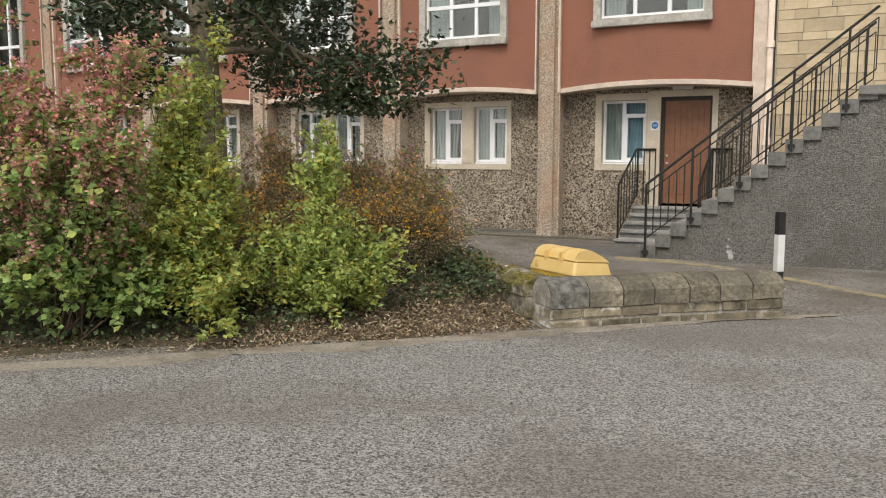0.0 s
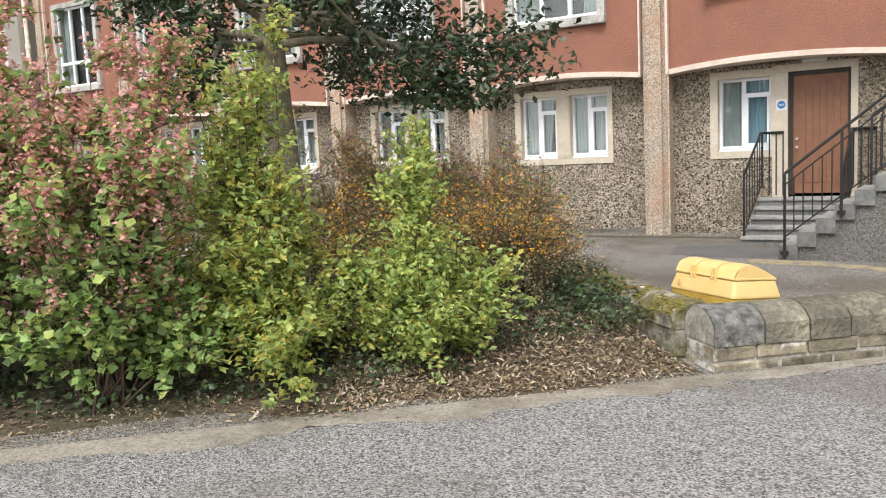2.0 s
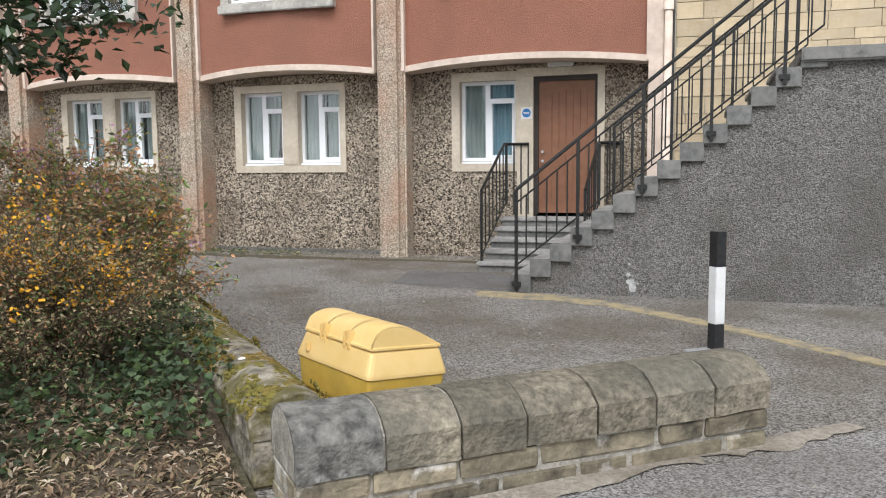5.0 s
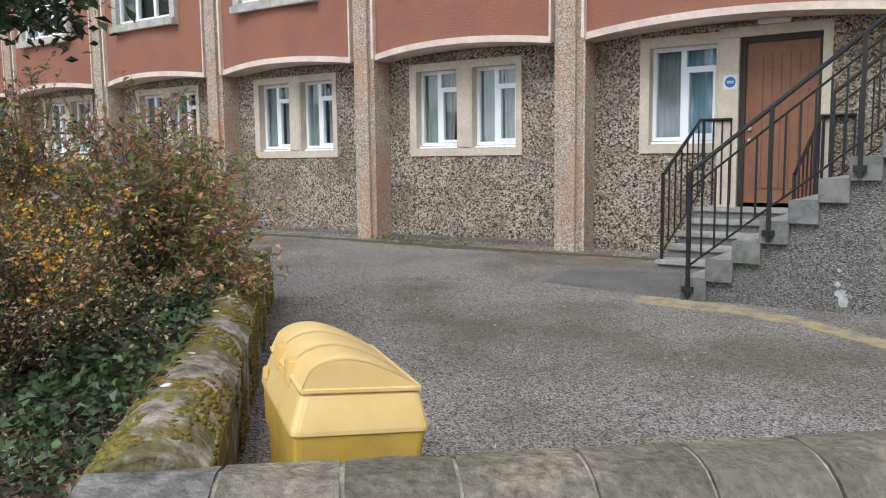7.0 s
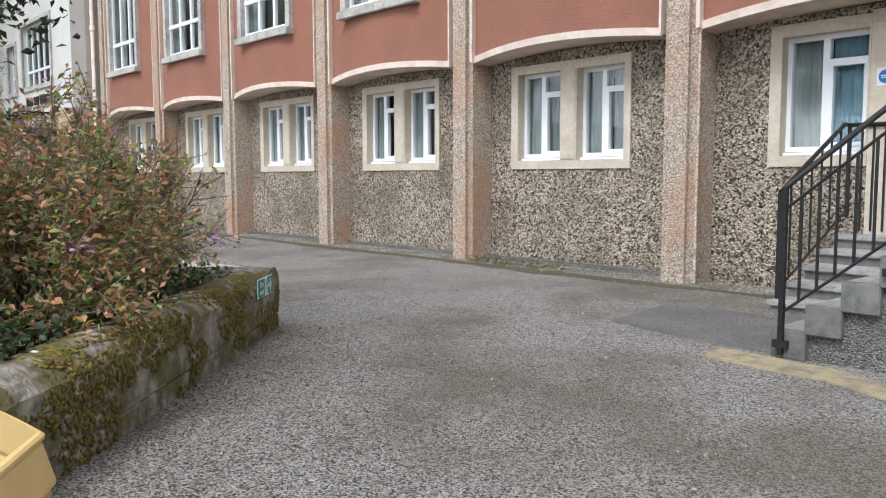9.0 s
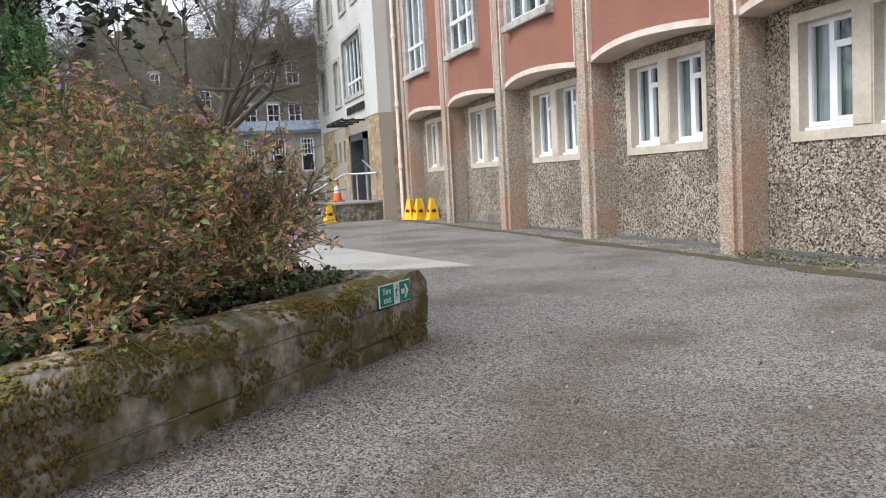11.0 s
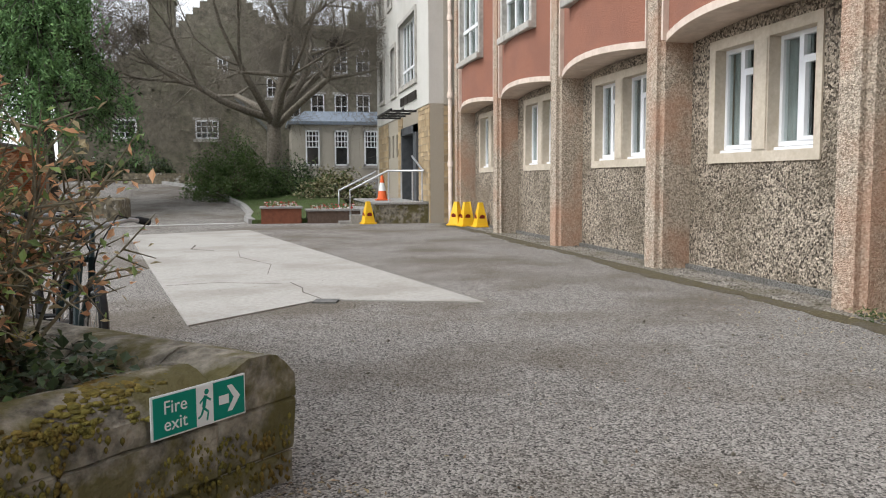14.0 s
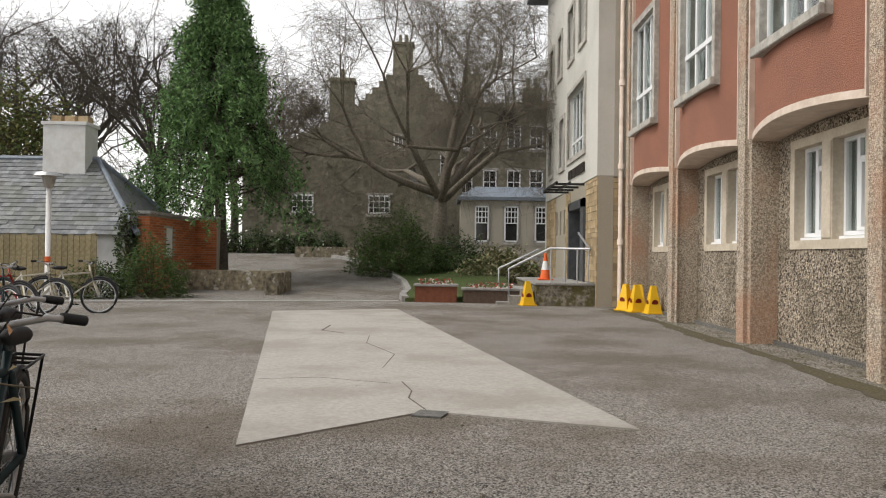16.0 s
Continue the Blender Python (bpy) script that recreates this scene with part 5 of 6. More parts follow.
for (x0, y0), (x1, y1) in zip(kerb, kerb[1:]):
    d = Vector((x1 - x0, y1 - y0)).normalized(); nn = Vector((-d.y, d.x)) * 0.09
    prism(bm, [(x0 - nn.x, y0 - nn.y), (x1 - nn.x, y1 - nn.y), (x1 + nn.x, y1 + nn.y), (x0 + nn.x, y0 + nn.y)], lambda x, y: ground_z(x, y) - 0.1, lambda x, y: ground_z(x, y) + 0.14)
single("kerb", bm, STEP, "pale stone kerb curving along the drive", "kerb", kind="structure")
slab("white_line", [(-17.6, -14), (-17.75, -14), (-20.5, -5.4), (-20.35, -5.4)], 0.006, WHITE, "faded white line across the drive mouth", "road marking")
backw = thing("hedge_wall", (-37, -10, 1.0), "low stone wall before the hedge", "wall", kind="structure")
part("wall", boxes((-37.4, -37.0, -11.2, -7.5, 0.8, 1.62), bevel=0.02), WALL_STONE, backw)

# ---- bicycles ----
def bicycle(m, frame_mat, label, tyre=BLACK, turn=20):
    t = thing("bicycle", m, label, "bicycle", "parked bicycles")
    def add(name, bm, mt, smooth=True, parent=t):
        ob = mesh_ob(name, bm, mt, smooth); ob.parent = parent; return ob
    R = 0.33
    for x in (-0.52, 0.52):
        circ = [[(x + R * math.cos(a), 0, R + R * math.sin(a)) for a in [2 * math.pi * i / 28 for i in range(29)]]]
        w = add("wheel", tubes([[(x, -0.05, R), (x, 0.05, R)]], 0.025, 8), STEEL)
        add("tyre", tubes(circ, 0.022, 6), tyre, True, w)
        add("rim", tubes([[(x + (R - 0.03) * math.cos(a), 0, R + (R - 0.03) * math.sin(a)) for a in [2 * math.pi * i / 28 for i in range(29)]]], 0.010, 5), STEEL, True, w)
        add("spokes", tubes([[(x, 0.02 * (-1) ** i, R), (x + (R - 0.03) * math.cos(i * 0.393), 0, R + (R - 0.03) * math.sin(i * 0.393))] for i in range(16)], 0.0022, 3), STEEL, False, w)
        add("mudguard", tubes([[(x + (R + 0.035) * math.cos(a), 0, R + (R + 0.035) * math.sin(a)) for a in [math.pi * (0.1 + 0.09 * i) for i in range(10)]]], 0.018, 5), tyre)
    bb, st, hd, fk = (-0.06, 0, 0.29), (-0.20, 0, 0.80), (0.34, 0, 0.78), (0.40, 0, 0.62)
    add("frame", tubes([[bb, st], [bb, fk], [st[:2] + (0.72,), hd], [hd, fk], [(-0.52, 0.05, R), (-0.19, 0.02, 0.72)], [(-0.52, -0.05, R), (-0.19, -0.02, 0.72)], [(-0.52, 0.05, R), bb], [(-0.52, -0.05, R), bb]], 0.017, 7), frame_mat)
    add("fork", tubes([[fk, (0.45, 0.05, 0.5), (0.52, 0.05, R)], [fk, (0.45, -0.05, 0.5), (0.52, -0.05, R)], [hd, (0.31, 0, 0.92)]], 0.014, 6), frame_mat)
    add("handlebar", tubes([[(0.20, -0.29, 0.97), (0.30, -0.18, 0.98), (0.33, 0, 0.93), (0.30, 0.18, 0.98), (0.20, 0.29, 0.97)]], 0.013, 6), STEEL)
    for sg in (-1, 1): add("grip", tubes([[(0.20, sg * 0.29, 0.97), (0.26, sg * 0.22, 0.98)]], 0.019, 7), BLACK)
    add("rack", tubes([[(-0.28, 0.05, 0.72), (-0.78, 0.06, 0.72), (-0.78, -0.06, 0.72), (-0.28, -0.05, 0.72)], [(-0.74, 0.06, 0.72), (-0.53, 0.06, R)], [(-0.74, -0.06, 0.72), (-0.53, -0.06, R)], [(-0.5, -0.06, 0.72), (-0.5, 0.06, 0.72)], [(-0.64, -0.06, 0.72), (-0.64, 0.06, 0.72)]], 0.007, 5), BLACK)
    bm = bmesh.new(); bmesh.ops.create_uvsphere(bm, u_segments=14, v_segments=8, radius=1, matrix=Matrix.Translation((-0.24, 0, 0.86)) @ Matrix.Diagonal((0.15, 0.075, 0.04, 1)))
    for v in bm.verts: v.co.y *= 1.0 if v.co.x < -0.2 else 0.5
    add("saddle", bm, BLACK)
    add("crank", tubes([[(-0.06, -0.09, 0.29), (-0.06, 0.09, 0.29)], [(-0.06, 0.09, 0.29), (0.05, 0.09, 0.17)], [(-0.06, -0.09, 0.29), (-0.17, -0.09, 0.41)]], 0.012, 6), STEEL)
    bm = bmesh.new(); box(bm, 0.0, 0.10, 0.09, 0.18, 0.155, 0.18); box(bm, -0.22, -0.12, -0.18, -0.09, 0.40, 0.425); add("pedal", bm, BLACK, False)
    add("cable", tubes([[(0.26, 0.2, 0.98), (0.40, 0.1, 1.0), (0.42, 0.02, 0.85), (0.36, 0.0, 0.7)], [(0.26, -0.2, 0.98), (0.42, -0.1, 0.98), (0.40, -0.02, 0.82), (0.1, 0.0, 0.72)]], 0.004, 4), BLACK)
    return t
BIKE_DARK = mat("dark teal bike paint", (0.012, 0.03, 0.035), (0.03, 0.06, 0.065), 5, 0.35, 0.0)
BIKE_RED = mat("red bike paint", (0.35, 0.02, 0.02), (0.42, 0.04, 0.03), 5, 0.35, 0.0)
BIKE_CREAM = mat("cream bike paint", (0.6, 0.57, 0.48), (0.66, 0.63, 0.55), 5, 0.35, 0.0)
bicycle(pose(-2.9, -6.38, YARD, -4, 0, 21), BIKE_DARK, "black bicycle with mudguards behind another by the bed")
bicycle(pose(-1.93, -5.85, YARD, -5, 0, 19), BIKE_DARK, "black and teal bicycle leaning by the planting bed")
bicycle(pose(-10.6, -10.75, YARD, -6, 0, 60), BIKE_DARK, "black bicycle parked by the fence")
bicycle(pose(-12.2, -11.45, YARD, 5, 0, 75), BIKE_RED, "red bicycle parked by the fence")
bicycle(pose(-13.4, -11.55, YARD, -5, 0, 80), BIKE_CREAM, "cream and red bicycle parked by the fence")
bicycle(pose(-14.5, -11.3, YARD, -5, 0, 95), BIKE_CREAM, "cream bicycle with red trim parked by the fence")

# ---- planting bed ----
PINK = mat("pink currant flower", (0.72, 0.30, 0.30), (0.85, 0.50, 0.47), 9, 0.7, 0.0, rand=0.3, trans=0.4)
LEAF_CURRANT = mat("currant leaf", (0.24, 0.37, 0.11), (0.42, 0.55, 0.22), 6, 0.6, 0.0, rand=0.45, trans=0.5)
LEAF_LIME = mat("lime leaf", (0.36, 0.43, 0.11), (0.58, 0.64, 0.22), 6, 0.55, 0.0, rand=0.4, trans=0.5)
LEAF_GOLD = mat("gold tinged leaf", (0.44, 0.38, 0.075), (0.58, 0.50, 0.13), 6, 0.55, 0.0, rand=0.3, trans=0.45)
LEAF_DEEP = mat("deep green leaf", (0.07, 0.115, 0.04), (0.15, 0.21, 0.075), 6, 0.55, 0.0, rand=0.4, trans=0.35)
LEAF_HOLLY = mat("glossy holly leaf", (0.022, 0.042, 0.02), (0.06, 0.09, 0.04), 6, 0.26, 0.0, spec=0.5, rand=0.5)
LEAF_RUST = mat("rusty leaf", (0.58, 0.29, 0.15), (0.82, 0.52, 0.31), 6, 0.7, 0.0, rand=0.45, trans=0.45)
LEAF_BROWN = mat("brown small leaf", (0.33, 0.27, 0.15), (0.56, 0.47, 0.29), 6, 0.75, 0.0, rand=0.45, trans=0.45)
FLOWER_ORANGE = mat("orange blossom", (0.72, 0.33, 0.02), (0.85, 0.48, 0.05), 9, 0.7, 0.0, rand=0.3, trans=0.2)
MAUVE = mat("mauve blossom", (0.55, 0.28, 0.50), (0.70, 0.46, 0.64), 9, 0.6, 0.0, rand=0.2, trans=0.25)
LEAF_IVY = mat("dark ivy leaf", (0.028, 0.05, 0.022), (0.08, 0.11, 0.055), 6, 0.42, 0.0, rand=0.5)
LITTER = mat("dry leaf litter", (0.13, 0.085, 0.05), (0.34, 0.25, 0.17), 5, 0.85, 0.0, rand=0.5)
LITTER_PALE = mat("pale dry litter", (0.36, 0.29, 0.21), (0.52, 0.44, 0.34), 5, 0.85, 0.0, rand=0.3)

def bed_xyz(u, v, h=0.0): x, y = uv(u, v); return np.array([x, y, bed_z(u, v) + h])

def shrub(name, label, u, v, r, height, stems, twigs, per, size, mats, weights, seed, bark=TWIG, r0=0.012, low=0.05, twig_len=0.28, lump=0.3, fill=0.5, category="shrub", aspect=0.62, base=None, extra=(), start=0.35):
    rng = np.random.default_rng(seed); b = bed_xyz(u, v, -0.04) if base is None else np.array(base)
    t = thing(name, tuple(b), label, category)
    tg = dome(rng, stems, b + [0, 0, height * 0.30], (r[0], r[1], height * 0.70), low=low - 0.35, fill=fill, lump=lump, seed=seed)
    tg = [np.array([p[0], p[1], max(p[2], b[2] + 0.10)]) for p in tg] + [np.array(e) for e in extra]
    segs, pts = stems_and_points(b, tg, rng, r0, twigs, twig_len, per, start=start)
    pts[:, 2] = np.maximum(pts[:, 2], b[2] + 0.03)
    tube_mesh("branchwork", segs, bark, t)
    leaves("foliage", pts, size, mats, weights, seed, t, aspect=aspect)
    return t, pts, tg

# flowering currant
for k, (u, v, rr, h, n, sd) in enumerate(((-3.78, 0.62, (0.72, 0.7), 2.05, 36, 11), (-4.75, 0.85, (0.85, 0.75), 2.45, 38, 12), (-5.8, 0.9, (0.9, 0.8), 2.3, 34, 13), (-7.1, 1.0, (0.9, 0.8), 2.2, 26, 14))):
    t, pts, tg = shrub("flowering_currant", "tall flowering currant with green leaves and pink flower clusters", u, v, rr, h, n, 15, 16, 0.060, [LEAF_CURRANT, LEAF_LIME, LEAF_DEEP], [0.74, 0.18, 0.08], sd, r0=0.011, aspect=0.9, twig_len=0.26, fill=0.45,
        extra=[tuple(bed_xyz(u + 0.55 * math.cos(2.4 * q), v + 0.45 * math.sin(2.4 * q), h * (0.72 + 0.34 * ((q * 0.618) % 1)))) for q in range(22)])
    rng = np.random.default_rng(sd + 50); b = bed_xyz(u, v)
    pick = pts[(pts[:, 2] > b[2] + 0.55) & (rng.random(len(pts)) < 0.10 + 0.50 * np.clip((pts[:, 2] - b[2] - 0.9) / 1.2, 0, 1))]
    fl = (pick[:, None] + rng.normal(size=(len(pick), 9, 3)) * [0.017, 0.017, 0.038]).reshape(-1, 3)
    leaves("blossom", fl, 0.031, [PINK, LEAF_RUST], [0.9, 0.1], sd, t, aspect=0.8, label="hanging pink flower clusters")
# lime-leaved shrubs
shrub("lime_shrub", "tall shrub with yellow-green spring leaves", -2.78, 1.0, (0.82, 0.78), 1.55, 50, 15, 25, 0.054, [LEAF_LIME, LEAF_GOLD, LEAF_CURRANT], [0.6, 0.2, 0.2], 21, aspect=0.6, fill=0.4,
      extra=[tuple(bed_xyz(-3.05 + 0.07 * i, 0.95 + 0.05 * (i % 3), 1.6 + 0.12 * i)) for i in range(7)] + [tuple(bed_xyz(-3.2 + 0.12 * (i % 4), 0.8, 1.3 + 0.2 * i)) for i in range(5)])
shrub("lime_shrub", "bushy shrub with bright yellow-green leaves", -1.76, 0.72, (0.62, 0.58), 1.2, 38, 14, 24, 0.052, [LEAF_LIME, LEAF_CURRANT, LEAF_GOLD], [0.68, 0.24, 0.08], 22, aspect=0.6, fill=0.4,
      extra=[tuple(bed_xyz(-1.86 + 0.05 * i, 0.75 + 0.03 * i, 1.25 + 0.07 * i)) for i in range(6)])
# orange-flowered barberry by the wall corner
for u, v, rr, h, n, sd in ((-0.75, 1.95, (0.85, 0.75), 1.15, 60, 31), (-1.15, 3.05, (0.8, 0.75), 1.30, 44, 32), (-2.1, 2.2, (0.75, 0.7), 1.1, 34, 33)):
    t, pts, tg = shrub("barberry_shrub", "twiggy barberry with brown leaves and orange blossom", u, v, rr, h, n, 26, 9, 0.022, [LEAF_BROWN, LEAF_DEEP, LEAF_RUST], [0.5, 0.38, 0.12], sd, r0=0.006, aspect=0.6, twig_len=0.30, fill=0.35, lump=0.35)
    rng = np.random.default_rng(sd); pick = pts[(pts[:, 2] > np.median(pts[:, 2])) & (rng.random(len(pts)) < 0.045)]
    leaves("blossom", (pick[:, None] + rng.normal(size=(len(pick), 7, 3)) * 0.022).reshape(-1, 3), 0.020, [FLOWER_ORANGE], [1], sd, t, aspect=0.9, label="small orange blossoms")
# rusty rhododendron along the planter wall
for u, v, rr, h, n, sd in ((-0.55, 4.45, (0.84, 0.78), 1.6, 72, 41), (-1.5, 4.6, (0.9, 0.75), 1.85, 70, 42), (-2.7, 4.55, (0.9, 0.8), 1.9, 60, 43), (-0.35, 3.4, (0.8, 0.75), 1.45, 64, 44), (-3.9, 4.5, (0.9, 0.8), 1.9, 40, 45)):
    t, pts, tg = shrub("rhododendron", "rusty-leaved rhododendron with a few mauve flowers", u, v, rr, h, n, 17, 8, 0.048, [LEAF_RUST, LEAF_DEEP, LEAF_BROWN, LEAF_GOLD, LEAF_CURRANT], [0.40, 0.06, 0.22, 0.10, 0.22], sd, bark=BARK, r0=0.010, aspect=0.5, twig_len=0.26, fill=0.5, lump=0.3)
    rng = np.random.default_rng(sd); tips = [p for p in tg if p[2] > 0.9]; pick = np.array(tips)[rng.permutation(len(tips))[:12]]
    leaves("blossom", (pick[:, None] + rng.normal(size=(len(pick), 10, 3)) * 0.030).reshape(-1, 3), 0.036, [MAUVE], [1], sd, t, aspect=0.95, label="mauve flowers")
# bare shrub at the bed's far corner
rng = np.random.default_rng(48); b = bed_xyz(-0.62, 5.22, -0.02)
t = thing("bare_shrub", tuple(b), "leggy half-bare shrub with rusty leaf tips at the wall end", "shrub")
segs, pts = stems_and_points(b, [b + np.array([np.clip(rng.normal(), -1.3, 1.3) * 0.36, np.clip(rng.normal(), -1.3, 1.3) * 0.36, rng.uniform(0.5, 1.12)]) for _ in range(34)], rng, 0.014, 13, 0.24, 5, start=0.45)
tube_mesh("branchwork", segs, BARK, t); leaves("foliage", pts, 0.045, [LEAF_RUST, LEAF_BROWN, LEAF_CURRANT, LEAF_DEEP], [0.42, 0.3, 0.18, 0.1], 48, t, aspect=0.5)

# broad evergreen tree
def limb(segs, a, d, length, r, rng, depth, tips, bend=0.25, split=(2, 3), shrink=0.72, droop=0.0, n=3, rmin=0.004):
    """A limb of short pieces that bends, then forks."""
    p = np.array(a, float); d = np.array(d, float)
    for k in range(n):
        d = d + rng.normal(size=3) * bend * 0.4 + [0, 0, -droop]; d /= np.linalg.norm(d); q = p + d * length / n
        r1 = max(rmin, r * (1 - 0.35 / n)); segs.append((p, q, r, r1)); p, r = q, r1
        if depth > 0 and k > 0 and rng.random() < 0.45:
            e = d + rng.normal(size=3) * 0.75; e /= np.linalg.norm(e); limb(segs, p, e, length * 0.6, r * 0.5, rng, depth - 1, tips, bend, split, shrink, droop, n, rmin)
    if depth <= 0: tips.append(p); return
    for _ in range(rng.integers(split[0], split[1] + 1)):
        e = d + rng.normal(size=3) * 0.55; e /= np.linalg.norm(e); limb(segs, p, e, length * shrink * rng.uniform(0.8, 1.15), r * 0.66, rng, depth - 1, tips, bend, split, shrink, droop, n, rmin)
rng = np.random.default_rng(61); TB = np.array([-0.85, -8.36, 0.40])
tree = thing("holly_tree", tuple(TB), "evergreen tree with grey trunk and dark glossy leaves", "tree")
bm = bmesh.new(); tube(bm, [TB, TB + [0.02, 0, 0.8], TB + [-0.08, 0.03, 1.8], TB + [-0.18, 0.05, 3.0], TB + [-0.2, 0.1, 5.0]], 0.19, 14, 0.12)
for vtx in bm.verts: k = 1 + 0.07 * noise.noise(vtx.co * 3); vtx.co.x = TB[0] + (vtx.co.x - TB[0]) * k
part("trunk", bm, BARK, tree, "grey-brown trunk", smooth=True)
segs, tips = [], []
for k in range(17):
    a = 2 * math.pi * k / 17 + rng.uniform(-0.2, 0.2); z = rng.uniform(2.5, 4.6)
    limb(segs, TB + [-0.15, 0.05, z - 0.25], (math.cos(a), math.sin(a), rng.uniform(-0.12, 0.25)), rng.uniform(0.8, 1.25), 0.05, rng, 2, tips, droop=0.03, shrink=0.62)
limb(segs, TB + [-0.1, 0.05, 2.45], (0.93, 0.2, 0.05), 1.4, 0.05, rng, 2, tips, droop=0.06, shrink=0.55)
limb(segs, TB + [-0.1, 0.05, 2.7], (0.95, 0.0, 0.0), 1.25, 0.05, rng, 2, tips, droop=0.06, shrink=0.6)
tube_mesh("branchwork", segs, BARK, tree, sides=5)
tips = np.array(tips); P = (tips[:, None] + rng.normal(size=(len(tips), 78, 3)) * [0.19, 0.19, 0.14]).reshape(-1, 3)
mids = np.array([s[1] for s in segs if s[2] < 0.03]); P = np.concatenate([P, (mids[:, None] + rng.normal(size=(len(mids), 16, 3)) * [0.16, 0.16, 0.12]).reshape(-1, 3)])
P = P[((P[:, 2] > 3.3) | (np.hypot(P[:, 0] - TB[0], P[:, 1] - TB[1]) > 0.75)) & (P[:, 2] > 2.1) & ((P[:, 0] - CORNER.x) * V.x + (P[:, 1] - CORNER.y) * V.y < 5.4 + 0.3 * np.sin(P[:, 0] * 5))]
leaves("crown", P, 0.088, [LEAF_HOLLY], [1], 62, tree, aspect=0.55, up=0.9)

# ivy and litter on the bed and wall
rng = np.random.default_rng(71)
def scatter(n, u0, u1, v0, v1, h): return np.array([bed_xyz(u, v, rng.uniform(0.015, h)) for u, v in zip(rng.uniform(u0, u1, n), rng.uniform(v0, v1, n))])
iv = np.concatenate([scatter(6500, -9, -1.5, 0.35, 1.7, 0.16), scatter(900, -1.5, -0.15, 0.8, 1.7, 0.10), scatter(8000, -3.6, -0.1, 1.2, 5.6, 0.18), scatter(2600, -0.45, 0.10, 0.7, 5.4, 0.12) + [0, 0, 0.11]])
tagged(leaves("ivy", iv, 0.042, [LEAF_IVY, LEAF_DEEP], [0.8, 0.2], 72, None, aspect=0.85, up=1.5), "dark trailing ivy covering the bed", "ivy", kind="stuff")
li = np.concatenate([scatter(5200, -9, -0.1, -0.12, 0.75, 0.04), scatter(6200, -2.4, -0.10, 0.0, 1.5, 0.06)])
tagged(leaves("leaf_litter", li, 0.042, [LITTER, LITTER_PALE, LEAF_BROWN], [0.62, 0.18, 0.20], 73, None, aspect=0.38, up=2.5), "dry brown leaf litter and twigs on the bed edge", "leaf litter", kind="stuff")
pe = []
for _ in range(420):
    x, y = (rng.uniform(-17, 3.8), rng.uniform(-0.4, 0.45)) if rng.random() < 0.5 else uv(rng.uniform(-9, 2.5), rng.uniform(-0.7, -0.1))
    pe.append((x, y, ground_z(x, y)))
for _ in range(240): x, y = rng.uniform(-7, 4), rng.uniform(-7, -0.6); pe.append((x, y, ground_z(x, y)))
bm = bmesh.new()
for p in pe: bmesh.ops.create_icosphere(bm, subdivisions=1, radius=1, matrix=Matrix.Translation(p) @ Matrix.Diagonal((*[float(q) for q in rng.uniform(0.006, 0.02, 3)], 1)))
single("loose_stones", bm, GRAVEL, "loose pale stones and grit on the asphalt", "stones", kind="stuff")
gp = np.array([(rng.uniform(-3.1, -1.3), rng.normal() * 0.06 - 0.05, YARD + rng.uniform(0.01, 0.09)) for _ in range(380)])
tagged(leaves("grass_tuft", gp, 0.075, [LEAF_MID, LEAF_BROWN], [0.7, 0.3], 74, None, aspect=0.12, up=0.1), "tufts of grass at the foot of the hall", "grass", kind="stuff")

# moss and lichen on the planter wall, debris on the yard
def specks(name, P, S, material, label, category, smooth=True):
    """Many small flattened stones or cushions (centres P, radii S) as one mesh, each an eight-sided bead."""
    n = len(P); P, S = np.asarray(P, float), np.asarray(S, float)
    a = np.arange(6) * np.pi / 3
    ring = np.stack([np.cos(a), np.sin(a), np.zeros(6)], 1); T = np.concatenate([[[0, 0, 1.0]], ring * 0.75 + [0, 0, 0.6], ring, [[0, 0, -1.0]]])
    v = (P[:, None] + T[None] * S[:, None]).reshape(-1, 3)
    f = [(0, 1 + k, 1 + (k + 1) % 6) for k in range(6)]
    for k in range(6): m = (k + 1) % 6; f += [(1 + k, 7 + k, 7 + m), (1 + k, 7 + m, 1 + m), (7 + k, 13, 7 + m)]
    f = (np.arange(n)[:, None, None] * 14 + np.array(f)[None]).reshape(-1, 3)
    return tagged(from_arrays(name, v, f, [material], smooth=smooth), label, category, kind="stuff")
MOSS_CUSHION = mat("moss", (0.085, 0.078, 0.016), (0.25, 0.21, 0.05), 30, 0.95, 0.8, 90, c=(0.20, 0.10, 0.03), cscale=3, rand=0.35)
mo, ms = [], []
def add_moss(u, v, x0, keep):
    x, y = uv(u, v)
    if noise.noise((x * 2.1, y * 2.1, x0)) + 0.4 * noise.noise((x * 7, y * 7, x0)) < keep: return
    q = abs(x0); s = float(rng.uniform(0.008, 0.026)); mo.append((x, y, 0.592 - 0.10 * q ** 2.6)); ms.append((s, s, s * 0.45))
for _ in range(9000):
    v, s1 = rng.uniform(0.4, 5.6), rng.uniform(-1, 1); add_moss(0.13 + 0.18 * s1, v, s1, 0.02)
for _ in range(3500):
    u, s1 = rng.uniform(-3.2, 0.3), rng.uniform(-1, 1); add_moss(u, 5.74 + 0.19 * s1, s1, 0.10)
for _ in range(5000):
    v, z = rng.uniform(0.5, 5.9), rng.uniform(0.10, 0.55) ; x, y = uv(0.318, v)
    if noise.noise((v * 1.7, z * 3.0, 4.2)) + 0.4 * noise.noise((v * 6, z * 8, 1.0)) < 0.12 or (5.2 < v < 5.72 and z > 0.38): continue
    s = float(rng.uniform(0.006, 0.018)); mo.append((x, y, z)); ms.append((s * 0.6, s * 0.6, s))
specks("moss_cushions", mo, ms, MOSS_CUSHION, "ochre-green moss cushions on the cement wall", "moss")
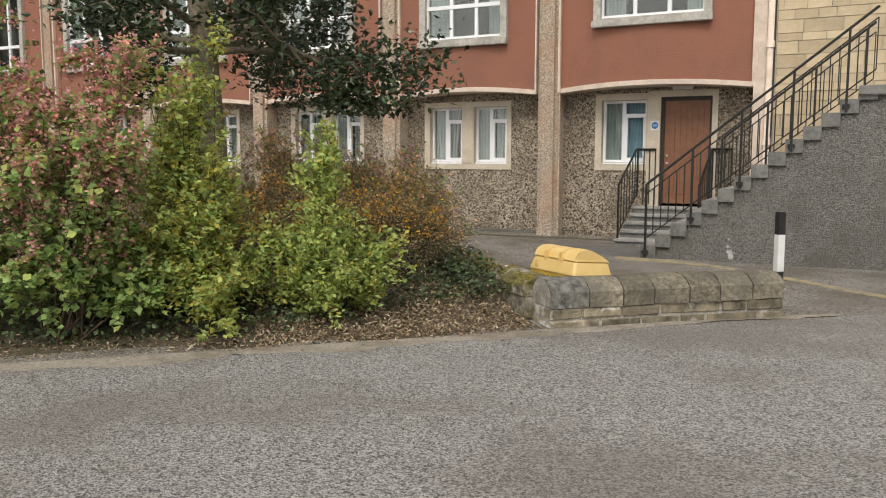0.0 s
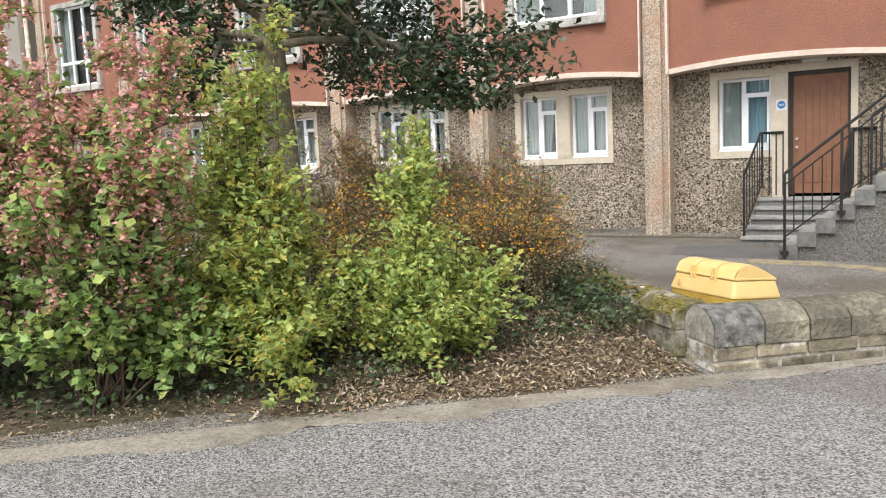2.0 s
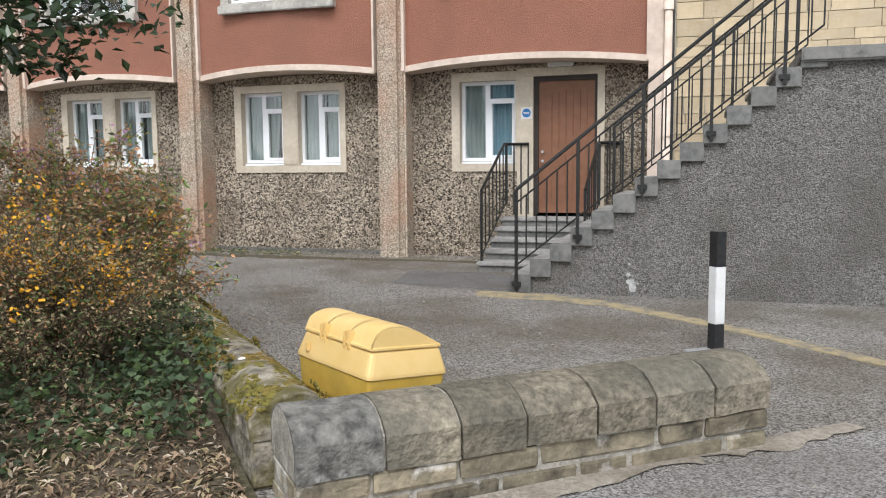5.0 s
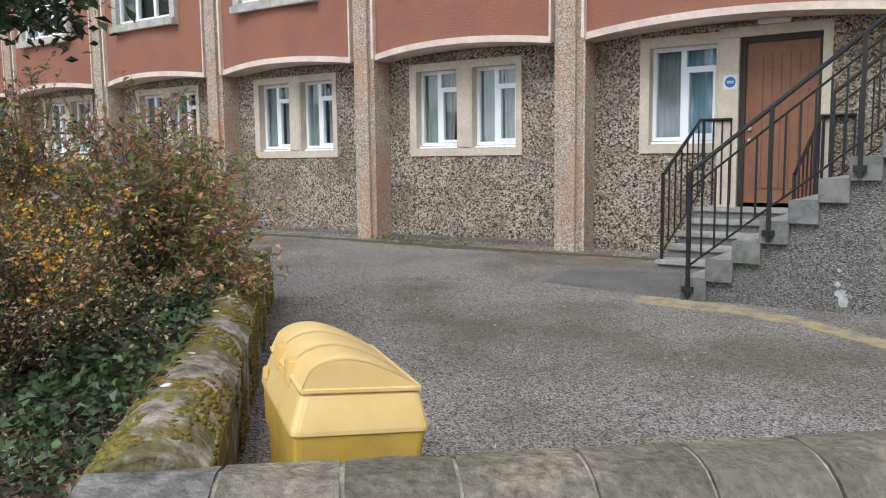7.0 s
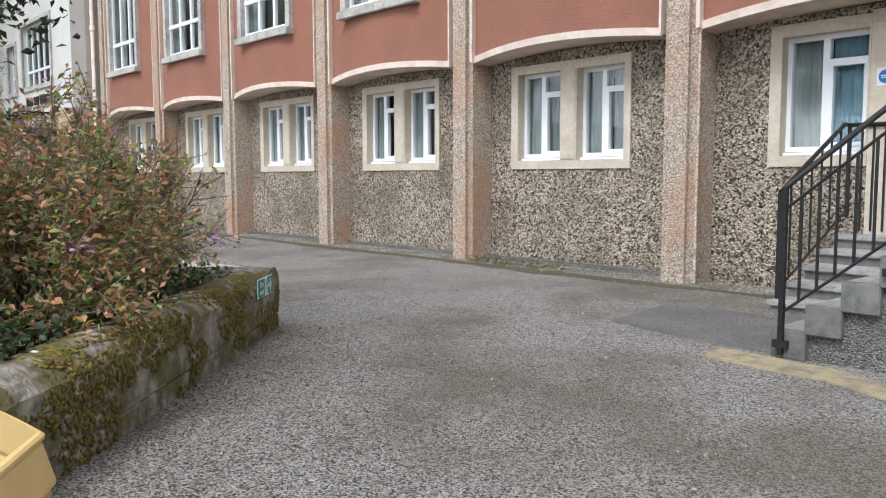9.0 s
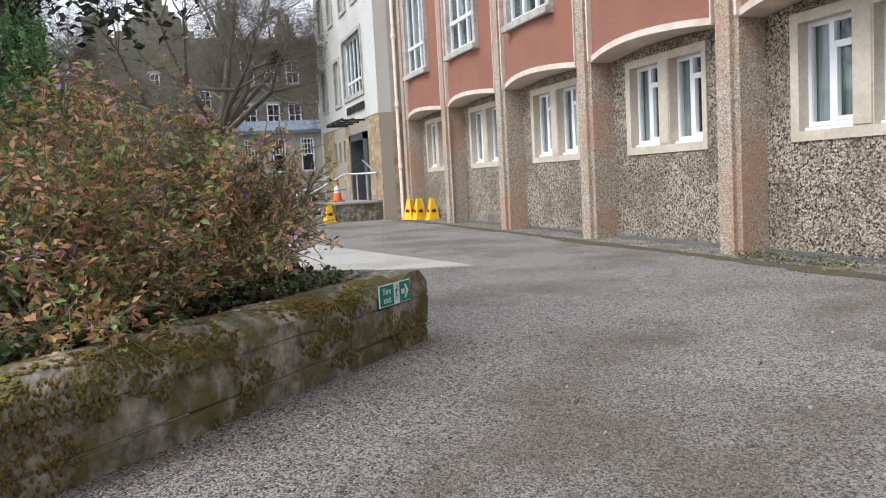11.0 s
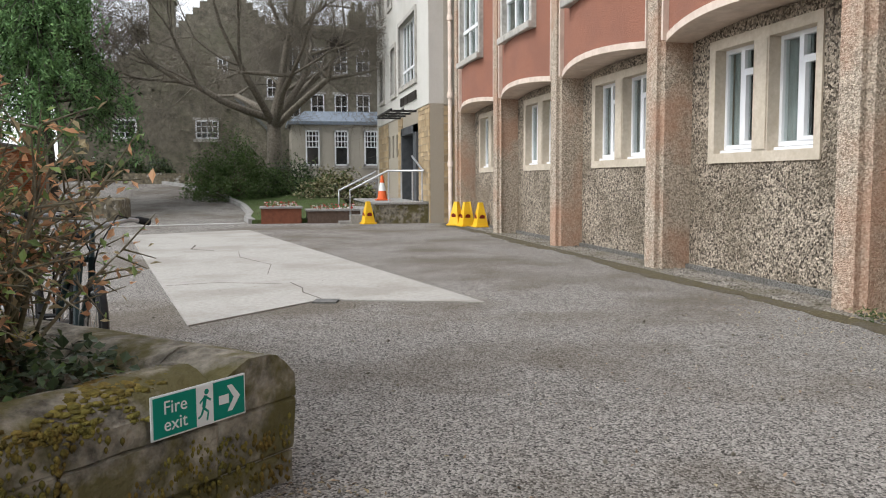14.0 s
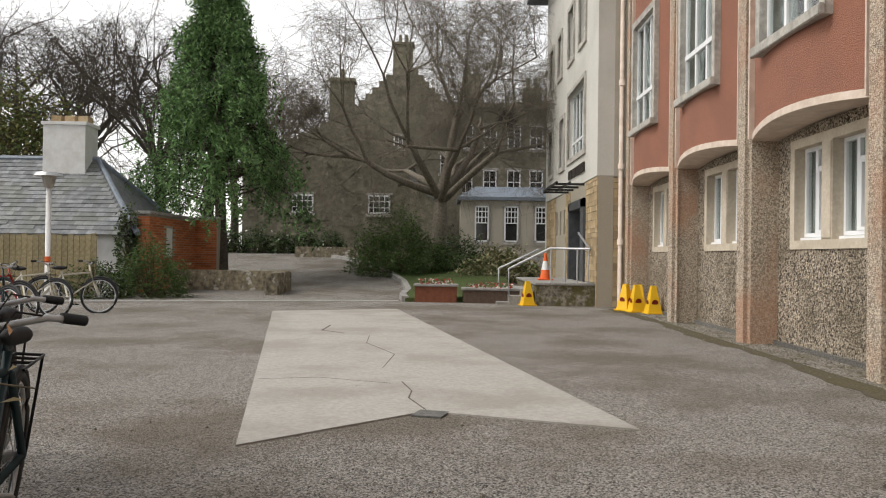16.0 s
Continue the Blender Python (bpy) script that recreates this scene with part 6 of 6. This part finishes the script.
lp = [(*uv(rng.uniform(-2.5, 0.2), 5.74 + rng.uniform(-0.1, 0.12)), 0.608) for _ in range(9)] + [(*uv(0.13 + rng.uniform(-0.07, 0.07), rng.uniform(0.5, 5.4)), 0.598) for _ in range(8)]
specks("lichen", lp, rng.uniform(0.012, 0.032, (len(lp), 3)) * [1, 1, 0.2], FLOWER_WHITE, "white lichen spots on the wall top", "lichen")
db = []
for _ in range(5200):
    r = rng.random()
    if r < 0.45: u, v = 0.34 + abs(rng.normal()) * 0.55, rng.uniform(0.5, 6.0); x, y = uv(u, v)
    elif r < 0.75: x, y = rng.uniform(-17, 2.0), -0.35 - abs(rng.normal()) * 0.5
    else: x, y = rng.uniform(-9, 5), rng.uniform(-6.5, -0.6)
    if x > 1.9 and y > -2.85 or (x - 3.5 + y + 9.15) * 0.7071 < 0.34: continue
    db.append((x, y, ground_z(x, y) + 0.004))
tagged(leaves("leaf_debris", np.array(db), 0.022, [LITTER, LEAF_BROWN, LITTER_PALE], [0.62, 0.26, 0.12], 77, None, aspect=0.45, up=4.0, sizes=0.6), "crumbs of dry leaf and twig on the asphalt", "leaf litter", kind="stuff")
rb = []
for _ in range(1300):
    x = rng.uniform(-17.5, 1.8); y = rng.uniform(-0.1, 0.38); rb.append((x, y, ground_z(x, y) + 0.014))
specks("rubble", rb, rng.uniform(0.006, 0.034, (len(rb), 3)) * [1, 1, 0.6], GRAVEL, "loose rubble and pebbles along the wall foot", "stones", smooth=False)

# ---- far planting ----
def conifer(base, h, r, seed):
    rng = np.random.default_rng(seed); base = np.array(base)
    t = thing("conifer", tuple(base), "tall dark green drooping conifer with twin trunks", "tree")
    for dx, dy in ((-0.1, -0.35), (0.1, 0.25)):
        bm = tube(bmesh.new(), [base + [dx, dy, -0.1], base + [dx * 0.7, dy * 0.7, 3], base + [0, 0, h * 0.95]], 0.26, 10, 0.04); part("trunk", bm, BARK_DARK, t, smooth=True)
    segs, P = [], []
    for k in range(430):
        s = rng.random() ** 0.75; z = 2.3 + s * (h - 2.4); a = rng.uniform(0, 6.283)
        R = r * (1 - ((z - 2.0) / (h - 1.9)) ** 0.92) * rng.uniform(0.5, 1.12) * (1 if z > 3.4 else 0.75 + 0.1 * z) + 0.1
        p0 = base + [0, 0, z]; d = np.array([math.cos(a), math.sin(a), 0.0])
        line = [p0, p0 + d * R * 0.55 + [0, 0, 0.12 * R], p0 + d * R + [0, 0, -0.22 * R]]
        segs += [(line[0], line[1], 0.03, 0.02), (line[1], line[2], 0.02, 0.008)]
        for q in range(15):
            w = 1.04 - 0.65 * rng.random() ** 1.6; o = line[1] + (line[2] - line[1]) * (w - 0.5) / 0.5 if w > 0.5 else p0 + (line[1] - p0) * w / 0.5
            o = o + rng.normal(size=3) * [0.16, 0.16, 0.08]
            n = 10; L = rng.uniform(0.3, 0.8) * (0.5 + w / 2)
            for j in range(n): P.append(o + [rng.normal() * 0.05, rng.normal() * 0.05, -L * j / n])
    tube_mesh("branchwork", segs, BARK_DARK, t)
    leaves("crown", np.array(P), 0.17, [mat("conifer needles", (0.075, 0.155, 0.055), (0.20, 0.34, 0.12), 3, 0.7, 0.0, rand=0.45), LEAF_HOLLY], [0.88, 0.12], seed, t, aspect=0.30, droop=0.8, up=0.2)
conifer((-27, -12.1, 0.6), 11.3, 3.75, 81)

def bare_tree(base, h, seed, depth=5, r=0.32, spread=0.8, fork=0.3, label="bare spreading tree with fine twigs", nbase=6, bark=BARK_DARK, m=None, twig=14, tl=0.55, fine=0.009, balls=()):
    rng = np.random.default_rng(seed); base = np.array(base)
    t = thing("bare_tree", tuple(base), label, "tree")
    top = base + [rng.normal() * 0.1, rng.normal() * 0.1, h * fork]
    part("trunk", tube(bmesh.new(), [base - [0, 0, 0.2], base + (top - base) * 0.5 + [0.05, 0.05, 0], top], r, 12, r * 0.72), bark, t, smooth=True)
    segs, tips = [], []
    for k in range(nbase):
        a = 2 * math.pi * k / nbase + rng.uniform(-0.4, 0.4); e = np.array([math.cos(a) * spread, math.sin(a) * spread, rng.uniform(0.45, 1.2)]); e /= np.linalg.norm(e)
        limb(segs, top - [0, 0, rng.uniform(0, 0.5)], e, h * 0.21, r * 0.48, rng, depth - 1, tips, bend=0.3, droop=-0.02, shrink=0.74, rmin=0.008)
    limb(segs, top, (0.05, 0.1, 1), h * 0.2, r * 0.6, rng, depth - 1, tips, bend=0.2, shrink=0.76, rmin=0.008)
    tube_mesh("branchwork", segs, bark, t, sides=5)
    tw = []
    for p in tips:
        for _ in range(twig):
            a = p + rng.normal(size=3) * 0.12; b = a + (rng.normal(size=3) * [1, 1, 0.8] + [0, 0, -0.25]) * tl * 0.5; tw.append((a, b, fine, fine * 0.5))
            c = b + (rng.normal(size=3) * 0.6 + [0, 0, -0.5]) * tl * 0.4; tw.append((b, c, fine * 0.6, fine * 0.35))
    tube_mesh("twig_spray", tw, bark, t, sides=3)
    for q in balls:
        d = rng.normal(size=(260, 3)); d /= np.linalg.norm(d, axis=1)[:, None]
        tube_mesh("twig_ball", [(np.array(q) + e * 0.1, np.array(q) + e * rng.uniform(0.3, 0.55), 0.012, 0.006) for e in d], BARK_DARK, t, sides=3, label="dense round twig ball")
    return t
bare_tree((-32, -4.5, 0.75), 15.5, 91, depth=5, r=0.36, spread=1.15, fork=0.2, nbase=8, twig=11, tl=1.15, fine=0.007, balls=((-32, -9.6, 7.1), (-32.5, -1.7, 6.95)), bark=mat("grey branch bark", (0.11, 0.095, 0.075), (0.25, 0.22, 0.175), 12, 0.95, 0.7, 30))
wood = bare_tree((-42, -27, 0.8), 17, 92, depth=4, r=0.3, spread=0.55, label="bare woodland tree behind the cottage", twig=7, tl=1.0, fine=0.008)
for x, y, s, a in ((-50, -22, 1.15, 40), (-46, -34, 1.1, 130), (-38, -36, 0.95, 220), (-56, -30, 1.2, 300), (-60, -20, 1.1, 20), (-62, -40, 1.2, 80), (-58, -14, 1.0, 200), (-64, 2, 1.1, 10), (-44, -20, 0.9, 160), (-48, -27, 1.0, 250), (-40, -31, 1.1, 15), (-52, -17, 1.0, 95)):
    c = copy_thing(wood, pose(x, y, ground_z(x, y), 0, 0, a)); c.scale = (s, s, s)
WOOD_LEAF = mat("spring woodland leaf", (0.10, 0.105, 0.03), (0.17, 0.16, 0.055), 2, 0.7, 0.0, rand=0.4)
rng = np.random.default_rng(95)
def clump(name, label, c, r, n, size, mats, weights, seed, category="shrub", aspect=0.6, fill=0.6, low=-0.1):
    rg = np.random.default_rng(seed); t = thing(name, (c[0], c[1], c[2]), label, category)
    P = np.array(dome(rg, n, c, r, low=low, fill=fill, lump=0.5, seed=seed))
    segs = [(np.array(c) + [0, 0, -0.1], P[i], 0.02, 0.006) for i in range(0, n, max(1, n // 40))]
    tube_mesh("branchwork", segs, TWIG, t); leaves("foliage", P, size, mats, weights, seed, t, aspect=aspect)
clump("woodland_tree", "yellow-green leafing tree behind the cottage", (-34, -22.9, 5.2), (2.4, 2.8, 3.9), 5200, 0.2, [WOOD_LEAF, LEAF_DEEP], [0.75, 0.25], 96, "tree", fill=0.35, low=-0.6)
clump("woodland_tree", "olive leafing tree behind the cottage", (-38, -22, 3.0), (2.2, 2.2, 2.6), 3500, 0.2, [LEAF_BROWN, LEAF_DEEP], [0.5, 0.5], 97, "tree", fill=0.35, low=-0.6)
for i in range(7): clump("hedge", "dense dark evergreen hedge before the house", (-40.2, -17.4 + 1.25 * i, 1.25), (0.8, 0.85, 1.25 + 0.1 * (i % 2)), 1500, 0.13, [LEAF_HOLLY, LEAF_DEEP], [0.6, 0.4], 100 + i, "hedge")
clump("evergreen_shrub", "spreading dark green yew shrub", (-30.3, -6.0, 0.55), (1.7, 1.95, 2.3), 9000, 0.15, [LEAF_MID, LEAF_DEEP], [0.6, 0.4], 111, aspect=0.3)
clump("evergreen_shrub", "dark green shrub under the bare tree", (-31, -3.6, 0.55), (1.3, 1.5, 1.5), 4200, 0.12, [LEAF_HOLLY, LEAF_DEEP], [0.65, 0.35], 112, aspect=0.4)
VARIEG = mat("variegated leaf", (0.17, 0.16, 0.075), (0.36, 0.33, 0.20), 4, 0.6, 0.0, rand=0.5)
clump("variegated_shrub", "low rounded variegated shrub by the entrance", (-28.2, -2.2, 0.35), (1.2, 1.6, 1.25), 4200, 0.13, [VARIEG, LEAF_DEEP], [0.7, 0.3], 113)
clump("evergreen_shrub", "arching green shrub against the brick wall", (-20.4, -11.9, 0.1), (1.0, 1.05, 1.5), 3600, 0.11, [LEAF_MID, LEAF_DEEP], [0.5, 0.5], 114, aspect=0.3)
clump("evergreen_shrub", "dark green shrub at the fence end", (-19.6, -13.1, 0.1), (0.8, 0.9, 1.0), 2200, 0.1, [LEAF_DEEP, LEAF_HOLLY], [0.6, 0.4], 115, aspect=0.4)
clump("ivy_column", "ivy climbing the brick wall corner", (-22.0, -13.15, 1.2), (0.35, 0.4, 1.5), 1500, 0.1, [LEAF_HOLLY, LEAF_DEEP], [0.6, 0.4], 116, "ivy", low=-0.9)
clump("rusty_shrub", "rust-coloured shrub beside the fence", (-15.5, -14.2, 0.1), (0.9, 1.1, 1.35), 2600, 0.09, [LEAF_RUST, LEAF_BROWN], [0.6, 0.4], 117)

# ---- separate pieces of walls, roof and fence ----
fence = thing("wooden_fence", (-19.3, -16, 0.1), "weathered vertical board fence", "fence")
part("rail", boxes((-19.36, -19.31, -21, -13.4, 0.45, 0.55), (-19.36, -19.31, -21, -13.4, 1.3, 1.4)), WOOD, fence)
meb = bpy.data.meshes.new("board"); bm = boxes((-0.012, 0.012, 0, 0.135, 0, 1.55)); bm.to_mesh(meb); bm.free(); meb.materials.append(WOOD)
for i in range(52):
    ob = new("board", meb); ob.matrix_basis = Matrix.Translation((-19.29, -20.9 + 0.145 * i, 0.12 + 0.02 * math.sin(i * 2.3))); under(ob, fence)
for y in (-20.8, -17.2, -13.5): part("post", boxes((-19.48, -19.37, y - 0.055, y + 0.055, 0.05, 1.72)), WOOD, fence)

brickw = thing("brick_wall", (-23.5, -13, 0.1), "old red brick wall with stone coping", "wall", kind="structure")
part("core", boxes((-26.4, -22.2, -13.3, -12.98, 0.05, 2.35)), MORTAR, brickw)
part("core", boxes((-26.8, -26.4, -13.3, -12.2, 0.3, 2.4)), MORTAR, brickw)
part("coping", boxes((-26.9, -22.1, -13.38, -12.90, 2.35, 2.45), (-26.9, -26.3, -12.92, -12.12, 2.40, 2.48), bevel=0.02), STEP, brickw, "stone coping")
part("hatch", boxes((-24.1, -23.65, -12.99, -12.955, 1.15, 2.0), bevel=0.01), WHITE, brickw, "narrow white hatch")
mbr = {}
def brick_mesh(w):
    if w not in mbr:
        bm = boxes((0.005, w - 0.005, -0.012, 0.05, 0.005, 0.07)); me = bpy.data.meshes.new("brick"); bm.to_mesh(me); bm.free(); me.materials.append(BRICK); mbr[w] = me
    return mbr[w]
rows = []
def lay(x0, x1, z0, z1, m, parent, limit, w=0.225, skip=None):
    k, z, n = 0, z0, 0
    while z < z1 - 0.04:
        x = x0 - (w / 2 if k % 2 else 0)
        while x < x1 - 0.01:
            a, b = max(x, x0), min(x + w, x1)
            if b - a > 0.05 and not (skip and skip(a, b, z)):
                ob = new("brick", brick_mesh(round(b - a, 3))); ob.matrix_basis = m @ Matrix.Translation((a, 0, z)); under(ob, parent); n += 1
            x += w
        z += 0.075; k += 1
    return n
# the wall faces +y; its end faces +x
lay(0.0, 4.15, 0.12, 2.32, Matrix.Translation((-22.22, -12.975, 0)) @ Matrix.Rotation(math.pi, 4, "Z"), brickw, 900, w=0.45, skip=lambda a, b, z: 1.25 < (a + b) / 2 < 2.05 and 1.08 < z < 2.02)
lay(0.0, 0.34, 0.12, 2.32, Matrix.Translation((-22.192, -13.31, 0)) @ Matrix.Rotation(math.pi / 2, 4, "Z"), brickw, 100)
lay(0.0, 1.05, 0.42, 2.38, Matrix.Translation((-26.392, -13.28, 0)) @ Matrix.Rotation(math.pi / 2, 4, "Z"), brickw, 100, w=0.35)

# slates on the cottage roof
slates = bmesh.new(); rng = random.Random(9)
n_roof = Vector((2.4, 0, 2.7)).normalized(); down = Vector((2.7, 0, -2.4)).normalized()
for r in range(18):
    for c in range(50):
        s = r * 0.2; p = Vector((-24.6, -26 + 0.24 * c + (0.12 if r % 2 else 0), ridge)) + down * (s + 0.02)
        if p.y > -15.9 + s * 0.64 or rng.random() < 0.02: continue
        q = p + down * 0.225; o = n_roof * (0.03 + rng.uniform(0, 0.008))
        vs = [slates.verts.new(v) for v in (p + n_roof * 0.012, p + n_roof * 0.012 + Vector((0, 0.232, 0)), q + o + Vector((0, 0.232, 0)), q + o, q + n_roof * 0.006, q + n_roof * 0.006 + Vector((0, 0.232, 0)))]
        slates.faces.new(vs[:4]); slates.faces.new((vs[3], vs[2], vs[5], vs[4]))
ob = part("slates", slates, SLATE, cot, "overlapping grey slates"); tagged(ob, kind="stuff")

# squared stones of the tower's base and the range by the stair
side_m = Matrix.Translation((TX - 0.028, 0, 0)) @ Matrix.Rotation(math.pi / 2, 4, "Z")
ashlar("stone", TY + 0.0, 0.5, 0.1, 3.24, 0.0, tower, 3, side_m, row=0.15)
front_m = Matrix.Translation((0, TY + 0.03, 0))
ashlar("stone", -20.22, TX - 0.0, 0.68, 3.25, 0.0, tower, 4, front_m, row=0.15)
ashlar("stone", TL, -25.95 - 0.1, 0.1, 3.25, 0.0, tower, 5, front_m, row=0.18)
ashlar("stone", -23.85, -22.95, 0.68, 3.25, 0.0, tower, 6, front_m, row=0.18)
ashlar("stone", 4.46, 9.2, 1.3, 5.4, 0.05, range_b, 7, row=0.17, material=mat("pale yellow sandstone", (0.47, 0.37, 0.235), (0.60, 0.49, 0.335), 8, 0.88, 0.35, 35, c=(0.40, 0.34, 0.25), cscale=2.0, rand=0.15))

# the cottage group stands a little towards the drive
for ob, dy in ((cot, 0.55), (lampp, 0.6), (brickw, 0.35), (fence, 0.5)): ob.matrix_basis = Matrix.Translation((0, dy, 0)) @ ob.matrix_basis
